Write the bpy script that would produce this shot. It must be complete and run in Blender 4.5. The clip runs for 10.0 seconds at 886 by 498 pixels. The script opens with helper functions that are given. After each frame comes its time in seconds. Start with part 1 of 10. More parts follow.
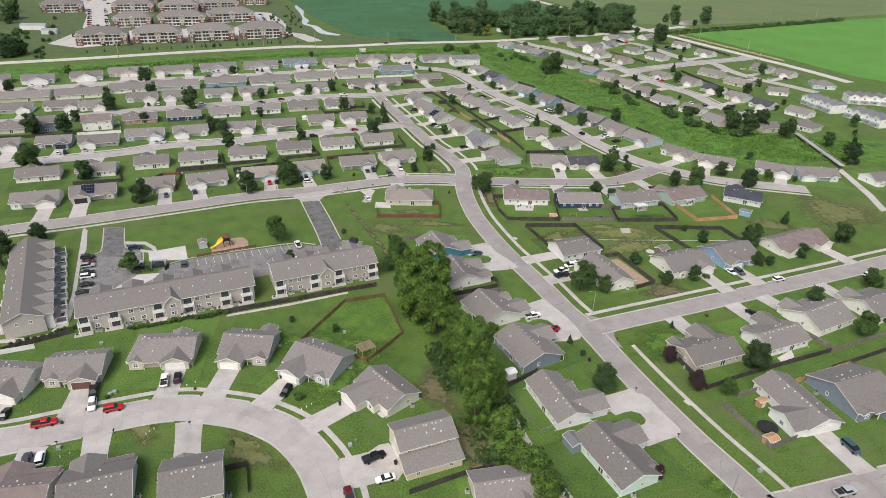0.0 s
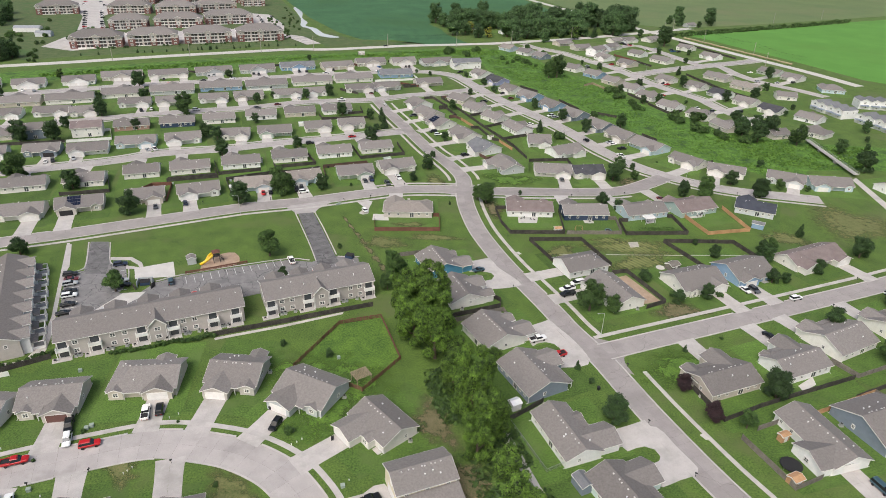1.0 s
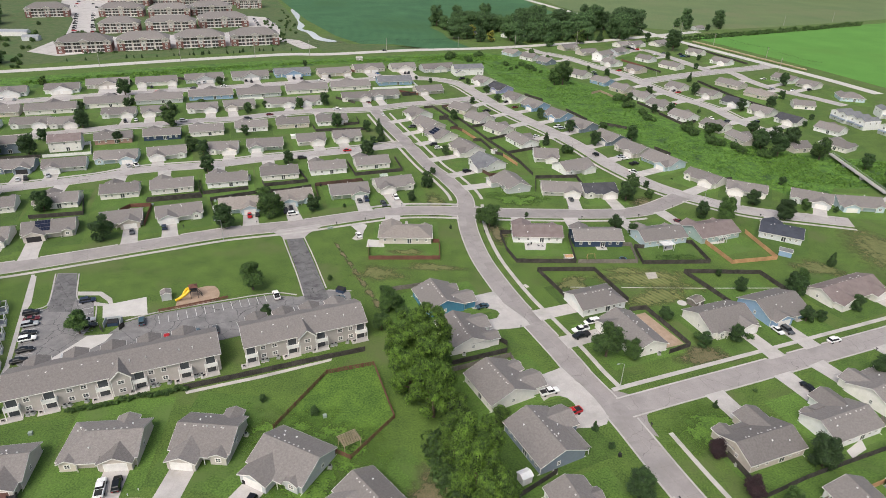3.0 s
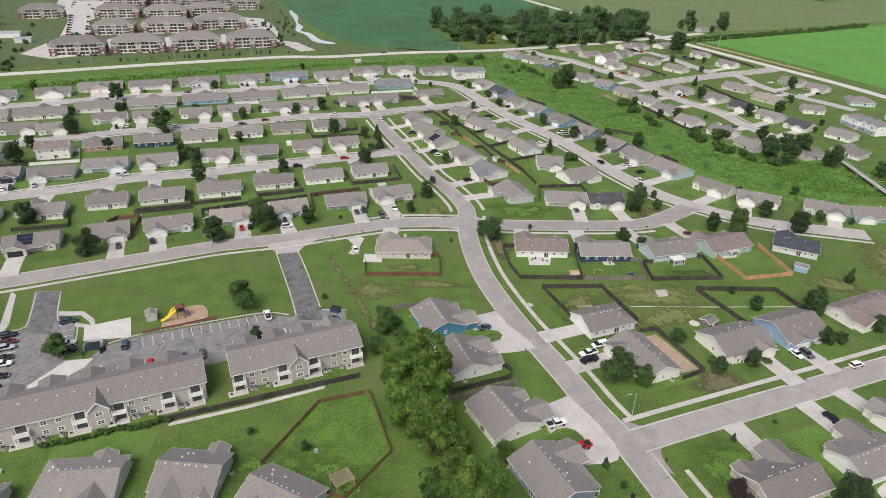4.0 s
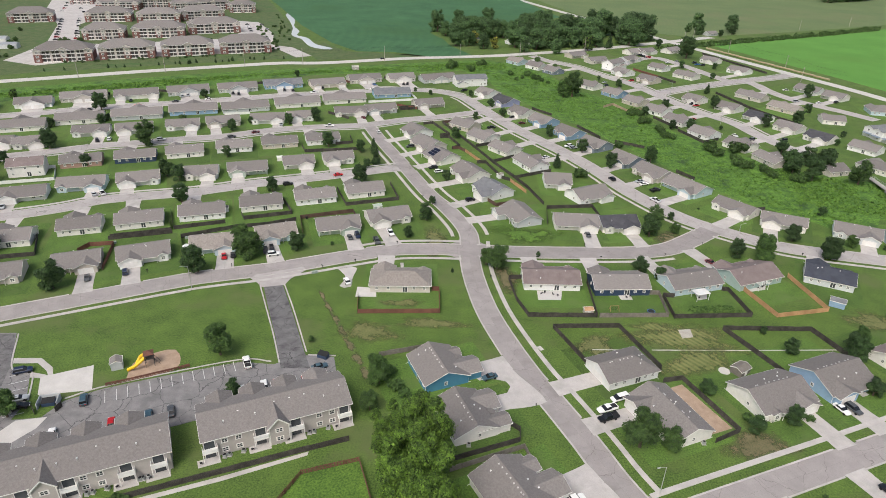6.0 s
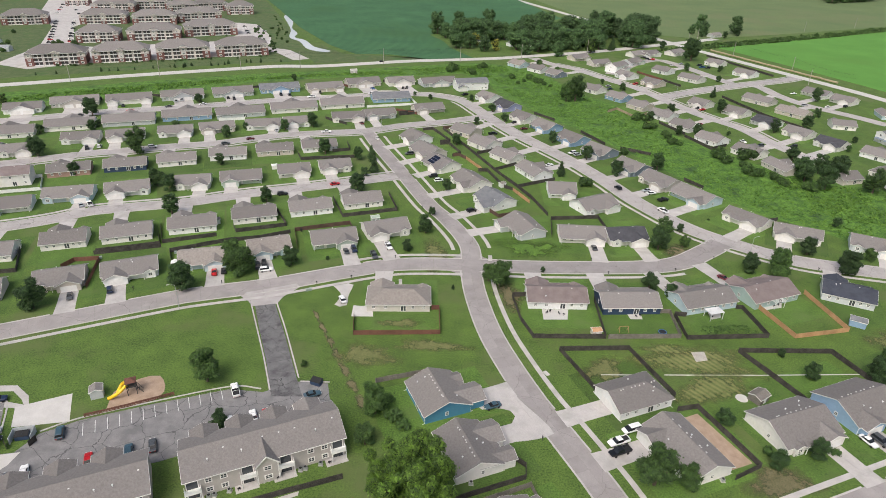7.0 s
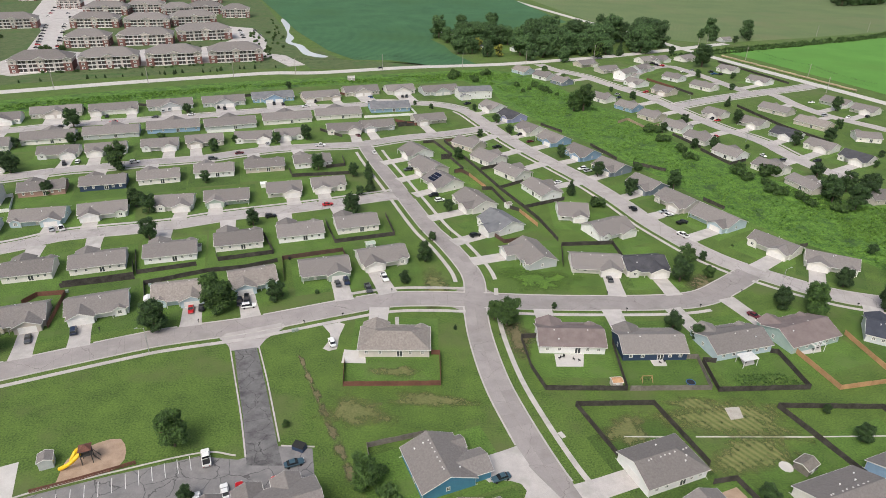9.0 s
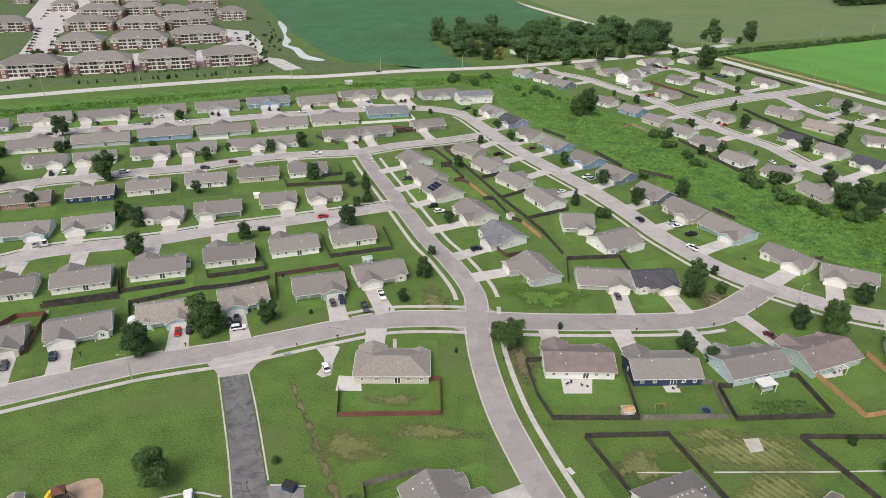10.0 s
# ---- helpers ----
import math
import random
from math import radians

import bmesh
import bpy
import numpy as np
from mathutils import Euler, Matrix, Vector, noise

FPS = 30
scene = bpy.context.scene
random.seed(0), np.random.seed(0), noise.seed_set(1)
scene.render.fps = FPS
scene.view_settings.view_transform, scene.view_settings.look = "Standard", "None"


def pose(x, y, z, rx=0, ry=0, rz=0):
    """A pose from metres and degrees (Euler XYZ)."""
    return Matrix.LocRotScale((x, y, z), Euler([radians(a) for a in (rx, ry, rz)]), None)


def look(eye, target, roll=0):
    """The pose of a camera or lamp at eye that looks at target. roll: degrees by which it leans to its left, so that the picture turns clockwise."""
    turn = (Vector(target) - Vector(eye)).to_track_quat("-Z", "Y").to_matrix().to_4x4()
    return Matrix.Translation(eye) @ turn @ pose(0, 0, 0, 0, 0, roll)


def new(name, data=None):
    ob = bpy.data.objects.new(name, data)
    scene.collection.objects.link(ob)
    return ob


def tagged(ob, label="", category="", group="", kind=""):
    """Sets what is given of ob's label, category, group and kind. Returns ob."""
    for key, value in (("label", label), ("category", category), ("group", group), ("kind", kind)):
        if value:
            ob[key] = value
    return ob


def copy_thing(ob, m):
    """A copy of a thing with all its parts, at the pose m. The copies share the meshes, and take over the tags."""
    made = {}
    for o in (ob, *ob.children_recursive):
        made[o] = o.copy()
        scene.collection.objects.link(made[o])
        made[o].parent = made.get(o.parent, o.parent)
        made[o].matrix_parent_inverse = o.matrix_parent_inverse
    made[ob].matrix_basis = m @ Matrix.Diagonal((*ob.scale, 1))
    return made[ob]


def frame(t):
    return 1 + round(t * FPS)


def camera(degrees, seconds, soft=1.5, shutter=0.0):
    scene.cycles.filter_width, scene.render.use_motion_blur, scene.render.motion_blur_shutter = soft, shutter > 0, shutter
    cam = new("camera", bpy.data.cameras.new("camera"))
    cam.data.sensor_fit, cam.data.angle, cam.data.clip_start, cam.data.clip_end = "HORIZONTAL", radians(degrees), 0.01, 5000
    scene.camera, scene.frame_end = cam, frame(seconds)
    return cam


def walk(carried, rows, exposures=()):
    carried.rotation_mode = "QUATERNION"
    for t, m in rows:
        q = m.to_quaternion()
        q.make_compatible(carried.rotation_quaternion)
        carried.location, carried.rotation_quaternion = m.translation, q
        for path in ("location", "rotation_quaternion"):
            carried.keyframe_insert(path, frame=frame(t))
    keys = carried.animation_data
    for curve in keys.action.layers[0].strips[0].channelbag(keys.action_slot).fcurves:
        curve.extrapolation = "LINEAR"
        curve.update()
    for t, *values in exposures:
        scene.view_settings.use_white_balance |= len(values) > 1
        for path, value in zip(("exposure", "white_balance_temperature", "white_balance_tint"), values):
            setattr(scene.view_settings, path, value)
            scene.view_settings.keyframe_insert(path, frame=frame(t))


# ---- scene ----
cam = camera(70.0, 10.0, 0.45)

PATH = [
    (0, (1.803, 16.541, 113.633), (1.792, 18.309, 112.698), 1.7),
    (0.5, (1.777, 22.615, 113.594), (1.765, 24.384, 112.661), 1.7),
    (1, (1.71, 28.826, 113.642), (1.697, 30.594, 112.708), 1.7),
    (1.5, (1.483, 34.939, 113.732), (1.471, 36.707, 112.798), 1.8),
    (2, (1.492, 40.777, 113.78), (1.478, 42.545, 112.846), 1.8),
    (2.5, (1.575, 46.753, 113.858), (1.559, 48.521, 112.923), 1.7),
    (4, (1.376, 64.705, 113.928), (1.358, 66.472, 112.993), 1.7),
    (4.5, (1.308, 70.66, 113.877), (1.289, 72.428, 112.942), 1.7),
    (5, (1.137, 76.478, 113.803), (1.118, 78.246, 112.868), 1.7),
    (5.5, (1.063, 82.563, 113.681), (1.043, 84.332, 112.747), 1.7),
    (7, (0.699, 100.233, 113.606), (0.677, 102.002, 112.673), 1.6),
    (7.5, (0.567, 106.067, 113.403), (0.544, 107.836, 112.471), 1.7),
    (8, (0.394, 112.114, 113.256), (0.37, 113.883, 112.324), 1.6),
    (8.5, (0.308, 118.262, 113.124), (0.283, 120.032, 112.193), 1.6),
    (9, (0.12, 124.246, 113.071), (0.094, 126.016, 112.141), 1.6),
    (9.5, (0.002, 130.05, 113.08), (-0.024, 131.821, 112.151), 1.5),
    (10, (-0.175, 135.754, 113.141), (-0.201, 137.524, 112.212), 1.4),
]
walk(cam, [(t, look(a, b, r)) for t, a, b, r in PATH])

# ---- daylight under a bright overcast sky ----
SUN_ELEVATION, SUN_TURN = radians(52), radians(205)
world = bpy.data.worlds.new("sky")
world.use_nodes = True
scene.world = world
wn, wl = world.node_tree.nodes, world.node_tree.links
sky = wn.new("ShaderNodeTexSky")
sky.sky_type, sky.sun_disc = "NISHITA", False
sky.sun_elevation, sky.sun_rotation = SUN_ELEVATION, SUN_TURN
sky.dust_density, sky.air_density, sky.ozone_density = 6.0, 1.2, 0.6
soft_sky = wn.new("ShaderNodeHueSaturation")
soft_sky.inputs["Saturation"].default_value = 0.95
wl.new(sky.outputs[0], soft_sky.inputs["Color"])
wl.new(soft_sky.outputs[0], wn["Background"].inputs["Color"])
wn["Background"].inputs["Strength"].default_value = 0.115
sun = new("sun", bpy.data.lights.new("sun", "SUN"))
sun.data.energy, sun.data.angle, sun.data.color = 1.5, radians(32), (0.965, 0.98, 1.0)
sun_way = Vector((math.sin(SUN_TURN) * math.cos(SUN_ELEVATION), math.cos(SUN_TURN) * math.cos(SUN_ELEVATION), math.sin(SUN_ELEVATION)))
sun.matrix_world = look(sun_way * 300, (0, 0, 0))
scene.view_settings.exposure = 0.31

# ---- materials ----
def rgb(code):
    v = [int(code[i:i + 2], 16) / 255 for i in (0, 2, 4)]
    return tuple(c / 12.92 if c <= 0.04045 else ((c + 0.055) / 1.055) ** 2.4 for c in v) + (1,)


def surface(name, a, b, size=3.0, fine=0.15, rough=0.85, bump=0.3, metal=0.0, spread=0.0, third=None, third_size=25.0, edge=(0.4, 0.62), crack=None, fade=False, grainy=0.45, rows=None):
    """Two tones mixed by a broad and a fine noise at real size, a third tone in large patches, tone spread from thing to thing."""
    m = bpy.data.materials.new(name)
    m.use_nodes = True
    n, l = m.node_tree.nodes, m.node_tree.links
    p = n["Principled BSDF"]
    p.inputs["Roughness"].default_value, p.inputs["Metallic"].default_value = rough, metal
    g = n.new("ShaderNodeNewGeometry")

    def grain(scale, detail, rough_=0.6):
        t = n.new("ShaderNodeTexNoise")
        t.inputs["Scale"].default_value, t.inputs["Detail"].default_value, t.inputs["Roughness"].default_value = 1 / scale, detail, rough_
        l.new(g.outputs["Position"], t.inputs["Vector"])
        return t

    big, small = grain(size, 5), grain(fine, 3)
    add = n.new("ShaderNodeMath")
    add.operation = "MULTIPLY_ADD"
    l.new(small.outputs[0], add.inputs[0])
    add.inputs[1].default_value = grainy
    mul = n.new("ShaderNodeMath")
    mul.operation = "MULTIPLY"
    l.new(big.outputs[0], mul.inputs[0])
    mul.inputs[1].default_value = 1 - grainy
    l.new(mul.outputs[0], add.inputs[2])
    ramp = n.new("ShaderNodeMapRange")
    ramp.inputs["From Min"].default_value, ramp.inputs["From Max"].default_value = edge
    l.new(add.outputs[0], ramp.inputs["Value"])
    mix = n.new("ShaderNodeMix")
    mix.data_type = "RGBA"
    mix.inputs["A"].default_value, mix.inputs["B"].default_value = a, b
    l.new(ramp.outputs[0], mix.inputs["Factor"])
    out = mix.outputs["Result"]
    if third:
        patch = grain(third_size, 4, 0.65)
        pr = n.new("ShaderNodeMapRange")
        pr.inputs["From Min"].default_value, pr.inputs["From Max"].default_value = 0.52, 0.68
        l.new(patch.outputs[0], pr.inputs["Value"])
        mix2 = n.new("ShaderNodeMix")
        mix2.data_type = "RGBA"
        l.new(pr.outputs[0], mix2.inputs["Factor"])
        l.new(out, mix2.inputs["A"])
        mix2.inputs["B"].default_value = third
        out = mix2.outputs["Result"]
    if rows:
        turned = n.new("ShaderNodeMapping")
        turned.inputs["Rotation"].default_value = (0, 0, math.radians(rows[0]))
        l.new(g.outputs["Position"], turned.inputs["Vector"])
        band = n.new("ShaderNodeTexWave")
        band.inputs["Scale"].default_value, band.inputs["Distortion"].default_value = 0.314 / rows[1], rows[3]
        band.inputs["Detail"].default_value, band.inputs["Detail Scale"].default_value = 3, 0.6
        l.new(turned.outputs[0], band.inputs["Vector"])
        gap = grain(rows[1] * 7, 3)
        share = n.new("ShaderNodeMath")
        share.operation = "MULTIPLY"
        l.new(band.outputs["Fac"], share.inputs[0])
        l.new(gap.outputs[0], share.inputs[1])
        mixr = n.new("ShaderNodeMix")
        mixr.data_type = "RGBA"
        l.new(share.outputs[0], mixr.inputs["Factor"])
        l.new(out, mixr.inputs["A"])
        mixr.inputs["B"].default_value = rows[2]
        out = mixr.outputs["Result"]
    if crack:
        cell = n.new("ShaderNodeTexVoronoi")
        cell.feature = "DISTANCE_TO_EDGE"
        cell.inputs["Scale"].default_value = 1 / crack[0]
        bend = n.new("ShaderNodeVectorMath")
        bend.operation = "MULTIPLY_ADD"
        wob = grain(crack[0] * 0.35, 3)
        l.new(wob.outputs[1], bend.inputs[0])
        bend.inputs[1].default_value = (crack[0] * 0.22,) * 3
        l.new(g.outputs["Position"], bend.inputs[2])
        l.new(bend.outputs[0], cell.inputs["Vector"])
        thin = n.new("ShaderNodeMapRange")
        thin.inputs["From Min"].default_value, thin.inputs["From Max"].default_value = crack[1] / crack[0], crack[1] * 0.4 / crack[0]
        l.new(cell.outputs["Distance"], thin.inputs["Value"])
        mixc = n.new("ShaderNodeMix")
        mixc.data_type = "RGBA"
        l.new(thin.outputs[0], mixc.inputs["Factor"])
        l.new(out, mixc.inputs["A"])
        mixc.inputs["B"].default_value = crack[2]
        out = mixc.outputs["Result"]
    if spread:
        info = n.new("ShaderNodeObjectInfo")
        r = n.new("ShaderNodeMapRange")
        r.inputs["To Min"].default_value, r.inputs["To Max"].default_value = 1 - spread, 1 + spread
        l.new(info.outputs["Random"], r.inputs["Value"])
        hsv = n.new("ShaderNodeHueSaturation")
        l.new(r.outputs[0], hsv.inputs["Value"])
        l.new(out, hsv.inputs["Color"])
        out = hsv.outputs[0]
    l.new(out, p.inputs["Base Color"])
    if bump:
        bn = n.new("ShaderNodeBump")
        bn.inputs["Strength"].default_value, bn.inputs["Distance"].default_value = bump, 0.03
        l.new(small.outputs[0], bn.inputs["Height"])
        l.new(bn.outputs[0], p.inputs["Normal"])
    if fade:
        att = n.new("ShaderNodeAttribute")
        att.attribute_name = "cover"
        ragged = n.new("ShaderNodeMath")
        ragged.operation = "MULTIPLY_ADD"
        l.new(big.outputs[0], ragged.inputs[0])
        ragged.inputs[1].default_value = 1.5
        l.new(att.outputs["Fac"], ragged.inputs[2])
        cut = n.new("ShaderNodeMapRange")
        cut.inputs["From Min"].default_value, cut.inputs["From Max"].default_value = 0.9, 1.6
        l.new(ragged.outputs[0], cut.inputs["Value"])
        clear = n.new("ShaderNodeBsdfTransparent")
        blend = n.new("ShaderNodeMixShader")
        l.new(cut.outputs[0], blend.inputs[0])
        l.new(clear.outputs[0], blend.inputs[1])
        l.new(p.outputs[0], blend.inputs[2])
        l.new(blend.outputs[0], n["Material Output"].inputs[0])
    return m


def plain(name, c, rough=0.6, metal=0.0, size=1.2):
    d = tuple(v * 0.86 for v in c[:3]) + (1,)
    return surface(name, d, c, size, 0.1, rough, 0.08, metal, 0.06)


def glass(name, c, rough=0.08):
    m = bpy.data.materials.new(name)
    m.use_nodes = True
    p = m.node_tree.nodes["Principled BSDF"]
    p.inputs["Base Color"].default_value, p.inputs["Roughness"].default_value = c, rough
    return m


LAWN = surface("lawn", (0.028, 0.058, 0.009, 1), (0.128, 0.21, 0.034, 1), 8, 0.45, 0.95, 0.7, edge=(0.33, 0.68), third=(0.1, 0.13, 0.04, 1), third_size=30, grainy=0.68)
LAWN_LOT = surface("lot_lawn", (0.03, 0.062, 0.009, 1), (0.122, 0.222, 0.035, 1), 7, 0.45, 0.95, 0.7, spread=0.26, edge=(0.33, 0.68), third=(0.09, 0.145, 0.034, 1), third_size=10, grainy=0.68)
LAWN_LUSH = surface("lush_lawn", (0.04, 0.09, 0.012, 1), (0.122, 0.22, 0.028, 1), 5, 0.5, 0.95, 0.5, grainy=0.62)
WILD = surface("wild_grass", (0.03, 0.085, 0.01, 1), (0.13, 0.26, 0.03, 1), 4, 0.9, 0.95, 0.8, third=(0.03, 0.07, 0.016, 1), third_size=11, grainy=0.55)
CROP = surface("soy_crop", (0.034, 0.11, 0.042, 1), (0.062, 0.17, 0.064, 1), 30, 1.2, 0.95, 0.6, third=(0.04, 0.115, 0.034, 1), third_size=120, rows=(-68, 5.5, (0.016, 0.06, 0.022, 1), 3.0))
CROP_BRIGHT = surface("bright_crop", (0.078, 0.215, 0.028, 1), (0.106, 0.27, 0.04, 1), 40, 1.2, 0.95, 0.6, third=(0.088, 0.212, 0.03, 1), third_size=150)
CROP_PALE = surface("ripening_crop", (0.1, 0.152, 0.055, 1), (0.15, 0.195, 0.075, 1), 60, 1.4, 0.95, 0.6, third=(0.17, 0.178, 0.085, 1), third_size=140, rows=(-20, 5.0, (0.085, 0.13, 0.046, 1), 3.0))
CONCRETE = surface("concrete", (0.405, 0.38, 0.363, 1), (0.515, 0.488, 0.468, 1), 4, 0.12, 0.9, 0.25, spread=0.05, third=(0.36, 0.342, 0.318, 1), third_size=9)
ROAD = surface("road_concrete", (0.268, 0.244, 0.236, 1), (0.338, 0.31, 0.3, 1), 5, 0.12, 0.9, 0.25, spread=0.07, third=(0.25, 0.232, 0.221, 1), third_size=11, crack=(16.0, 0.06, (0.2, 0.183, 0.174, 1)))
ROAD_CLEAN = surface("clean_road_concrete", (0.37, 0.343, 0.33, 1), (0.445, 0.415, 0.402, 1), 5, 0.12, 0.9, 0.25, spread=0.06, third=(0.33, 0.308, 0.294, 1), third_size=9)
ROAD_PALE = surface("pale_road_concrete", (0.35, 0.323, 0.312, 1), (0.43, 0.4, 0.388, 1), 5, 0.12, 0.9, 0.25, spread=0.05, third=(0.31, 0.29, 0.275, 1), third_size=11, crack=(10.0, 0.07, (0.23, 0.214, 0.204, 1)))
PALE_CONCRETE = surface("pale_concrete", (0.47, 0.45, 0.425, 1), (0.57, 0.55, 0.52, 1), 4, 0.12, 0.9, 0.2, spread=0.04)
ASPHALT = surface("worn_asphalt", (0.17, 0.165, 0.165, 1), (0.25, 0.24, 0.235, 1), 3, 0.12, 0.92, 0.35, third=(0.15, 0.145, 0.145, 1), third_size=7, crack=(7.0, 0.09, (0.09, 0.088, 0.088, 1)))
ASPHALT_DARK = surface("dark_asphalt", (0.11, 0.107, 0.108, 1), (0.185, 0.18, 0.178, 1), 3, 0.12, 0.92, 0.35, third=(0.07, 0.068, 0.07, 1), third_size=4, crack=(4.5, 0.06, (0.05, 0.05, 0.05, 1)))
DRY_PATCH = surface("dry_grass", (0.085, 0.115, 0.028, 1), (0.185, 0.175, 0.072, 1), 2.5, 0.5, 0.95, 0.5, fade=True, grainy=0.6)
STRAW_PATCH = surface("mown_straw", (0.07, 0.11, 0.022, 1), (0.13, 0.155, 0.042, 1), 2.5, 0.5, 0.95, 0.5, fade=True, grainy=0.6, rows=(-38, 1.7, (0.3, 0.26, 0.12, 1), 2.2))
SOIL_PATCH = surface("bare_patch", (0.08, 0.09, 0.032, 1), (0.185, 0.15, 0.085, 1), 2.0, 0.35, 0.95, 0.5, fade=True, grainy=0.6)
LUSH_PATCH = surface("lush_grass", (0.04, 0.09, 0.012, 1), (0.122, 0.22, 0.028, 1), 4, 0.5, 0.95, 0.5, fade=True, grainy=0.6)
MULCH = surface("mulch", (0.31, 0.22, 0.155, 1), (0.43, 0.32, 0.235, 1), 2, 0.1, 0.95, 0.5)
GRAVEL = surface("gravel", (0.35, 0.32, 0.28, 1), (0.5, 0.47, 0.42, 1), 2, 0.15, 0.95, 0.6)
SOIL = surface("soil", (0.045, 0.088, 0.024, 1), (0.118, 0.138, 0.052, 1), 5, 0.6, 0.95, 0.6, third=(0.05, 0.115, 0.024, 1), third_size=22)
# pale base colour carries the white sky's reflection on the pond
WATER = glass("pond_sky_sheen", (0.62, 0.65, 0.66, 1), 0.12)
ROOF = {
    "gray": surface("gray_shingles", (0.158, 0.144, 0.136, 1), (0.222, 0.205, 0.194, 1), 0.5, 0.14, 0.93, 0.8, spread=0.17),
    "tan": surface("tan_shingles", (0.21, 0.185, 0.165, 1), (0.31, 0.28, 0.255, 1), 0.7, 0.25, 0.93, 0.6, spread=0.06),
    "mauve": surface("mauve_shingles", (0.165, 0.13, 0.125, 1), (0.225, 0.185, 0.175, 1), 2.5, 0.16, 0.93, 0.6, spread=0.05),
    "slate": surface("slate_gray_shingles", (0.13, 0.135, 0.145, 1), (0.19, 0.195, 0.205, 1), 2.5, 0.16, 0.93, 0.6, spread=0.05),
    "dark": surface("charcoal_shingles", (0.045, 0.045, 0.052, 1), (0.08, 0.08, 0.09, 1), 2.5, 0.16, 0.93, 0.6, spread=0.05),
    "navyroof": surface("blue_black_shingles", (0.035, 0.04, 0.055, 1), (0.06, 0.066, 0.085, 1), 2.5, 0.16, 0.93, 0.6),
}
WALL = {k: plain(k + "_siding", rgb(v), 0.7) for k, v in dict(
    white="ebebea", cream="e5e2dd", cream2="d8cfb6", tan="c6bdb3", tan2="c6c0b9", gray="bcc0c2", lgray="cfd3d5", blue="8fabc6", lblue="bccdd6",
    navy="2d405c", teal="a9bdb9", teal2="4b84a0", slate="7c8794", lavender="9a9dc2", mint="cfe0dc", sage="aab8ab", brick="a4847a").items()}
for k in WALL:
    WALL[k].node_tree.nodes["Principled BSDF"].inputs["Roughness"].default_value = 0.65
TRIM = plain("white_trim", rgb("eceae6"), 0.55)
OPEN_SHADE = plain("interior_shade", (0.02, 0.02, 0.022, 1), 0.8)
DOOR_PAINT = plain("white_door_paint", rgb("e6e4e1"), 0.5)
DOOR_BROWN = plain("brown_door_paint", rgb("6b4a44"), 0.5)
PANE = glass("window_glass", (0.06, 0.068, 0.074, 1), 0.06)
SOLAR = glass("solar_cell", (0.012, 0.016, 0.035, 1), 0.18)
BRICK = surface("red_brick", (0.16, 0.075, 0.065, 1), (0.24, 0.12, 0.105, 1), 3, 0.25, 0.88, 0.4, spread=0.04)
WOOD_OLD = surface("weathered_fence_wood", (0.026, 0.023, 0.02, 1), (0.078, 0.07, 0.062, 1), 2.0, 0.2, 0.9, 0.5, spread=0.12)
WOOD_GRAY = surface("gray_fence_wood", (0.13, 0.115, 0.1, 1), (0.22, 0.2, 0.175, 1), 1.2, 0.15, 0.9, 0.5, spread=0.15)
WOOD_RED = surface("red_brown_fence_wood", (0.12, 0.05, 0.036, 1), (0.19, 0.085, 0.06, 1), 2.0, 0.2, 0.9, 0.4, spread=0.1)
WOOD_NEW = surface("new_cedar_fence_wood", (0.36, 0.2, 0.1, 1), (0.5, 0.3, 0.16, 1), 2.0, 0.2, 0.85, 0.4, spread=0.1)
VINYL = plain("white_vinyl", rgb("e8e8e6"), 0.45)
BARK = surface("bark", (0.07, 0.052, 0.038, 1), (0.13, 0.1, 0.075, 1), 0.5, 0.05, 0.95, 0.8)
METAL = plain("galvanised_metal", (0.5, 0.51, 0.52, 1), 0.45, 0.6)
WOODPOLE = surface("pole_wood", (0.3, 0.27, 0.24, 1), (0.42, 0.385, 0.35, 1), 1.0, 0.1, 0.9, 0.4)
RUBBER = plain("tyre_rubber", (0.018, 0.018, 0.019, 1), 0.85)
CARGLASS = glass("car_glass", (0.015, 0.017, 0.02, 1), 0.05)
RED_LIGHT = plain("red_lens", (0.35, 0.01, 0.01, 1), 0.3)
CLEAR_LIGHT = plain("headlight_lens", (0.7, 0.7, 0.7, 1), 0.2)
YELLOW = plain("yellow_plastic", (0.85, 0.55, 0.02, 1), 0.35)


# ---- mesh tools ----
def mesh_of(name, verts, faces, mats, mat_ids=None):
    me = bpy.data.meshes.new(name)
    me.from_pydata([tuple(v) for v in verts], [], faces)
    for m in mats if isinstance(mats, (list, tuple)) else [mats]:
        me.materials.append(m)
    if mat_ids:
        me.polygons.foreach_set("material_index", mat_ids)
    me.update()
    return me


def part(name, me, parent, label="", m=None):
    ob = new(name, me)
    ob.parent = parent
    if m is not None:
        ob.matrix_basis = m
    if label:
        ob["label"] = label
    return ob


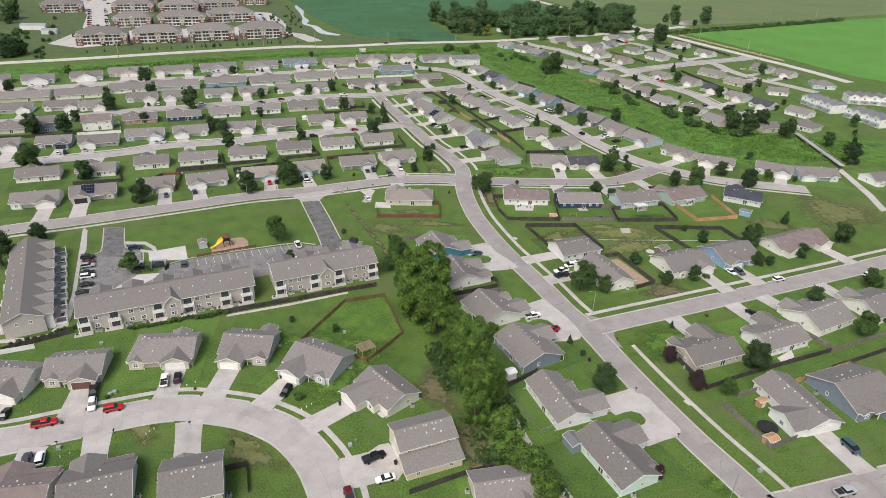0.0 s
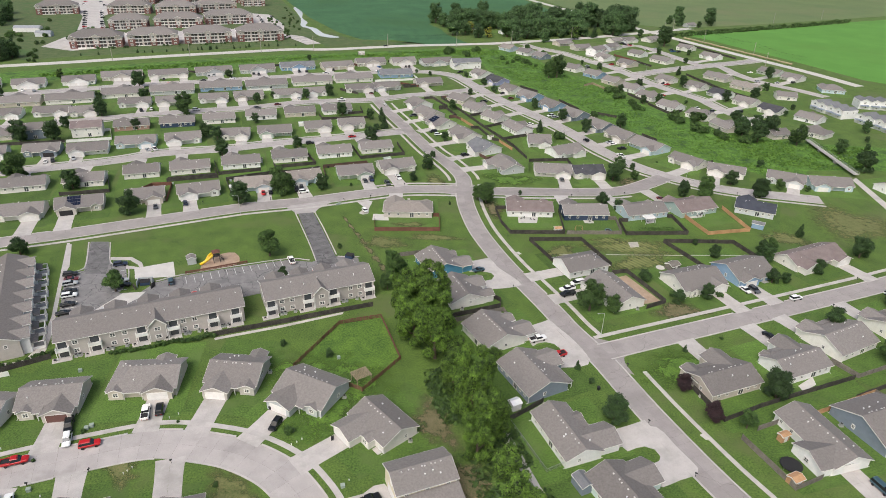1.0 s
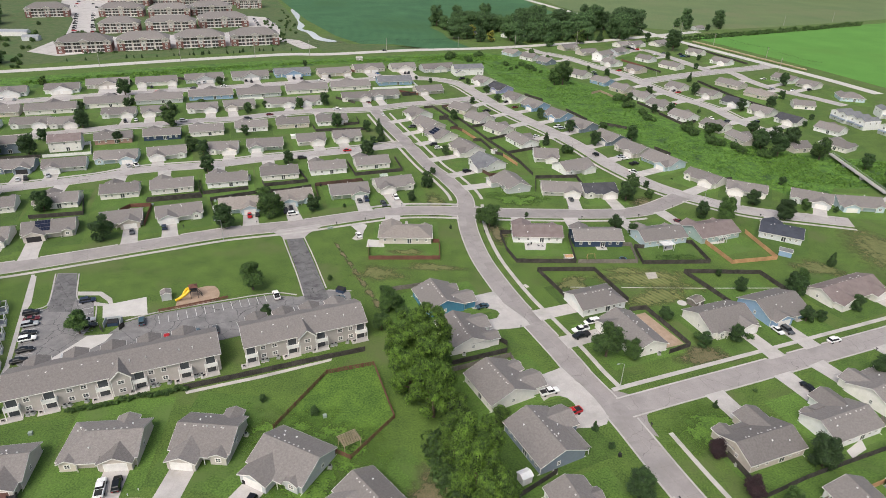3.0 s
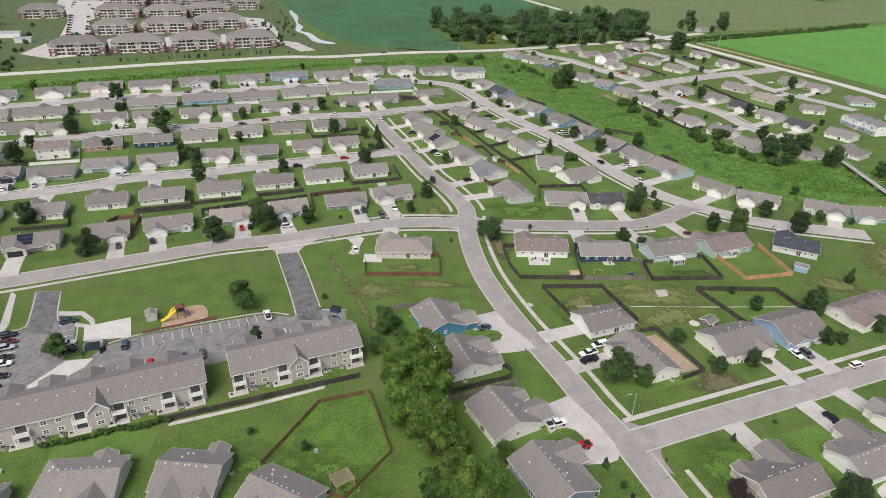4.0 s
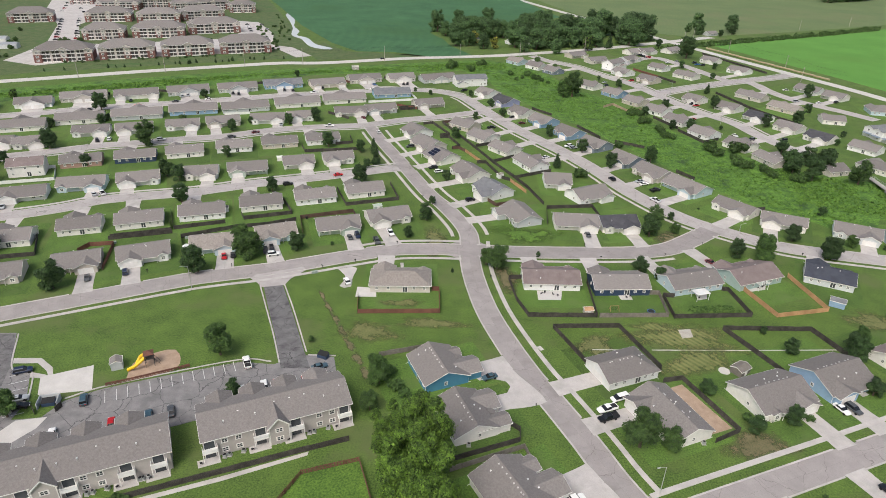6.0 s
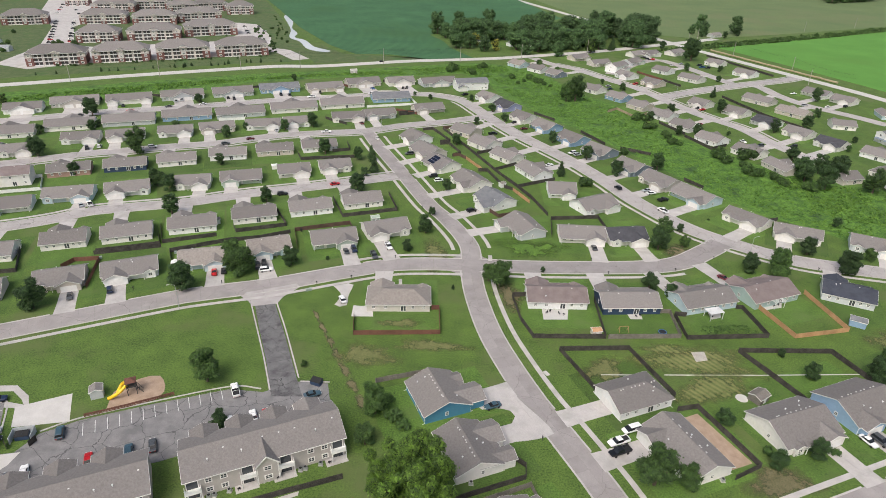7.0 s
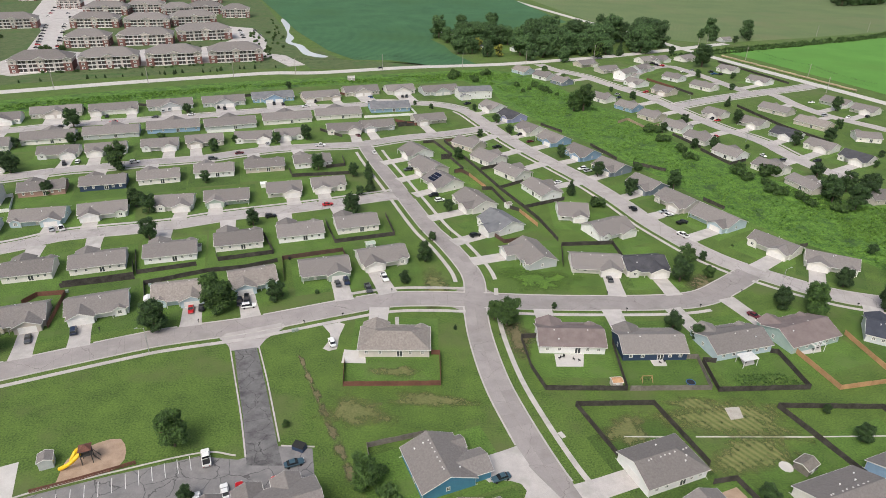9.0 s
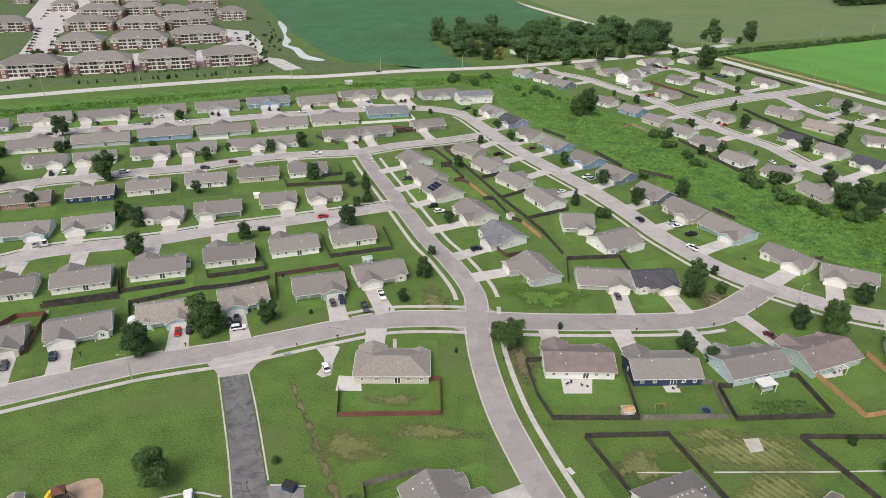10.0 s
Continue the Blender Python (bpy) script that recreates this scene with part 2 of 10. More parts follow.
class Shape:
    """Collects boxes, prisms and sheets for one mesh."""

    def __init__(self):
        self.v, self.f = [], []

    def add(self, verts, faces):
        k = len(self.v)
        self.v += [tuple(p) for p in verts]
        self.f += [tuple(i + k for i in f) for f in faces]
        return self

    def box(self, x0, y0, z0, x1, y1, z1, m=None):
        vs = [Vector(p) for p in ((x0, y0, z0), (x1, y0, z0), (x1, y1, z0), (x0, y1, z0), (x0, y0, z1), (x1, y0, z1), (x1, y1, z1), (x0, y1, z1))]
        if m is not None:
            vs = [m @ p for p in vs]
        return self.add(vs, [(0, 3, 2, 1), (4, 5, 6, 7), (0, 1, 5, 4), (1, 2, 6, 5), (2, 3, 7, 6), (3, 0, 4, 7)])

    def bar(self, a, b, w, h):
        """A bar of width w and height h from a to b."""
        a, b = Vector(a), Vector(b)
        d = (b - a).normalized()
        s = d.cross(Vector((0, 0, 1)))
        s = s.normalized() * w / 2 if s.length > 1e-4 else Vector((w / 2, 0, 0))
        u = s.cross(d).normalized() * h / 2
        vs = [p + i * s + j * u for p in (a, b) for i, j in ((-1, -1), (1, -1), (1, 1), (-1, 1))]
        return self.add(vs, [(3, 2, 1, 0), (4, 5, 6, 7), (0, 1, 5, 4), (1, 2, 6, 5), (2, 3, 7, 6), (3, 0, 4, 7)])

    def prism(self, outline, vec):
        """A closed outline pushed along vec."""
        k, vec = len(outline), Vector(vec)
        vs = [Vector(p) for p in outline] + [Vector(p) + vec for p in outline]
        return self.add(vs, [tuple(range(k))[::-1], tuple(range(k, 2 * k))] + [(i, (i + 1) % k, k + (i + 1) % k, k + i) for i in range(k)])

    def tube(self, a, b, ra, rb, k=8):
        a, b = Vector(a), Vector(b)
        d = (b - a).normalized()
        s = d.orthogonal().normalized()
        u = d.cross(s)
        vs = [p + (s * math.cos(i * math.tau / k) + u * math.sin(i * math.tau / k)) * r for p, r in ((a, ra), (b, rb)) for i in range(k)]
        return self.add(vs, [tuple(range(k))[::-1], tuple(range(k, 2 * k))] + [(i, (i + 1) % k, k + (i + 1) % k, k + i) for i in range(k)])

    def mesh(self, name, mats):
        return mesh_of(name, self.v, self.f, mats)


def thing(name, m, label, category, group=""):
    ob = tagged(new(name), label, category, group)
    ob.matrix_basis = m
    return ob


def spline(points, step=3.0, closed=False):
    """A smooth line through points (x, y), resampled at even steps."""
    p = [Vector((x, y)) for x, y in points]
    if len(p) == 2:
        p = [p[0], (p[0] + p[1]) / 2, p[1]]
    ext = [2 * p[0] - p[1]] + p + [2 * p[-1] - p[-2]]
    fine = []
    for i in range(1, len(ext) - 2):
        a, b, c, d = ext[i - 1:i + 3]
        for j in range(24):
            t = j / 24
            fine.append(0.5 * (2 * b + (c - a) * t + (2 * a - 5 * b + 4 * c - d) * t * t + (3 * b - a - 3 * c + d) * t ** 3))
    fine.append(p[-1])
    out, left = [fine[0]], step
    total = sum((fine[i + 1] - fine[i]).length for i in range(len(fine) - 1))
    step = total / max(1, round(total / step))
    left = step
    for i in range(len(fine) - 1):
        a, b = fine[i], fine[i + 1]
        seg = (b - a).length
        pos = 0
        while seg - pos >= left - 1e-9 and seg > 0:
            pos += left
            out.append(a + (b - a) * pos / seg)
            left = step
        left -= seg - pos
    if (out[-1] - fine[-1]).length > step * 0.5:
        out.append(fine[-1])
    return out


def normals(line):
    res = []
    for i in range(len(line)):
        d = line[min(i + 1, len(line) - 1)] - line[max(i - 1, 0)]
        res.append(Vector((-d.y, d.x)).normalized())
    return res


def polygon_sheet(name, points, z, mat, label, category, smooth=False, lift=0.0):
    """A flat sheet with a real edge, drawn by its outline."""
    pts = [tuple(p) for p in (spline(list(points) + [points[0]], 2.5)[:-1] if smooth else points)]
    area = sum(a[0] * b[1] - b[0] * a[1] for a, b in zip(pts, pts[1:] + pts[:1]))
    if area < 0:
        pts.reverse()
    bm = bmesh.new()
    vs = [bm.verts.new((x, y, z)) for x, y in pts]
    top = bm.faces.new(vs)
    low = [bm.verts.new((x, y, -0.05)) for x, y in pts]
    for i in range(len(pts)):
        j = (i + 1) % len(pts)
        bm.faces.new((vs[j], vs[i], low[i], low[j]))
    bm.normal_update()
    bmesh.ops.triangulate(bm, faces=[top])
    me = bpy.data.meshes.new(name)
    bm.to_mesh(me)
    bm.free()
    me.materials.append(mat)
    return tagged(new(name, me), label, category, kind="structure")


# ---- ground, fields and streets ----
def ground_sheet():
    ys = [-400, -100, 60, 120, 180, 240, 300, 360, 420, 480, 540, 620, 720, 900, 1300, 2000, 4500]
    xs = [-4000, -1200, -500, -300, -200, -120, -60, 0, 60, 120, 200, 300, 500, 1200, 4000]
    verts = [(x, y, 0) for y in ys for x in xs]
    k = len(xs)
    faces = [(j * k + i, j * k + i + 1, (j + 1) * k + i + 1, (j + 1) * k + i) for j in range(len(ys) - 1) for i in range(k - 1)]
    tagged(new("ground", mesh_of("ground", verts, faces, LAWN)), "green mown grass ground of a flat suburb", "ground", kind="structure")


ground_sheet()
ROADS = []
DRIVES = []


def road_hits(p, skip=None, extra=0.0):
    """The distance by which a point lies inside another street, or below 0."""
    best = -1e9
    for name, line, half in ROADS:
        if name == skip:
            continue
        for q in line:
            d = (q - p).length
            if d < half + extra + 1.7:
                best = max(best, half + extra - d)
    return best


def road(name, points, width, mat, z, label, slabs=False, kerb=True):
    line = spline(points, 4.5)
    nor = normals(line)
    ROADS.append((name, line, width / 2))
    body = thing("road", Matrix(), label, "street")
    body["kind"] = "structure"
    rest = Shape()
    half = width / 2
    for i in range(len(line) - 1):
        a, b, na, nb = line[i], line[i + 1], nor[i], nor[i + 1]
        for s0, s1 in ((-half, 0), (0, half)):
            gap = 0.018
            d = (b - a).normalized() * gap
            quad = [a + na * (s0 + gap) + d, a + na * (s1 - gap) + d, b + nb * (s1 - gap) - d, b + nb * (s0 + gap) - d]
            quad.reverse()
            vs = [(p.x, p.y, z) for p in quad] + [(p.x, p.y, z - 0.03) for p in quad]
            fs = [(0, 1, 2, 3), (4, 5, 1, 0), (5, 6, 2, 1), (6, 7, 3, 2), (7, 4, 0, 3)]
            if slabs:
                part("slab", mesh_of("slab", vs, fs, mat), body)
            else:
                rest.add(vs, fs)
    if rest.v:
        part("slab_surface", rest.mesh("slab_surface", mat), body)["kind"] = "stuff"
    bed = Shape()
    for i in range(len(line) - 1):
        q = [line[i] - nor[i] * half, line[i] + nor[i] * half, line[i + 1] + nor[i + 1] * half, line[i + 1] - nor[i + 1] * half]
        bed.add([(p.x, p.y, z - 0.012) for p in q], [(3, 2, 1, 0)])
    part("joint_bed", bed.mesh("joint_bed", JOINT), body, "dark joint filler")
    if kerb:
        KERBS.append((name, body, width))
    return body


KERBS = []
WALKS = []
JOINT = plain("joint_filler", (0.2, 0.185, 0.172, 1), 0.95)


def on_drive(p):
    for (c, u, l, w) in DRIVES:
        d = p - c
        a = d.dot(u)
        if -0.5 < a < l + 2.5 and abs(d.dot(Vector((-u.y, u.x)))) < w / 2 + 0.4:
            return True
    return False


def kerbs_now():
    for name, body, width in KERBS:
        line = spline([tuple(p) for p in next(r[1] for r in ROADS if r[0] == name)], 1.6)
        nor = normals(line)
        for side in (-1, 1):
            run = Shape()
            for i in range(len(line) - 1):
                a, b = line[i] + nor[i] * side * (width / 2 + 0.12), line[i + 1] + nor[i + 1] * side * (width / 2 + 0.12)
                if road_hits((a + b) / 2, name, 0.2) > 0 or on_drive((a + b) / 2):
                    continue
                run.bar((a.x, a.y, 0.05), (b.x, b.y, 0.05), 0.42, 0.2)
            if run.v:
                part("kerb", run.mesh("kerb", CONCRETE), body, "pale concrete kerb")


def sidewalk(of, side, offset, start=0.0, end=1.0, width=1.45, label="pale concrete sidewalk beside the street", near=False):
    """Square slabs along a street, at an offset from its middle."""
    line0 = next(r[1] for r in ROADS if r[0] == of)
    k = len(line0)
    line0 = line0[int(start * (k - 1)):int(end * (k - 1)) + 1]
    nor0 = normals(line0)
    line = spline([tuple(p + n * side * offset) for p, n in zip(line0, nor0)], 1.5)
    nor = normals(line)
    walkway = thing("sidewalk", Matrix(), label, "sidewalk")
    walkway["kind"] = "structure"
    rest = Shape()
    WALKS.append(of)
    zt = 0.06 + 0.004 * len(WALKS)
    for i in range(len(line) - 1):
        a, b, na, nb = line[i], line[i + 1], nor[i], nor[i + 1]
        if road_hits((a + b) / 2, None, -0.3) > 0:
            continue
        d = (b - a).normalized() * 0.012
        q = [a - na * width / 2 + d, a + na * width / 2 + d, b + nb * width / 2 - d, b - nb * width / 2 - d]
        q.reverse()
        vs = [(p.x, p.y, zt) for p in q] + [(p.x, p.y, -0.02) for p in q]
        fs = [(0, 1, 2, 3), (4, 5, 1, 0), (5, 6, 2, 1), (6, 7, 3, 2), (7, 4, 0, 3)]
        if near:
            part("slab", mesh_of("slab", vs, fs, CONCRETE), walkway)
        else:
            rest.add(vs, fs)
    if rest.v:
        part("slab_run", rest.mesh("slab_run", CONCRETE), walkway)["kind"] = "stuff"
    return walkway


def kerb_line(points):
    s = Shape()
    line = spline(points, 1.5)
    for a, b in zip(line, line[1:]):
        s.bar((a.x, a.y, 0.06), (b.x, b.y, 0.06), 0.4, 0.2)
    tagged(new("kerb", s.mesh("kerb", CONCRETE)), "pale concrete kerb of the parking lot", "kerb", kind="structure")


# ---- streets ----
road("main", [(83.5, 91.0), (73.2, 117.2), (64.5, 135.3), (56.1, 155.7), (48.9, 175.7), (45.0, 184.2), (40.5, 193.6), (36.4, 204.1), (29.2, 220.2), (24.9, 229.2), (19.2, 244.4), (13.8, 262.0), (10.0, 282.7), (8.6, 299.3), (8.0, 319.4), (-1.0, 342.4), (-9.6, 358.6), (-25.1, 396.9), (-40.8, 435.1), (-49.4, 458.4)], 7.2, ROAD, 0.05, "gray concrete residential street with slab joints", slabs=True, kerb=True)
road("cross_west", [(-226.0, 194.0), (-186.6, 223.4), (-172.4, 234.4), (-143.8, 247.5), (-92.8, 273.1), (-79.3, 278.6), (-60.3, 285.0), (-35.7, 295.9), (-20.6, 301.7), (-6.4, 303.5), (8.5, 303.7)], 8.8, ROAD, 0.046, "gray concrete residential street with slab joints", slabs=False, kerb=True)
road("cross_east", [(8.5, 303.7), (18.7, 303.7), (27.7, 303.6), (45.7, 304.3), (71.4, 306.4), (86.2, 310.2), (98.0, 318.7), (109.5, 328.6)], 9.0, ROAD, 0.042, "gray concrete residential street with slab joints", slabs=False, kerb=True)
road("diagonal", [(176.3, 305.3), (139.8, 313.3), (126.1, 319.7), (116.1, 326.7), (105.9, 335.0), (97.1, 345.8), (88.7, 360.9), (83.3, 372.2), (76.0, 392.0), (64.6, 417.3), (53.4, 437.4), (40.5, 460.0), (28.4, 484.8), (16.9, 512.2), (8.2, 532.2), (-1.3, 543.1), (-15.3, 549.9), (-32.6, 550.8), (-51.5, 551.6), (-64.8, 541.9), (-104.1, 528.5), (-128.8, 518.3), (-156.6, 505.7), (-190.1, 492.0), (-221.8, 480.2), (-245.3, 467.5), (-263.5, 457.9), (-300.0, 440.5), (-345.0, 419.0)], 9.0, ROAD_PALE, 0.038, "gray concrete residential street with slab joints", slabs=False, kerb=True)
road("second", [(-300.0, 353.0), (-262.0, 371.0), (-237.0, 382.2), (-217.1, 391.7), (-205.9, 398.0), (-187.2, 408.6), (-174.2, 413.3), (-152.2, 422.6), (-128.7, 430.9), (-116.2, 438.6), (-96.7, 448.9), (-75.2, 455.2), (-52.8, 460.9), (-30.2, 474.4), (-6.2, 484.7), (20.9, 500.1)], 8.8, ROAD_PALE, 0.034, "gray concrete residential street with slab joints", slabs=False, kerb=True)
road("third", [(-236.0, 294.0), (-205.0, 308.6), (-187.0, 317.0), (-171.8, 324.2), (-161.7, 330.2), (-151.0, 338.7), (-137.4, 343.7), (-115.6, 350.8), (-93.9, 361.8), (-80.9, 367.0), (-66.1, 372.9), (-48.5, 380.5), (-21.7, 392.7)], 8.8, ROAD_PALE, 0.03, "gray concrete residential street with slab joints", slabs=False, kerb=True)
road("arterial", [(-358.5, 521.6), (-304.3, 548.8), (-244.5, 581.8), (-180.1, 613.4), (-145.4, 629.1), (-110.1, 635.5), (-42.3, 664.8), (32.4, 687.9), (72.4, 705.9), (138.1, 739.0), (205.5, 781.8), (285.9, 834.4)], 11, PALE_CONCRETE, 0.05, "wide pale concrete highway past the houses", slabs=False, kerb=False)
road("section", [(74.0, 1199.6), (154.1, 987.4), (197.0, 885.2), (226.6, 799.9), (254.3, 730.4), (282.4, 665.6), (311.5, 599.6), (329.7, 547.8)], 10, PALE_CONCRETE, 0.045, "straight pale concrete country road", slabs=False, kerb=False)
road("far_side", [(71.3, 695.3), (83.8, 672.3), (102.7, 653.8), (112.2, 637.3), (126.3, 611.9), (140.7, 588.8), (153.6, 549.7), (165.8, 517.4), (180.9, 490.7), (187.0, 463.7), (195.5, 440.4), (204.7, 433.5)], 9, ROAD_PALE, 0.04, "gray concrete residential street with slab joints", slabs=False, kerb=True)
road("branch", [(150.6, 563.1), (183.4, 585.7), (223.8, 609.4), (266.3, 631.5), (287.2, 644.9)], 9, ROAD_PALE, 0.035, "gray concrete residential street with slab joints", slabs=False, kerb=True)
road("east_loop", [(234.1, 613.9), (240.8, 604.7), (242.7, 581.5), (251.8, 553.0), (269.7, 528.5), (282.3, 508.3)], 9, ROAD_PALE, 0.03, "gray concrete residential street with slab joints", slabs=False, kerb=True)
road("north_loop", [(129.0, 637.5), (164.0, 686.8), (187.0, 703.4), (199.5, 682.5), (211.1, 649.2), (218.3, 624.2), (223.8, 609.4)], 9, ROAD_PALE, 0.03, "gray concrete residential street with slab joints", slabs=False, kerb=True)
road("crescent", [(-120.1, 122.1), (-102.8, 125.9), (-91.8, 130.3), (-80.2, 135.0), (-66.3, 139.4), (-53.0, 138.6), (-44.5, 136.5), (-35.0, 131.5), (-27.4, 123.7), (-23.0, 116.4), (-20.7, 110.4), (-20.4, 102.1)], 9.4, ROAD_CLEAN, 0.05, "gray concrete residential street with slab joints", slabs=True, kerb=True)
road("side", [(46.5, 180.6), (57.5, 185.3), (75.2, 192.6), (97.3, 201.7), (120.9, 211.5), (150.5, 223.9), (171.1, 233.0), (211.6, 250.1)], 7.2, ROAD, 0.045, "gray concrete residential street with slab joints", slabs=False, kerb=True)
road("corner", [(76.7, 113.7), (85.9, 116.4), (105.0, 122.3), (127.1, 129.4)], 9, ROAD, 0.05, "gray concrete residential street with slab joints", slabs=False, kerb=True)


# ---- houses ----
def unit_window():
    f = Shape()
    t = 0.15
    ring = [(s * q, c * q) for q in (0.5, 0.5 - t) for s, c in ((-1, -1), (1, -1), (1, 1), (-1, 1))]
    f.add([(x, y, z) for y in (-0.05, 0.03) for x, z in ring],
          [q for i in range(4) for j in [(i + 1) % 4] for q in ((i, j, 4 + j, 4 + i), (8 + j, 8 + i, 12 + i, 12 + j), (j, i, 8 + i, 8 + j), (4 + i, 4 + j, 12 + j, 12 + i))])
    f.box(-0.035, -0.045, -0.4, 0.035, 0.02, 0.4).box(-0.4, -0.04, -0.03, 0.4, 0.02, 0.03)
    g = Shape().box(-0.4, -0.015, -0.4, 0.4, 0.015, 0.4)
    k = len(f.f)
    whole = Shape().add(f.v, f.f).add(g.v, g.f)
    both = mesh_of("window", whole.v, whole.f, [TRIM, PANE], [0] * k + [1] * len(g.f))
    return f.mesh("window_frame", TRIM), g.mesh("pane", PANE), both


WINDOW_FRAME, WINDOW_PANE, WINDOW_WHOLE = unit_window()
VENT_MESH = Shape().tube((0, 0, -0.3), (0, 0, 0.3), 0.08, 0.08, 6).box(-0.17, -0.17, 0.26, 0.17, 0.17, 0.36).mesh("roof_vent", VINYL)
BOX_VENT = Shape().prism([(-0.17, -0.15, -0.15), (0.17, -0.15, -0.15), (0.17, 0.15, -0.15), (-0.17, 0.15, -0.15)], (0, 0, 0.26)).mesh("roof_vent", plain("vent_metal", (0.6, 0.58, 0.56, 1), 0.6))


def unit_garage_door():
    s = Shape().box(-0.5, -0.03, 0, 0.5, 0.03, 1)
    for k in range(4):
        for j in range(8):
            x0, z0 = -0.48 + j * 0.12, 0.03 + k * 0.245
            s.box(x0 + 0.008, -0.05, z0, x0 + 0.112, -0.03, z0 + 0.2)
    return s


GARAGE_WHITE = unit_garage_door().mesh("garage_door", DOOR_PAINT)
GARAGE_BROWN = unit_garage_door().mesh("garage_door", DOOR_BROWN)
# open garage: a flat black panel painted as the unlit inside
GARAGE_OPEN = Shape().box(-0.5, -0.02, 0, 0.5, 0.03, 1).mesh("garage_door", OPEN_SHADE)
ENTRY_DOOR = Shape().box(-0.5, -0.04, 0, 0.5, 0.03, 1).box(-0.42, -0.06, 0.08, -0.05, -0.04, 0.45).box(0.05, -0.06, 0.08, 0.42, -0.04, 0.45).box(-0.42, -0.06, 0.52, 0.42, -0.04, 0.93).mesh("entry_door", DOOR_PAINT)
GLASS_DOOR = Shape().box(-0.5, -0.04, 0, -0.42, 0.03, 1).box(0.42, -0.04, 0, 0.5, 0.03, 1).box(-0.04, -0.04, 0, 0.04, 0.03, 1).box(-0.42, -0.04, 0.93, 0.42, 0.03, 1).box(-0.42, -0.04, 0, 0.42, 0.03, 0.05).mesh("door_frame", TRIM)
GLASS_LEAF = Shape().box(-0.42, -0.015, 0.05, 0.42, 0.02, 0.93).mesh("door_glass", PANE)
GLASS_BOTH = mesh_of("patio_door", [v.co for v in GLASS_DOOR.vertices] + [v.co for v in GLASS_LEAF.vertices], [tuple(p.vertices) for p in GLASS_DOOR.polygons] + [tuple(i + len(GLASS_DOOR.vertices) for i in p.vertices) for p in GLASS_LEAF.polygons], [TRIM, PANE], [0] * len(GLASS_DOOR.polygons) + [1] * len(GLASS_LEAF.polygons))
LOTS = [0]
PITCH = 0.43


def window(parent, x, y, z, turn, w=1.1, h=1.3, simple=False):
    """A white-framed window on a wall; turn 0 faces -y. Walls that look north, away from every view, stay blank."""
    away = math.sin(math.radians(turn - 90) + parent.matrix_basis.to_euler().z)
    if away > 0.3:
        return None
    m = pose(x, y, z, 0, 0, turn) @ Matrix.Diagonal((w, 1, h, 1))
    if simple:
        return part("window", WINDOW_WHOLE, parent, "", m)
    ob = part("window", WINDOW_FRAME, parent, "", m)
    part("pane", WINDOW_PANE, ob)
    return ob


def gable_walls(shape, x0, x1, y0, y1, z0, h, along="x"):
    if along == "x":
        ym = (y0 + y1) / 2
        top = h + (y1 - y0) / 2 * PITCH
        shape.prism([(x0, y0, z0), (x0, y1, z0), (x0, y1, h), (x0, ym, top), (x0, y0, h)][::-1], (x1 - x0, 0, 0))
    else:
        xm = (x0 + x1) / 2
        top = h + (x1 - x0) / 2 * PITCH
        shape.prism([(x0, y0, z0), (x1, y0, z0), (x1, y0, h), (xm, y0, top), (x0, y0, h)], (0, y1 - y0, 0))


def gable_roof(shape, trim, x0, x1, y0, y1, h, along="x", over=0.45, thick=0.16):
    """Two thick slopes; the trim takes white boards along eaves and gable edges."""
    if along == "x":
        ym, half = (y0 + y1) / 2, (y1 - y0) / 2
        top, low = h + half * PITCH, h - over * PITCH
        a, b = x0 - over, x1 + over
        p, q = ym - half - over, ym + half + over
        shape.prism([(a, u, v) for u, v in ((p, low), (ym, top), (q, low), (q, low + thick), (ym, top + thick), (p, low + thick))], (b - a, 0, 0))
        for s in (-1, 1):
            e = ym + s * (half + over)
            trim.bar((a, e + s * 0.03, low + 0.03), (b, e + s * 0.03, low + 0.03), 0.06, 0.2)
            for x in (a - 0.03, b + 0.03):
                trim.bar((x, e, low + 0.015), (x, ym, top + 0.015), 0.06, 0.2)
    else:
        xm, half = (x0 + x1) / 2, (x1 - x0) / 2
        top, low = h + half * PITCH, h - over * PITCH
        a, b = y0 - over, y1
        p, q = xm - half - over, xm + half + over
        shape.prism([(u, a, v) for u, v in ((q, low), (xm, top), (p, low), (p, low + thick), (xm, top + thick), (q, low + thick))], (0, b - a, 0))
        for s in (-1, 1):
            e = xm + s * (half + over)
            trim.bar((e + s * 0.03, a, low + 0.03), (e + s * 0.03, min(b, y1), low + 0.03), 0.06, 0.2)
            trim.bar((e, a - 0.03, low + 0.015), (xm, a - 0.03, top + 0.015), 0.06, 0.2)


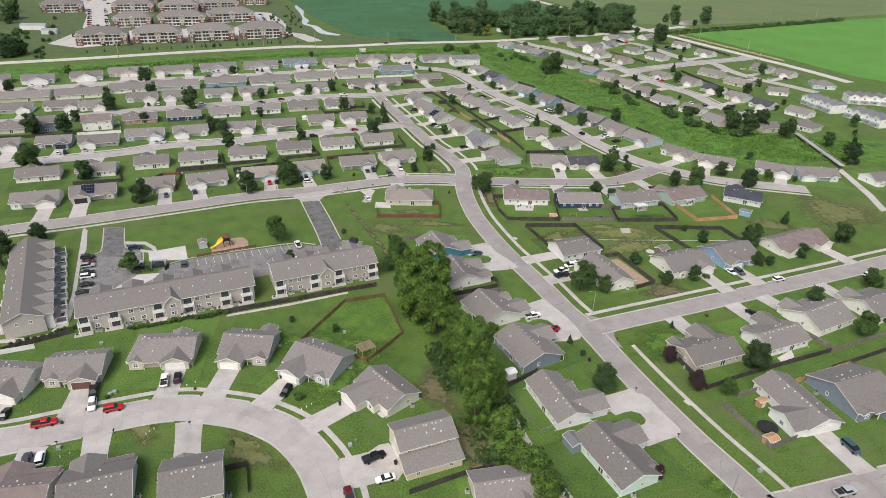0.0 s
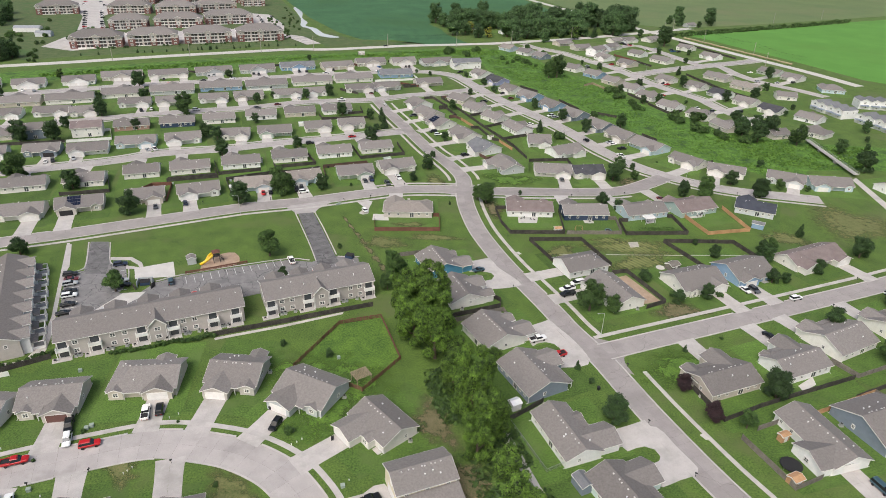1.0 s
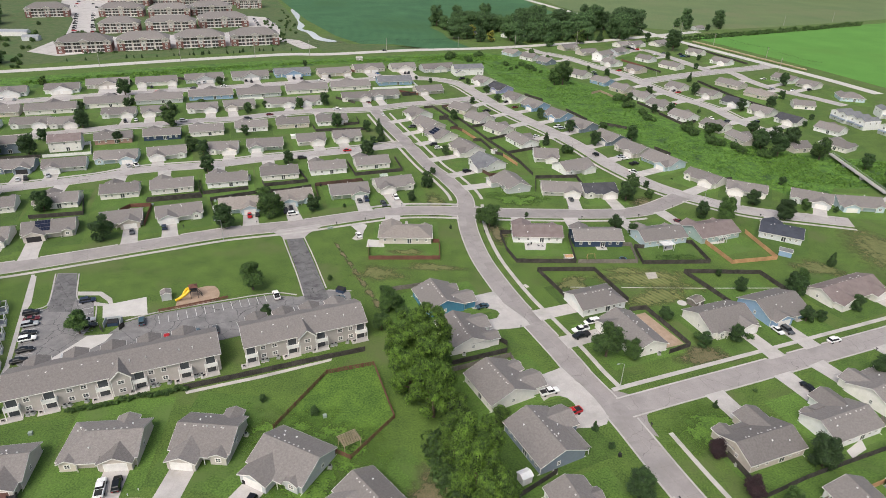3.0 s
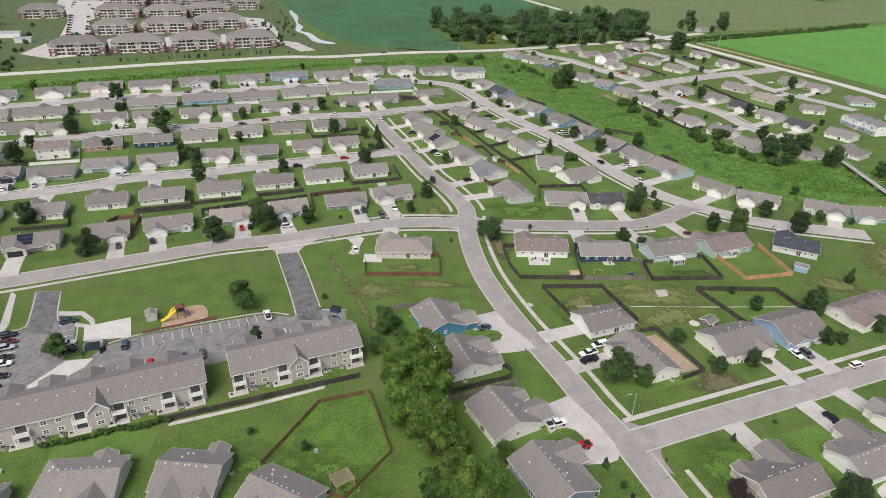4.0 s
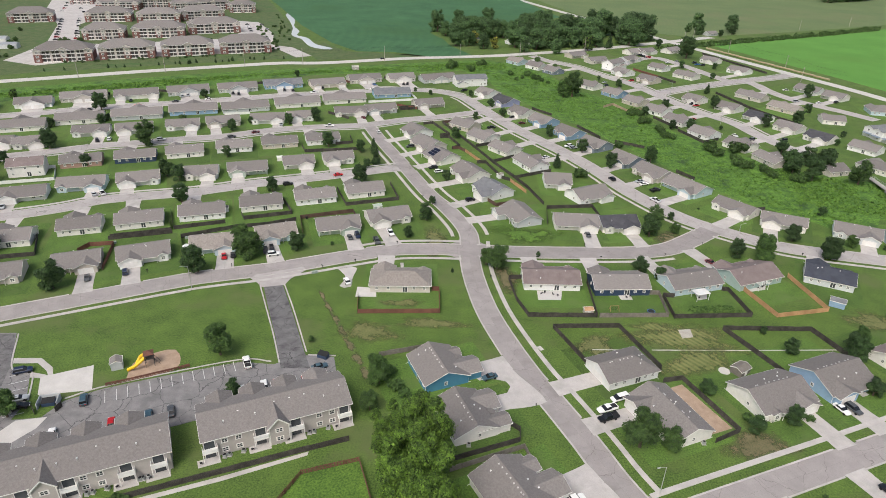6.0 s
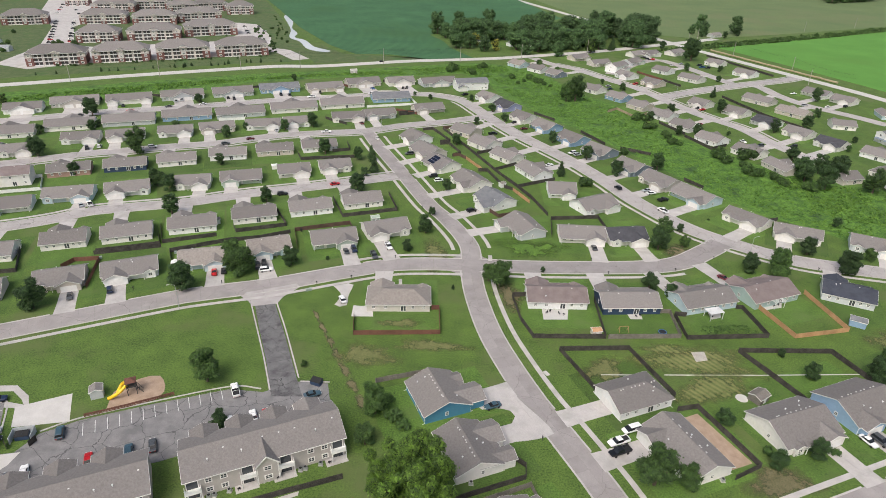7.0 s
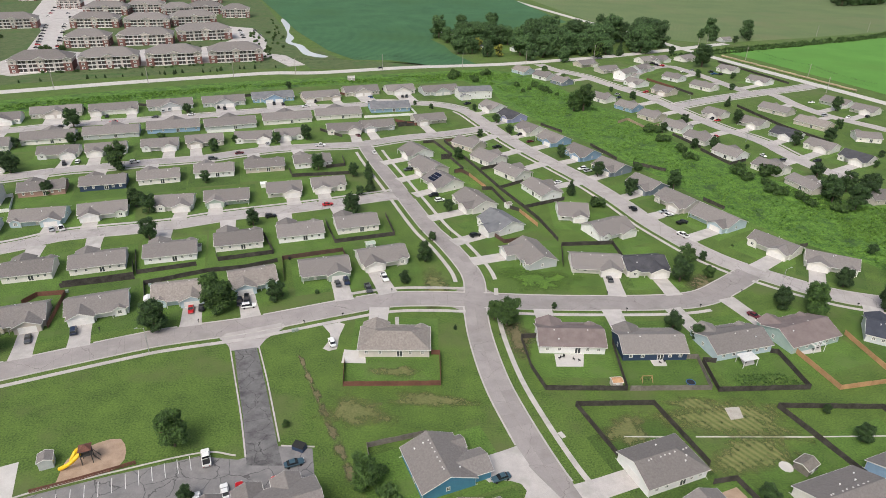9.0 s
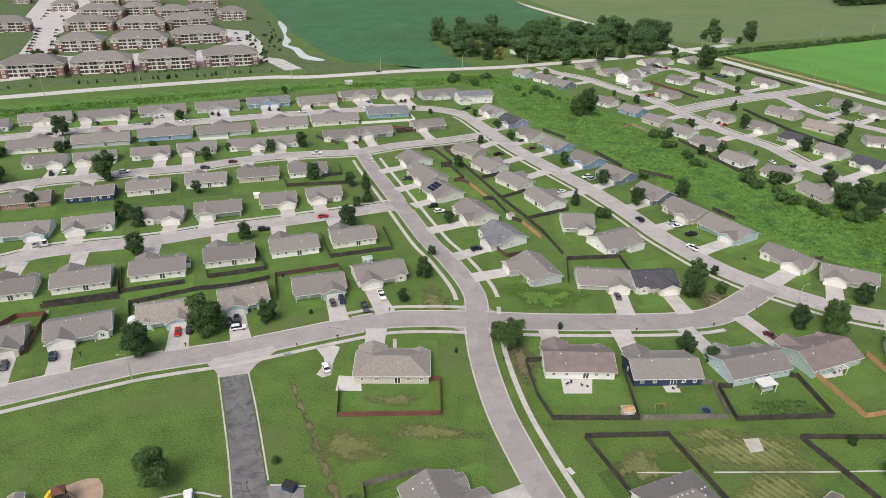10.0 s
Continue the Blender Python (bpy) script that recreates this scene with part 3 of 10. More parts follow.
def hip_roof(shape, trim, x0, x1, y0, y1, h, over=0.45, pitch=PITCH):
    a, b, c, d = x0 - over, x1 + over, y0 - over, y1 + over
    half = min(b - a, d - c) / 2
    top = h + half * pitch
    if b - a >= d - c:
        r0, r1 = (a + half, (c + d) / 2, top), (b - half, (c + d) / 2, top)
    else:
        r0, r1 = ((a + b) / 2, c + half, top), ((a + b) / 2, d - half, top)
    v = [(a, c, h), (b, c, h), (b, d, h), (a, d, h), r0, r1]
    v += [(x, y, h - 0.18) for x, y, _ in v[:4]]
    if b - a >= d - c:
        f = [(0, 1, 5, 4), (1, 2, 5), (2, 3, 4, 5), (3, 0, 4)]
    else:
        f = [(0, 1, 4), (1, 2, 5, 4), (2, 3, 5), (3, 0, 4, 5)]
    shape.add(v, f + [(1, 0, 6, 7), (2, 1, 7, 8), (3, 2, 8, 9), (0, 3, 9, 6), (6, 9, 8, 7)])
    for p, q in (((a, c), (b, c)), ((b, c), (b, d)), ((b, d), (a, d)), ((a, d), (a, c))):
        trim.bar((*p, h - 0.08), (*q, h - 0.08), 0.1, 0.2)


def mixed_roof(w, shape, trim, x0, x1, y0, y1, h, hips, over=0.45):
    """A roof with its ridge along x whose ends are hipped (1) or gabled (0)."""
    ym, half = (y0 + y1) / 2, (y1 - y0) / 2 + over
    low, top = h - over * PITCH + 0.16, h + (half - over) * PITCH + 0.16
    a, b = x0 - over, x1 + over
    ra, rb = a + half * 0.9 * hips[0], b - half * 0.9 * hips[1]
    rim = [(a, ym - half), (b, ym - half), (b, ym + half), (a, ym + half)]
    v = [(x, y, low) for x, y in rim] + [(ra, ym, top), (rb, ym, top)] + [(x, y, low - 0.16) for x, y in rim] + [(ra, ym, top - 0.16), (rb, ym, top - 0.16)]
    faces = [(0, 1, 5, 4), (2, 3, 4, 5), (1, 0, 6, 7), (3, 2, 8, 9), (7, 6, 10, 11), (9, 8, 11, 10)]
    faces += [(3, 0, 4), (0, 3, 9, 6), (6, 9, 10)] if hips[0] else [(0, 4, 10, 6), (4, 3, 9, 10)]
    faces += [(1, 2, 5), (2, 1, 7, 8), (8, 7, 11)] if hips[1] else [(5, 1, 7, 11), (2, 5, 11, 8)]
    shape.add(v, faces)
    for p, q in ((0, 1), (2, 3)):
        trim.bar((*rim[p], low - 0.12), (*rim[q], low - 0.12), 0.08, 0.2)
    for hipped, p, q, ridge, x in ((hips[0], 3, 0, a, x0), (hips[1], 1, 2, b, x1)):
        if hipped:
            trim.bar((*rim[p], low - 0.12), (*rim[q], low - 0.12), 0.08, 0.2)
        else:
            for c in (p, q):
                trim.bar((*rim[c], low - 0.13), (ridge, ym, top - 0.13), 0.06, 0.2)
            s = 1 if x == x1 else -1
            w.prism([(x, y0, h - 0.02), (x, y1, h - 0.02), (x, ym, h + (y1 - y0) / 2 * PITCH)][::s], (-s * 0.2, 0, 0))


def drive_to(m, x, y, width, longest=24):
    """The length of a driveway from a garage door straight out to the street's edge."""
    p = m @ Vector((x, y, 0))
    q = m @ Vector((x, y - 1, 0))
    a, u = Vector((p.x, p.y)), Vector((q.x - p.x, q.y - p.y)).normalized()
    k = 1.0
    while k < longest:
        if road_hits(a + u * k) > -0.2:
            DRIVES.append((a, u, k, width))
            return k + 0.3
        k += 0.4
    return 0


WALL_WORDS = dict(white="white", cream="cream", cream2="pale yellow", tan="tan", tan2="taupe", gray="gray", lgray="pale gray", blue="blue", lblue="pale blue", navy="navy blue",
                  teal="pale green", teal2="teal blue", slate="slate blue", lavender="lavender", mint="pale mint", sage="sage green", brick="brick-faced")
ROOF_WORDS = dict(gray="gray", tan="mottled tan", mauve="brown", slate="slate gray", dark="charcoal", navyroof="blue-black")
rng = random.Random(7)


def driveway(m, x, y, width, length):
    if not length:
        return
    s = Shape()
    k = max(1, round(length / 3.2))
    flare = 0.7
    for c in (-1, 1):
        for i in range(k):
            y0, y1 = y - 0.05 - length * i / k, y - 0.05 - length * (i + 1) / k
            e0, e1 = (flare * max(0, (i / k) - 0.6), flare * max(0, ((i + 1) / k) - 0.6))
            g = 0.012
            xs = sorted((c * g, c * (width / 2 + e1)))
            xt = sorted((c * g, c * (width / 2 + e0)))
            vs = [(x + xs[0], y1 + g, 0.055), (x + xs[1], y1 + g, 0.055), (x + xt[1], y0 - g, 0.055), (x + xt[0], y0 - g, 0.055)]
            vs += [(p[0], p[1], -0.03) for p in vs]
            s.add(vs, [(0, 1, 2, 3), (4, 5, 1, 0), (5, 6, 2, 1), (6, 7, 3, 2), (7, 4, 0, 3)])
    ob = tagged(new("driveway", s.mesh("driveway", CONCRETE)), "pale concrete driveway in front of a garage", "driveway", kind="structure")
    ob.matrix_basis = m


def house(x, y, turn, L, D, wall="cream", roof="gray", garage=1, storeys=1, hip=False, solar=False, reach=2.6, door="white", drive=True, end_door=0, lean=0.0, hips=(0, 0), bumps=None, group="houses"):
    """A ranch house with its ridge along its length, front to -y, and a garage wing under a gable of its own."""
    m = pose(x, y, 0, 0, 0, turn)
    far = y > 262
    words = "two-storey house" if storeys == 2 else "single-storey house"
    ob = thing("house", m, f"{words} with {WALL_WORDS[wall]} siding and {ROOF_WORDS[roof]} shingle roof", "house", group)
    h = 2.75 if storeys == 1 else 5.4
    x0, x1, y0, y1 = -L / 2, L / 2, -D / 2, D / 2
    LOTS[0] += 1
    lz = 0.004 + 0.001 * (LOTS[0] % 19)
    lot = tagged(new("lawn", Shape().add([(x0 - 2.8, y0 - 9, lz), (x1 + 2.8, y0 - 9, lz), (x1 + 2.8, y1 + 11, lz), (x0 - 2.8, y1 + 11, lz)], [(0, 1, 2, 3)]).mesh("lawn", LAWN_LOT)), "mown green lawn round a house", "lawn", kind="structure")
    lot.matrix_basis = m
    w, r, t = Shape(), Shape(), Shape()
    if hip:
        w.box(x0, y0, -0.1, x1, y1, h)
        hip_roof(r, t, x0, x1, y0, y1, h)
    elif any(hips):
        w.box(x0, y0, -0.1, x1, y1, h)
        mixed_roof(w, r, t, x0, x1, y0, y1, h, hips)
    else:
        gable_walls(w, x0, x1, y0, y1, -0.1, h)
        gable_roof(r, t, x0, x1, y0, y1, h)
    w.box(x0 - 0.03, y0 - 0.03, -0.15, x1 + 0.03, y1 + 0.03, 0.2)
    if lean:
        w.prism([(x0, y1 - 0.1, -0.1), (x0, y1 + lean, -0.1), (x0, y1 + lean, 2.6), (x0, y1 - 0.1, 4.1)], (L, 0, 0))
        sl = [(y1 + lean + 0.5, 2.42), (y1 + lean + 0.5, 2.58), (y1 - 0.05, 4.3), (y1 - 0.05, 4.12)]
        r.prism([(x0 - 0.5, p, q) for p, q in sl][::-1], (L + 1.0, 0, 0))
        t.bar((x0 - 0.5, y1 + lean + 0.53, 2.46), (x1 + 0.5, y1 + lean + 0.53, 2.46), 0.06, 0.2)
        window(ob, -L * 0.3, y1 + lean + 0.02, 1.5, 180, 1.1, 1.2)
        window(ob, L * 0.3, y1 + lean + 0.02, 1.5, 180, 1.1, 1.2)
    wings = []
    gw = min(7.2, L * 0.48)
    if garage in (1, -1):
        wings = [(garage * (L / 2 - gw / 2 - 0.7), gw)]
    elif garage == 2:
        wings = [(0, 13.2)] if L > 18 else [(0, 9.0)]
    elif garage == 3:
        wings = [(-L / 2 + 3.6, 6.4), (L / 2 - 3.6, 6.4)]
    gh = 2.75
    for wx, ww in wings:
        gable_walls(w, wx - ww / 2, wx + ww / 2, y0 - reach, 0, -0.1, gh - 0.06, "y")
        wr = Shape()
        gable_roof(wr, t, wx - ww / 2, wx + ww / 2, y0 - reach, 0 if storeys == 1 else y0, gh - 0.06, "y")
        part("garage_roof", wr.mesh("garage_roof", ROOF[roof]), ob)
    if bumps is None:
        bumps = ()
        if storeys == 1 and garage in (1, -1) and L > 13 and (x * 3.1 + y * 1.7) % 1 < 0.72:
            bumps = ((-garage * (L / 2 - 2.4), 3.4, 0.9, -1),)
    for bx, bw, br, side in bumps:
        broof = Shape()
        if side < 0:
            gable_walls(w, bx - bw / 2, bx + bw / 2, y0 - br, 0, -0.1, gh - 0.12, "y")
            gable_roof(broof, t, bx - bw / 2, bx + bw / 2, y0 - br, 0, gh - 0.12, "y", 0.35, 0.14)
            part("gable_roof", broof.mesh("gable_roof", ROOF[roof]), ob)
        else:
            bwall, btrim = Shape(), Shape()
            gable_walls(bwall, -bx - bw / 2, -bx + bw / 2, y0 - br, 0, -0.1, gh - 0.12, "y")
            gable_roof(broof, btrim, -bx - bw / 2, -bx + bw / 2, y0 - br, 0, gh - 0.12, "y", 0.35, 0.14)
            spin = pose(0, 0, 0, 0, 0, 180)
            part("gable_wall", bwall.mesh("gable_wall", WALL[wall]), ob, "", spin)
            part("gable_roof", broof.mesh("gable_roof", ROOF[roof]), ob, "", spin)
            part("gable_trim", btrim.mesh("gable_trim", TRIM), ob, "", spin)
        if bw > 2.2:
            window(ob, bx, side * (D / 2 + br + 0.02), 1.5, 0 if side < 0 else 180, 1.5, 1.35, far)
    # a porch under the eave between the garage and the front gable
    if storeys == 1 and garage in (1, -1) and reach > 1.2:
        inner = wings[0][0] - garage * wings[0][1] / 2
        outer = next((bx + garage * bw / 2 for bx, bw, br, side in bumps if side < 0), -garage * L / 2)
        pa, pb = sorted((inner, outer))
        if pb - pa > 1.6:
            deep = min(reach - 0.3, 1.7)
            r.prism([(pa + 0.05, y0 + 0.3, h + 0.28), (pa + 0.05, y0 - deep, h - 0.34), (pa + 0.05, y0 - deep, h - 0.18), (pa + 0.05, y0 + 0.3, h + 0.44)], (pb - pa - 0.1, 0, 0))
            t.bar((pa + 0.05, y0 - deep - 0.03, h - 0.3), (pb - 0.05, y0 - deep - 0.03, h - 0.3), 0.06, 0.2)
            for px in {pa + 0.4, pb - 0.4} if pb - pa > 4 else {(pa + pb) / 2}:
                t.box(px - 0.07, y0 - deep + 0.1, 0, px + 0.07, y0 - deep + 0.24, h - 0.36)
    part("wall", w.mesh("wall", WALL[wall]), ob, f"{WALL_WORDS[wall]} lap siding")
    part("roof", r.mesh("roof", ROOF[roof]), ob, f"{ROOF_WORDS[roof]} asphalt shingles")
    part("roof_trim", t.mesh("roof_trim", TRIM), ob, "white fascia boards")
    used = []
    for wx, ww in wings:
        doors = (wx - 3.1, wx + 3.1) if ww > 12 else (wx,)
        for dx in doors[1:]:
            part("garage_door", GARAGE_WHITE, ob, "closed white panelled garage door", pose(dx, y0 - reach - 0.02, 0.03) @ Matrix.Diagonal((4.9, 1, 2.2, 1)))
        gd = part("garage_door", GARAGE_OPEN if door == "open" else GARAGE_BROWN if door == "brown" else GARAGE_WHITE, ob,
                  "open garage doorway" if door == "open" else f"closed {door} panelled garage door",
                  pose(doors[0], y0 - reach - 0.02, 0.03) @ Matrix.Diagonal((min(4.9, ww - 1.2), 1, 2.2, 1)))
        surround = Shape()
        dw = min(4.9, ww - 1.2) / 2
        yy = y0 - reach - 0.05
        surround.prism([(wx - dw - 0.14, yy, 0), (wx - dw, yy, 0), (wx - dw, yy, 2.24), (wx + dw, yy, 2.24), (wx + dw, yy, 0), (wx + dw + 0.14, yy, 0), (wx + dw + 0.14, yy, 2.4), (wx - dw - 0.14, yy, 2.4)], (0, 0.07, 0))
        if not far:
            part("door_surround", surround.mesh("door_surround", TRIM), gd).matrix_parent_inverse = gd.matrix_basis.inverted()
        used.append((wx - ww / 2, wx + ww / 2))
        if drive:
            wide = 11.4 if ww > 12 else 5.6
            k = drive_to(m, wx, y0 - reach, wide)
            driveway(m, wx, y0 - reach, wide + 0.5 * ((x * 7) % 1), k)
    if end_door:
        ex = end_door * (L / 2 + 0.02)
        em = pose(ex, 0, 0.03, 0, 0, 90 * end_door)
        part("garage_door", GARAGE_WHITE, ob, "closed white panelled garage door", em @ Matrix.Diagonal((4.9, 1, 2.2, 1)))
        k = drive_to(m @ pose(ex, 0, 0, 0, 0, 90 * end_door), 0, 0, 5.6)
        driveway(m @ pose(ex, 0, 0, 0, 0, 90 * end_door), 0, 0, 5.6, k)
    # openings on the front
    front = used + [(bx - bw / 2, bx + bw / 2) for bx, bw, br, side in bumps if side < 0]
    free = [v for v in (x0 + 1.8, x0 + 4.6, 0.0, x1 - 4.6, x1 - 1.8) if all(v < a - 0.9 or v > b + 0.9 for a, b in front)]
    if free:
        near_door = min(free, key=lambda v: min([abs(v - a) for a, b in used] + [abs(v - b) for a, b in used] + [99]))
        part("entry_door", ENTRY_DOOR, ob, "white panelled front door", pose(near_door, y0 - 0.03, 0.15) @ Matrix.Diagonal((1.0, 1, 2.1, 1)))
        if not far:
            porch = Shape().box(near_door - 1.2, y0 - 1.3, -0.02, near_door + 1.2, y0, 0.14)
            part("porch_slab", porch.mesh("porch_slab", CONCRETE), ob)
        for v in free:
            if v != near_door:
                window(ob, v, y0 - 0.02, 1.55, 0, 1.5, 1.35, far)
    # rear: windows and a glazed door
    gx = -0.08 * L
    seen = math.sin(math.radians(90 + turn)) < 0.3
    if far and seen:
        part("patio_door", GLASS_BOTH, ob, "white-framed glass patio door", pose(gx, y1 + 0.02, 0.15, 0, 0, 180) @ Matrix.Diagonal((1.8, 1, 2.1, 1)))
    if not far:
        part("patio_door", GLASS_DOOR, ob, "white-framed glass patio door", pose(gx, y1 + 0.02, 0.15, 0, 0, 180) @ Matrix.Diagonal((1.8, 1, 2.1, 1)))
    if not far:
        part("door_glass", GLASS_LEAF, ob, "", pose(gx, y1 + 0.02, 0.15, 0, 0, 180) @ Matrix.Diagonal((1.8, 1, 2.1, 1)))
    for v in (x0 + 2.0, x0 + L * 0.27, x1 - L * 0.3, x1 - 2.2) if L > 15 else (x0 + 2.0, x1 - 2.2):
        window(ob, v, y1 + 0.02, 1.65, 180, 1.05, 1.2, far)
    window(ob, x0 - 0.02, rng.uniform(-1.5, 1.5), 1.6, 270, 0.95, 1.25, far)
    window(ob, x1 + 0.02, rng.uniform(-1.5, 1.5), 1.6, 90, 0.95, 1.25, far)
    if storeys == 2:
        for v in (x0 + 2, 0, x1 - 2):
            window(ob, v, y0 - 0.02, 4.2, 0, 1.1, 1.3, far)
            window(ob, v, y1 + 0.02, 4.2, 180, 1.1, 1.3, far)
        for s in (-1, 1):
            window(ob, s * (L / 2 + 0.02), 0, 4.2, 90 * s if s > 0 else 270, 0.95, 1.25, far)
    # vents and pipes on the rear slope and the ridge
    if not hip:
        n_vent = 0 if y > 430 else 2 if far else 8
        back = 1 if (x + y) % 3 < 2 else -1
        for k in range(n_vent):
            vy = back * (0.55 + 0.1 * (k % 2))
            vx = x0 + L * (0.1 + 0.78 * (k + 0.8 * rng.random()) / n_vent)
            part("roof_vent", BOX_VENT, ob, "", pose(vx, vy, h + (D / 2 - abs(vy)) * PITCH + 0.2))
        for k in range(0 if y > 430 else 1 if far else 3):
            vy = D / 2 * rng.uniform(0.25, 0.7) * rng.choice((-1, 1, 1))
            vx = x0 + L * rng.uniform(0.15, 0.85)
            part("roof_vent", VENT_MESH, ob, "", pose(vx, vy, h + (D / 2 - abs(vy)) * PITCH + 0.22))
        for sx, sy in ((x0 + 0.1, y1), (x1 - 0.1, y1), (x0 + 0.1, y0), (x1 - 0.1, y0)):
            sgn = 1 if sy > 0 else -1
            trim = Shape().box(sx - 0.05, min(sy, sy + sgn * 0.08), 0.1, sx + 0.05, max(sy, sy + sgn * 0.08), h - 0.1)
            trim.bar((sx, sy + sgn * 0.05, 0.15), (sx, sy + sgn * 0.7, 0.06), 0.1, 0.08)
            if not far:
                part("downspout", trim.mesh("downspout", TRIM), ob, "white rain pipe")
    if solar:
        slope = math.atan(PITCH)
        for i in range(5):
            for j in range(3):
                s = Shape().box(-0.5, -0.82, 0, 0.5, 0.82, 0.05)
                px, py = -4 + i * 1.05, y0 + 1.0 + j * 1.7
                pz = h + (D / 2 - abs(py)) * PITCH + 0.3
                part("solar_panel", SOLAR_MESH, ob, "dark blue solar panel", pose(px, py, pz, math.degrees(slope), 0, 0))
    if y < 215 and garage:
        side = -1 if garage == 1 else 1
        spot = m @ Vector((side * (L / 2 + 0.9), D * 0.22, 0))
        air_conditioner(round(spot.x, 2), round(spot.y, 2))
    return ob


SOLAR_MESH = Shape().box(-0.5, -0.82, 0, 0.5, 0.82, 0.05).mesh("solar_panel", SOLAR)


# ---- apartment buildings ----


def balcony(parent, m, label="white railed balcony"):
    """A floor slab with railings on posts, against a wall at y = 0, outwards to -y."""
    ob = part("balcony", BALCONY_SLAB, parent, label, m)
    part("railing", BALCONY_BARS, ob)
    part("door_glass", BALCONY_DOOR, ob)
    part("door_frame", BALCONY_FRAME, ob)
    for x in (-1.64, 1.64):
        part("post", BALCONY_POST, ob, "", pose(x, -1.39, 0))
    return ob


def balcony_meshes():
    s = Shape().prism([(-1.75, 0, 2.6), (-1.75, -1.5, 2.6), (1.75, -1.5, 2.6), (1.75, 0, 2.6)], (0, 0, 0.25))
    f = Shape()
    for z0, z1 in ((2.85, 5.15), (0.1, 2.3)):
        f.prism([(-1.3, -0.08, z0), (-1.15, -0.08, z0), (-1.15, -0.08, z1 - 0.12), (1.15, -0.08, z1 - 0.12), (1.15, -0.08, z0), (1.3, -0.08, z0), (1.3, -0.08, z1), (-1.3, -0.08, z1)], (0, 0.1, 0))
    b = Shape()
    b.box(-1.68, -1.48, 3.82, 1.68, -1.38, 3.92).box(-1.68, -1.46, 2.84, 1.68, -1.41, 3.5)
    for i in range(17):
        b.box(-1.58 + i * 0.193, -1.45, 3.5, -1.5 + i * 0.193, -1.41, 3.82)
    for x in (-1.68, 1.6):
        b.box(x, -1.38, 3.82, x + 0.08, 0, 3.92).box(x + 0.02, -1.38, 2.84, x + 0.07, 0, 3.5)
        for i in range(6):
            b.box(x, -1.25 + i * 0.22, 3.5, x + 0.05, -1.18 + i * 0.22, 3.82)
    g = Shape().box(-1.16, -0.03, 2.9, 1.16, 0.02, 5.06).box(-1.16, -0.03, 0.1, 1.16, 0.02, 2.2)
    return s.mesh("balcony", TRIM), b.mesh("railing", VINYL), g.mesh("door_glass", PANE), f.mesh("door_frame", TRIM), Shape().box(-0.09, -0.09, 0, 0.09, 0.09, 3.95).mesh("post", TRIM)


BALCONY_SLAB, BALCONY_BARS, BALCONY_DOOR, BALCONY_FRAME, BALCONY_POST = balcony_meshes()
PORCH_POST = Shape().box(-0.09, -0.09, 0, 0.09, 0.09, 2.55).mesh("porch_post", TRIM)
APT_WALL = plain("gray_beige_siding", rgb("b6b0ab"), 0.7)


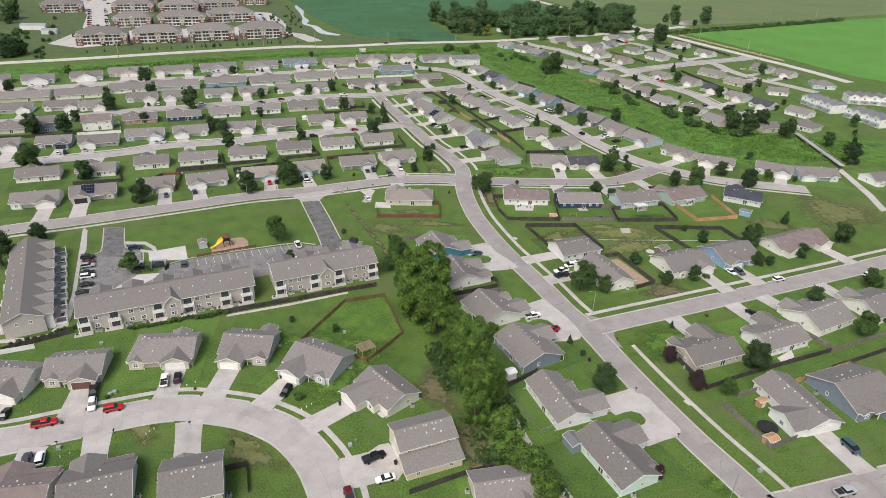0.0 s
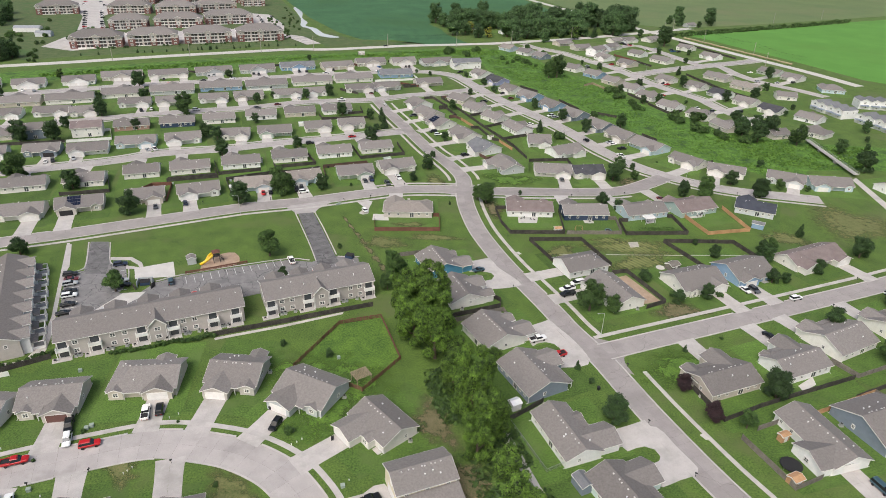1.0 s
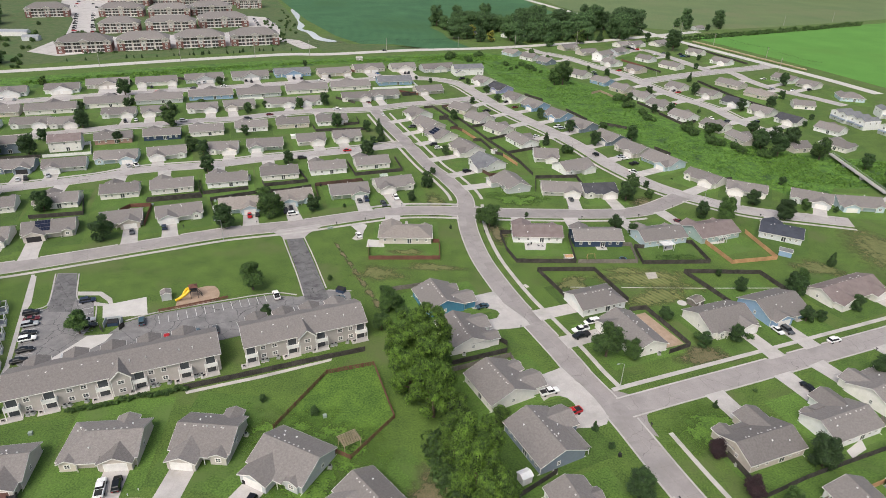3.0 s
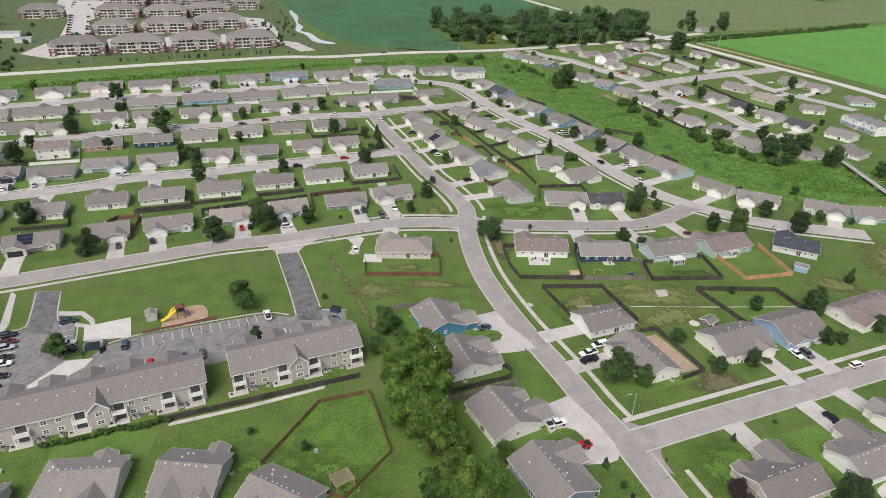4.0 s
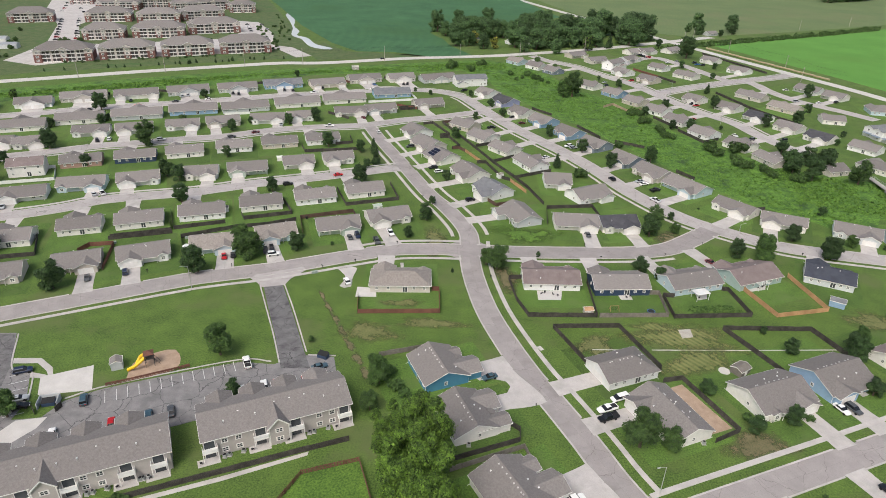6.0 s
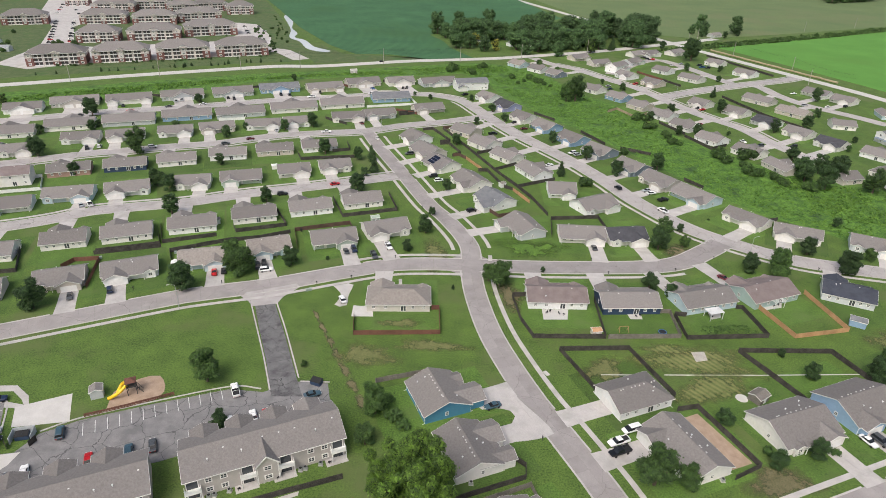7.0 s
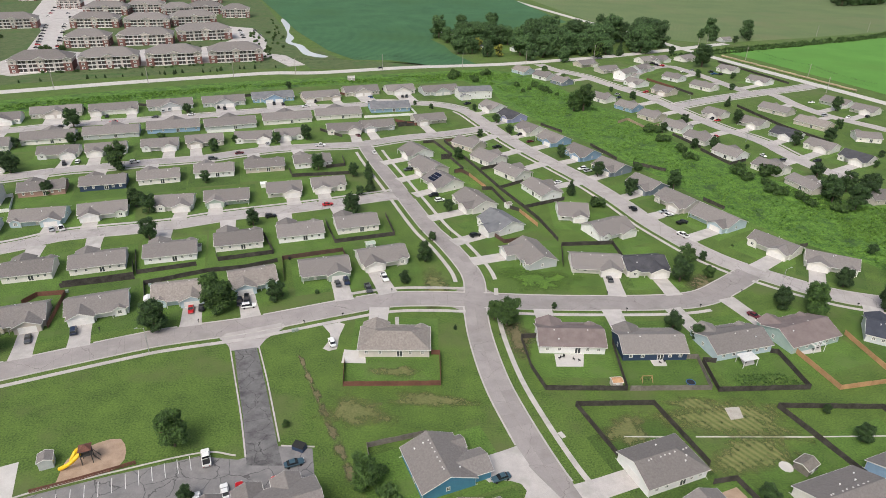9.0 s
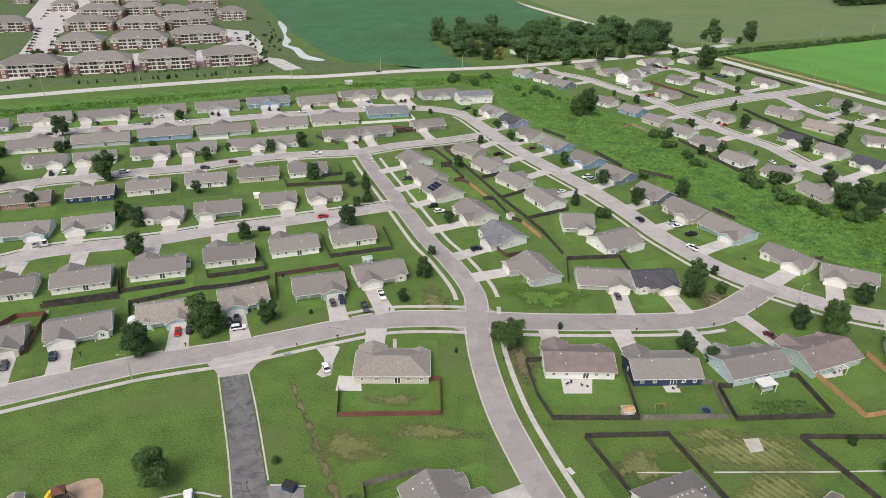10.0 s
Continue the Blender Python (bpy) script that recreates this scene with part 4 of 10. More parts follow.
def apartment(x, y, turn, L, D, balconies, bay, porches):
    """A two-storey row of flats: gable roof, front gables over the doors to -y, balconies to +y."""
    m = pose(x, y, 0, 0, 0, turn)
    ob = thing("apartment_building", m, "two-storey beige apartment building with gray roof and white balconies", "apartment building", "apartment buildings")
    w, r, t = Shape(), Shape(), Shape()
    x0, x1, y0, y1, h = -L / 2, L / 2, -D / 2, D / 2, 5.6
    gable_walls(w, x0, x1, y0, y1, -0.1, h)
    gable_roof(r, t, x0, x1, y0, y1, h)
    if bay is not None:
        bx, bw, bp = L * (0.5 - bay), 2.3, y1 + 1.4
        top = h + bw * 0.95
        wb, rb = Shape(), Shape()
        wb.prism([(bx + bw, bp, -0.1), (bx - bw, bp, -0.1), (bx - bw, bp, h), (bx, bp, top), (bx + bw, bp, h)], (0, -bp, 0))
        for sg in (-1, 1):
            sec = [(bx + sg * (bw + 0.4), h - 0.38), (bx, top), (bx, top + 0.16), (bx + sg * (bw + 0.4), h - 0.22)]
            rb.prism([(p, bp + 0.4, q) for p, q in (sec if sg < 0 else sec[::-1])], (0, -bp, 0))
            t.bar((bx + sg * (bw + 0.4), bp + 0.43, h - 0.32), (bx, bp + 0.43, top + 0.06), 0.08, 0.3)
            t.box(bx + sg * bw - 0.1, bp - 0.05, 0, bx + sg * bw + 0.1, bp + 0.05, h)
        part("bay_wall", wb.mesh("bay_wall", APT_WALL), ob)
        part("bay_roof", rb.mesh("bay_roof", ROOF["gray"]), ob)
    for f in porches:
        px = L * (0.5 - f)
        eb = Shape()
        gable_walls(eb, px - 2.8, px + 2.8, y0 - 2.2, 0, -0.1, h - 0.05, "y")
        part("entry_bay", eb.mesh("entry_bay", WALL["white"]), ob)
        er = Shape()
        gable_roof(er, t, px - 2.8, px + 2.8, y0 - 2.2, 0, h - 0.05, "y")
        part("entry_roof", er.mesh("entry_roof", ROOF["gray"]), ob)
    part("wall", w.mesh("wall", APT_WALL), ob, "beige lap siding")
    part("roof", r.mesh("roof", ROOF["gray"]), ob, "gray asphalt shingles")
    part("roof_trim", t.mesh("roof_trim", TRIM), ob, "white fascia boards")
    for f in balconies:
        bxx = L * (0.5 - f)
        balcony(ob, pose(bxx, y1, 0, 0, 0, 180))
        part("patio_slab", Shape().box(bxx - 1.9, y1, -0.02, bxx + 3.2, y1 + 2.3, 0.08).mesh("patio_slab", CONCRETE), ob, "small concrete patio")
        spot = m @ Vector((bxx + 2.4, y1 + 1.3, 0.08))
        patio_chair(spot.x, spot.y, turn + 30 * f)
        if y1 > 6:
            for du in (-2.9, -4.0, 4.4):
                if abs(bxx + du) < L / 2 - 0.6:
                    spot = m @ Vector((bxx + du, y1 + 0.9, 0))
                    air_conditioner(spot.x, spot.y)
    if bay is not None:
        for z in (1.6, 4.2):
            window(ob, bx, y1 + 1.42, z, 180, 1.9, 1.3)
    k = int(L / 3.1)
    for i in range(k):
        f = (i + 0.5) / k
        if all(abs(f - b) * L > 2.6 for b in balconies) and (bay is None or abs(f - bay) * L > 3.4):
            for z in (1.5, 4.2):
                window(ob, L * (0.5 - f), y1 + 0.02, z, 180, 1.6, 1.4)
    for f in porches:
        px = L * (0.5 - f)
        part("entry_door", ENTRY_DOOR, ob, "", pose(px, y0 - 2.22, 0.1) @ Matrix.Diagonal((1.0, 1, 2.1, 1)))
        window(ob, px, y0 - 2.22, 4.1, 0, 1.5, 1.3)
        for sx in (-1.9, 0.0, 1.9):
            part("porch_post", PORCH_POST, ob, "", pose(px + sx, y0 - 5.3, 0))
        part("porch_beam", Shape().prism([(px - 2.0, y0 - 2.25, 2.5), (px - 2.0, y0 - 5.4, 2.5), (px + 2.0, y0 - 5.4, 2.5), (px + 2.0, y0 - 2.25, 2.5), (px + 1.85, y0 - 2.25, 2.5), (px + 1.85, y0 - 5.25, 2.5), (px - 1.85, y0 - 5.25, 2.5), (px - 1.85, y0 - 2.25, 2.5)], (0, 0, 0.25)).mesh("porch_beam", TRIM), ob)
        part("porch_rail", Shape().prism([(px - 2.0, y0 - 2.25, 0.15), (px - 2.0, y0 - 5.4, 0.15), (px - 0.1, y0 - 5.4, 0.15), (px - 0.1, y0 - 5.32, 0.15), (px - 1.92, y0 - 5.32, 0.15), (px - 1.92, y0 - 2.25, 0.15)], (0, 0, 0.85)).mesh("porch_rail", VINYL), ob, "white porch railing")
        part("porch_roof", Shape().add([(px - 2.2, y0 - 4.0, 2.75), (px + 2.2, y0 - 4.0, 2.75), (px + 2.2, y0 - 2.2, 2.75), (px - 2.2, y0 - 2.2, 2.75), (px - 1.4, y0 - 2.2, 3.7), (px + 1.4, y0 - 2.2, 3.7)], [(0, 1, 5, 4), (1, 2, 5), (3, 0, 4), (2, 3, 4, 5), (3, 2, 1, 0)]).mesh("porch_roof", ROOF["gray"]), ob)
        part("porch_slab", Shape().box(px - 2.1, y0 - 5.5, -0.02, px + 2.1, y0 - 2.2, 0.14).mesh("porch_slab", CONCRETE), ob)
    for i in range(int(L / 4)):
        vx = x0 + 2 + i * 4 + rng.uniform(-0.6, 0.6)
        part("roof_vent", VENT_MESH, ob, "", pose(vx, y1 * rng.choice((0.25, 0.6)), h + y1 * 0.55 * PITCH + 0.4))
    for yy in (-1.8, 1.8):
        for s in (-1, 1):
            window(ob, s * (L / 2 + 0.02), yy, 4.2, 90 if s > 0 else 270, 1.0, 1.2)
    return ob


def block_face_meshes():
    """One storey of a bay of balconies: dark panel painting the recess shade, slab and rail; unit 4.4 m wide."""
    d, s = Shape(), Shape()
    # solid dark panels on the wall, coloured as the shade of balcony recesses
    for k in range(3):
        d.box(-1.7, -0.04, 0.2 + k * 3.02, 1.7, 0.04, 2.5 + k * 3.02)
    s.prism([(-2.1, 0.05, -0.12), (-2.1, -1.3, -0.12), (-2.1, -1.3, 0.72), (-2.1, -1.2, 0.72), (-2.1, -1.2, 0.12), (-2.1, 0.05, 0.12)][::-1], (4.2, 0, 0))
    return d.mesh("opening", plain("shaded_porch", (0.09, 0.085, 0.085, 1), 0.7)), s.mesh("balcony", TRIM)


BLOCK_SIDING = plain("pale_taupe_siding", rgb("d3cbc6"), 0.7)
BLOCK_PORCH_SHADE, BLOCK_BALCONY = block_face_meshes()
BLOCK_POST = Shape().box(-0.12, -1.3, 0, 0.12, -1.14, 9.0).mesh("post", TRIM)


def apartment_block(x, y, turn, L, D=22.0):
    """A three-storey block of flats: brick end towers, white middle with balconies to -y, hip roofs with white gables."""
    m = pose(x, y, 0, 0, 0, turn)
    ob = thing("apartment_building", m, "three-storey red brick and white apartment block with gray hip roof", "apartment building", "apartment complex across the highway")
    b, w, r, t = Shape(), Shape(), Shape(), Shape()
    x0, x1, y0, y1 = -L / 2, L / 2, -D / 2, D / 2
    ew, cw = L * 0.13, L * 0.1
    b.box(x0, y0 + 1.6, -0.1, x1, y1, 6.2)
    w.box(x0 + 0.02, y0 + 1.58, 6.2, x1 - 0.02, y1, 9.3)
    for a, c in ((x0, x0 + ew), (x1 - ew, x1)):
        b.box(a, y0, -0.1, c, y0 + 1.6, 6.2)
        w.box(a - 0.02, y0 - 0.02, 6.2, c + 0.02, y0 + 1.6, 9.3)
    for k in (-1, 1):
        gx = k * (cw / 2 + (L / 2 - ew - cw / 2) / 2)
        w.box(gx - 0.8, y0 + 0.5, -0.1, gx + 0.8, y0 + 1.6, 9.3)
    b.box(-cw / 2, y0 + 0.2, -0.1, cw / 2, y0 + 1.6, 3.1)
    w.box(-cw / 2 - 0.02, y0 + 0.18, 3.1, cw / 2 + 0.02, y0 + 1.6, 9.3)
    hip_roof(r, t, x0, x1, y0, y1, 9.3, 0.8, 0.5)
    for gx, gw in ((0, L * 0.11), (x0 + ew / 2, ew * 0.55), (x1 - ew / 2, ew * 0.55)):
        gable_walls(w, gx - gw, gx + gw, y0 - 0.3, -2, 9.1, 9.4, "y")
        gr = Shape()
        gable_roof(gr, t, gx - gw, gx + gw, y0 - 0.3, -2, 9.4, "y")
        part("gable_roof", gr.mesh("gable_roof", ROOF["gray"]), ob)
    part("wall", b.mesh("wall", BRICK), ob, "red brick lower storeys")
    part("upper_wall", w.mesh("upper_wall", BLOCK_SIDING), ob, "white siding of the top storey")
    part("roof", r.mesh("roof", ROOF["gray"]), ob, "gray hip roof")
    part("roof_trim", t.mesh("roof_trim", TRIM), ob)
    n = 2
    span = (L / 2 - ew - cw / 2)
    for s in (-1, 1):
        for i in range(n):
            bx = s * (cw / 2 + span * (i + 0.5) / n)
            mm = pose(bx, y0 + 1.58, 0.15) @ Matrix.Diagonal((span / n / 4.6, 1, 1, 1))
            for k in range(3):
                bal = part("balcony", BLOCK_BALCONY, ob, "", pose(0, 0, 3.02 * k) @ mm)
                if k == 0:
                    part("opening", BLOCK_PORCH_SHADE, bal)
                    part("post", BLOCK_POST, ob, "", mm)
        for k in range(3):
            window(ob, s * (L / 2 - ew / 2), y0 - 0.03, 1.7 + k * 3.02, 0, 2.2, 1.7, True)
    for k in range(3):
        window(ob, 0, y0 + 0.17, 1.7 + k * 3.02, 0, 2.2, 1.9, True)
    for s in (-1, 1):
        for yy in (-D * 0.2,):
            for k in range(3):
                window(ob, s * (L / 2 + 0.03), yy, 1.7 + k * 3.02, 90 if s > 0 else 270, 1.4, 1.5, True)
    return ob


def townhouse_row(x, y, turn, L, D, units, roof="slate"):
    m = pose(x, y, 0, 0, 0, turn)
    ob = thing("townhouse_row", m, "row of white modern two-storey townhouses with gable fronts", "townhouse", "townhouses")
    w, r, t = Shape(), Shape(), Shape()
    u = L / units
    y0, y1 = -D / 2, D / 2
    for i in range(units):
        a = -L / 2 + i * u
        gable_walls(w, a, a + u, y0 - (0.8 if i % 2 else 0), y1, -0.1, 5.6, "y")
        gable_roof(r, t, a + 0.45, a + u - 0.45, y0 - (0.8 if i % 2 else 0), y1, 5.75, "y")
    part("wall", w.mesh("wall", WALL["white"]), ob, "white siding")
    part("roof", r.mesh("roof", ROOF[roof]), ob, "slate gray shingles")
    part("roof_trim", t.mesh("roof_trim", TRIM), ob)
    for i in range(units):
        a = -L / 2 + (i + 0.5) * u
        yy = y0 - (0.82 if i % 2 else 0.02)
        window(ob, a, yy, 4.4, 0, 1.8, 1.5)
        aw = Shape().prism([(a - u * 0.4, yy, 2.9), (a - u * 0.4, yy - 1.6, 2.3), (a - u * 0.4, yy, 2.3)], (u * 0.8, 0, 0))
        part("awning", aw.mesh("awning", WALL["slate"]), ob, "blue-gray porch roof")
        part("entry_door", ENTRY_DOOR, ob, "", pose(a - 0.8, yy, 0.1) @ Matrix.Diagonal((1.0, 1, 2.1, 1)))
        window(ob, a + 0.9, yy, 1.4, 0, 1.2, 1.3)
    for s in (-1, 1):
        for yy in (-2.5, 2.5):
            window(ob, s * (L / 2 + 0.02), yy, 4.2, 90 if s > 0 else 270, 1.0, 1.3)
    return ob


# ---- trees and shrubs ----
def leaf_material(name, a, b, span=(0.36, 0.64)):
    m = bpy.data.materials.new(name)
    m.use_nodes = True
    n, l = m.node_tree.nodes, m.node_tree.links
    p = n["Principled BSDF"]
    p.inputs["Roughness"].default_value = 0.75
    g = n.new("ShaderNodeNewGeometry")
    info = n.new("ShaderNodeObjectInfo")
    mix = n.new("ShaderNodeMix")
    mix.data_type = "RGBA"
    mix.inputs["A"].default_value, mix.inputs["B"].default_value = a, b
    # clump noise varies the leaf tone; its dark end also paints shaded gaps
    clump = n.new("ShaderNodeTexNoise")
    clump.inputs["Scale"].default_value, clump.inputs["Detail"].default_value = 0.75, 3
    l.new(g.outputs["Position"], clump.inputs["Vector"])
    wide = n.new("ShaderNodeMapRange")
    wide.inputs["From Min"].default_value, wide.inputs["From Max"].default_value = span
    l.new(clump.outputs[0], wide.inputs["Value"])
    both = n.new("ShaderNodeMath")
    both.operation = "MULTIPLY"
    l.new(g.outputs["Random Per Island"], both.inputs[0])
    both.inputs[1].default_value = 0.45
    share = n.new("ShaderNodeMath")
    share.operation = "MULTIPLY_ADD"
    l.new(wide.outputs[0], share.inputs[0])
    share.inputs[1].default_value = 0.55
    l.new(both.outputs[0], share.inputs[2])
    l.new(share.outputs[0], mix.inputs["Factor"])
    r = n.new("ShaderNodeMapRange")
    r.inputs["To Min"].default_value, r.inputs["To Max"].default_value = 0.8, 1.25
    l.new(info.outputs["Random"], r.inputs["Value"])
    h = n.new("ShaderNodeHueSaturation")
    l.new(r.outputs[0], h.inputs["Value"])
    l.new(mix.outputs["Result"], h.inputs["Color"])
    l.new(h.outputs[0], p.inputs["Base Color"])
    return m


LEAF = {
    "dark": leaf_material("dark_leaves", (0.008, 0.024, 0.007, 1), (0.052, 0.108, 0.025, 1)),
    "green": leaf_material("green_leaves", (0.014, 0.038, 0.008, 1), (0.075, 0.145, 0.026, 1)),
    # wide span: much near-black, painting the shade between bright leaf tips
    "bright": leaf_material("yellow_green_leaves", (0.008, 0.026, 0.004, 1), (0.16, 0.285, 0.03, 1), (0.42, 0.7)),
    "yellow": leaf_material("yellowing_leaves", (0.13, 0.15, 0.02, 1), (0.28, 0.27, 0.04, 1)),
    "purple": leaf_material("plum_leaves", (0.014, 0.007, 0.009, 1), (0.042, 0.019, 0.022, 1)),
    "wood": leaf_material("woodland_leaves", (0.02, 0.05, 0.018, 1), (0.1, 0.185, 0.056, 1)),
    # near-black colour of the crown cores, painted in place of inner shade
    "shade": leaf_material("crown_shade", (0.003, 0.008, 0.003, 1), (0.008, 0.018, 0.005, 1)),
    "weed": leaf_material("weed_leaves", (0.028, 0.075, 0.009, 1), (0.13, 0.25, 0.03, 1)),
}


def leaf_cloud(gen, lumps, count, size, squash=1.0):
    """Small bent leaf cards over the surfaces of many lumps; uneven outline with gaps."""
    vs, fs = [], []
    weights = np.array([r * r for _, r in lumps])
    pick = gen.choice(len(lumps), count, p=weights / weights.sum())
    d = gen.normal(size=(count, 3))
    d /= np.linalg.norm(d, axis=1)[:, None]
    d[:, 2] = np.where(d[:, 2] < -0.35, -d[:, 2], d[:, 2])
    rad = gen.uniform(0.62, 1.0, count) + gen.exponential(0.1, count)
    a = gen.normal(size=(count, 3)) * 0.55 + d
    a /= np.linalg.norm(a, axis=1)[:, None]
    t = np.cross(a, gen.normal(size=(count, 3)))
    t /= np.linalg.norm(t, axis=1)[:, None]
    b = np.cross(a, t)
    s = gen.uniform(0.6, 1.4, count) * size
    for i in range(count):
        c, r = lumps[pick[i]]
        o = np.array(c) + d[i] * r * rad[i] * np.array((1, 1, squash))
        k = len(vs)
        tt, bb, nn = t[i] * s[i], b[i] * s[i] * 0.7, a[i] * s[i] * 0.25
        vs += [tuple(o - tt), tuple(o - bb + nn), tuple(o + tt), tuple(o + bb + nn)]
        fs += [(k, k + 1, k + 2), (k, k + 2, k + 3)]
    return vs, fs


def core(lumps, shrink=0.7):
    """Rough dark inner masses that close the crown; the near-black ones paint its inner shade."""
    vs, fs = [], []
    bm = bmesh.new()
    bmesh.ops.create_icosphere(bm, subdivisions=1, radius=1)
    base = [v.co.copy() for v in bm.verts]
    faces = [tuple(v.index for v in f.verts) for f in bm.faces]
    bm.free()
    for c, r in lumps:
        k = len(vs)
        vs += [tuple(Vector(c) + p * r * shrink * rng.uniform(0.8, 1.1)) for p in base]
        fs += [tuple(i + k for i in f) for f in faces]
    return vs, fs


def crown_mesh(seed, leaf, count, shape="round", size=0.085):
    """A crown one metre in radius, standing on its own base at z = 0."""
    gen = np.random.default_rng(seed)
    lumps = []
    if shape == "cone":
        for i in range(16):
            z = (i + 0.5) / 16 * 2.3
            r = 0.62 * (1 - z / 2.5)
            a = gen.uniform(0, 6.28)
            lumps.append(((math.cos(a) * r * 0.45, math.sin(a) * r * 0.45, z + 0.1), r * 0.75 + 0.08))
    elif shape == "low":
        for i in range(9):
            a, q = gen.uniform(0, 6.28), gen.uniform(0, 0.62)
            lumps.append(((math.cos(a) * q, math.sin(a) * q, 0.28 + gen.uniform(-0.05, 0.25)), gen.uniform(0.3, 0.48)))
    else:
        tall = 1.12 if shape == "round" else 1.55
        lumps.append(((0, 0, tall * 0.85), 0.6))
        for i in range(17 if shape == "round" else 34):
            z = gen.uniform(0.12, tall * (1.65 if shape == "round" else 1.5))
            w = math.sin(min(1, max(0.05, (z + 0.3) / (tall * 2.1))) * math.pi) ** 0.4
            a, q = i * 2.4 + gen.uniform(-0.3, 0.3), gen.uniform(0.3, 0.62) * w
            if shape == "tall":
                q *= 1.3
            lumps.append(((math.cos(a) * q, math.sin(a) * q, z), gen.uniform(0.26, 0.38) * (0.55 + 0.45 * w) * (0.72 if shape == "tall" else 1)))
        for i in range(22):
            c, r = lumps[int(gen.integers(1, 18 if shape == "round" else 35))]
            d = gen.normal(size=3)
            d /= np.linalg.norm(d)
            lumps.append((tuple(np.array(c) + d * r * 0.85), r * gen.uniform(0.3, 0.5)))
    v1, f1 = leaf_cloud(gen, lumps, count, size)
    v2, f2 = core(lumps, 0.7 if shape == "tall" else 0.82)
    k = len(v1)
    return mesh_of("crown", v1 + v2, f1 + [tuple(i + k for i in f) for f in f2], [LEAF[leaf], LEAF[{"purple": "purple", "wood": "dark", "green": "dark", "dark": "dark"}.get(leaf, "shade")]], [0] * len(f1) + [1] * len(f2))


def trunk_mesh(seed):
    gen = random.Random(seed)
    s = Shape().tube((0, 0, -0.1), (0.02, 0.01, 0.55), 0.075, 0.055, 7).tube((0.02, 0.01, 0.55), (0, 0, 1.2), 0.055, 0.03, 6)
    for i in range(6):
        a, z = i * 1.1 + gen.uniform(-0.3, 0.3), gen.uniform(0.4, 0.9)
        s.tube((0, 0, z), (math.cos(a) * 0.5, math.sin(a) * 0.5, z + gen.uniform(0.3, 0.55)), 0.03, 0.01, 5)
    return s.mesh("trunk", BARK)


TREE_WORDS = {"dark": "dark green leafy tree on a lawn", "green": "green leafy broad tree on grass", "bright": "yellow-green leafy tree on grass", "yellow": "yellowing tree beside a farmhouse",
              "purple": "plum-coloured ornamental tree on grass", "wood": "dark green tree of a wood", "cedar": "narrow dark evergreen tree", "cotton": "tall bright green cottonwood along a ditch"}
TREE_MODELS = {}


def tree_parts(kind, far):
    key = (kind, far)
    if key not in TREE_MODELS:
        count = 2600 if far else 6000
        leaf = {"cedar": "dark", "cotton": "bright"}.get(kind, kind)
        shape = {"cedar": "cone", "cotton": "tall"}.get(kind, "round")
        size = 0.055 if far else 0.048
        if kind == "cotton":
            count, size = 26000, 0.03
        TREE_MODELS[key] = [(trunk_mesh(i), crown_mesh(31 * i + len(TREE_MODELS), leaf, count, shape, size)) for i in range(3)]
    return TREE_MODELS[key]


def tree(x, y, width, kind="dark", tall=1.0):
    far = y > 330
    trunk, crown = tree_parts(kind, far)[int(abs(x * 13 + y * 7)) % 3]
    r = width / 2 * 1.08
    ob = thing("tree", pose(x, y, 0, 0, 0, (x * 37 + y * 11) % 360) , TREE_WORDS[kind], "tree", "woodland trees" if kind == "wood" else "")
    if kind == "cotton":
        r, tall = r * 0.9, 0.95 + (x * 3.7 + y * 1.9) % 0.5
    up = r * tall
    part("trunk", trunk, ob, "", Matrix.Diagonal((r * 1.1, r * 1.1, up, 1)))
    part("crown", crown, ob, "", pose(0, 0, (0.1 if kind not in ("cedar", "wood") else 0.03) * up) @ Matrix.Diagonal((r, r, up * 0.92, 1)))
    return ob


SHRUBS = {}


def shrub(x, y, width, kind="bush"):
    leaf = {"bush": "green", "brush": "green"}[kind]
    key = (kind, int(abs(x * 3 + y)) % 3)
    if key not in SHRUBS:
        SHRUBS[key] = crown_mesh(100 + len(SHRUBS), leaf, 430, "low", 0.12)
    ob = tagged(new("shrub", SHRUBS[key]), "rounded green shrub beside a wall" if kind == "bush" else "wild green bush in rough grass", "shrub")
    r = width / 2
    ob.matrix_basis = pose(x, y, -0.05, 0, 0, (x * 53) % 360) @ Matrix.Diagonal((r, r, r * (1.1 if kind == "bush" else 1.2), 1))
    return ob


def weeds(name, outline, count, low, high, leaf, seed, label):
    """Rough growth over a plot: many small leaf tufts in one object."""
    gen = np.random.default_rng(seed)
    pts = np.array(outline)
    lo, hi = pts.min(0), pts.max(0)
    vs, fs, made = [], [], 0
    while made < count:
        p = gen.uniform(lo, hi)
        inside, j = False, len(outline) - 1
        for i in range(len(outline)):
            (xi, yi), (xj, yj) = outline[i], outline[j]
            if (yi > p[1]) != (yj > p[1]) and p[0] < (xj - xi) * (p[1] - yi) / (yj - yi) + xi:
                inside = not inside
            j = i
        if not inside or noise.noise(Vector((p[0] / 14, p[1] / 14, seed))) < gen.uniform(-0.5, 0.15):
            continue
        h = gen.uniform(low, high)
        for k in range(5):
            c = np.array((p[0], p[1], h * 0.4)) + gen.normal(size=3) * np.array((h, h, h * 0.25)) * 0.5
            a, b = gen.normal(size=3) * h * 0.42, gen.normal(size=3) * h * 0.42
            q = len(vs)
            vs += [tuple(c - a), tuple(c - b), tuple(c + a), tuple(c + b)]
            fs += [(q, q + 1, q + 2, q + 3)]
        made += 1
    return tagged(new(name, mesh_of(name, vs, fs, LEAF[leaf])), label, "vegetation", kind="stuff")


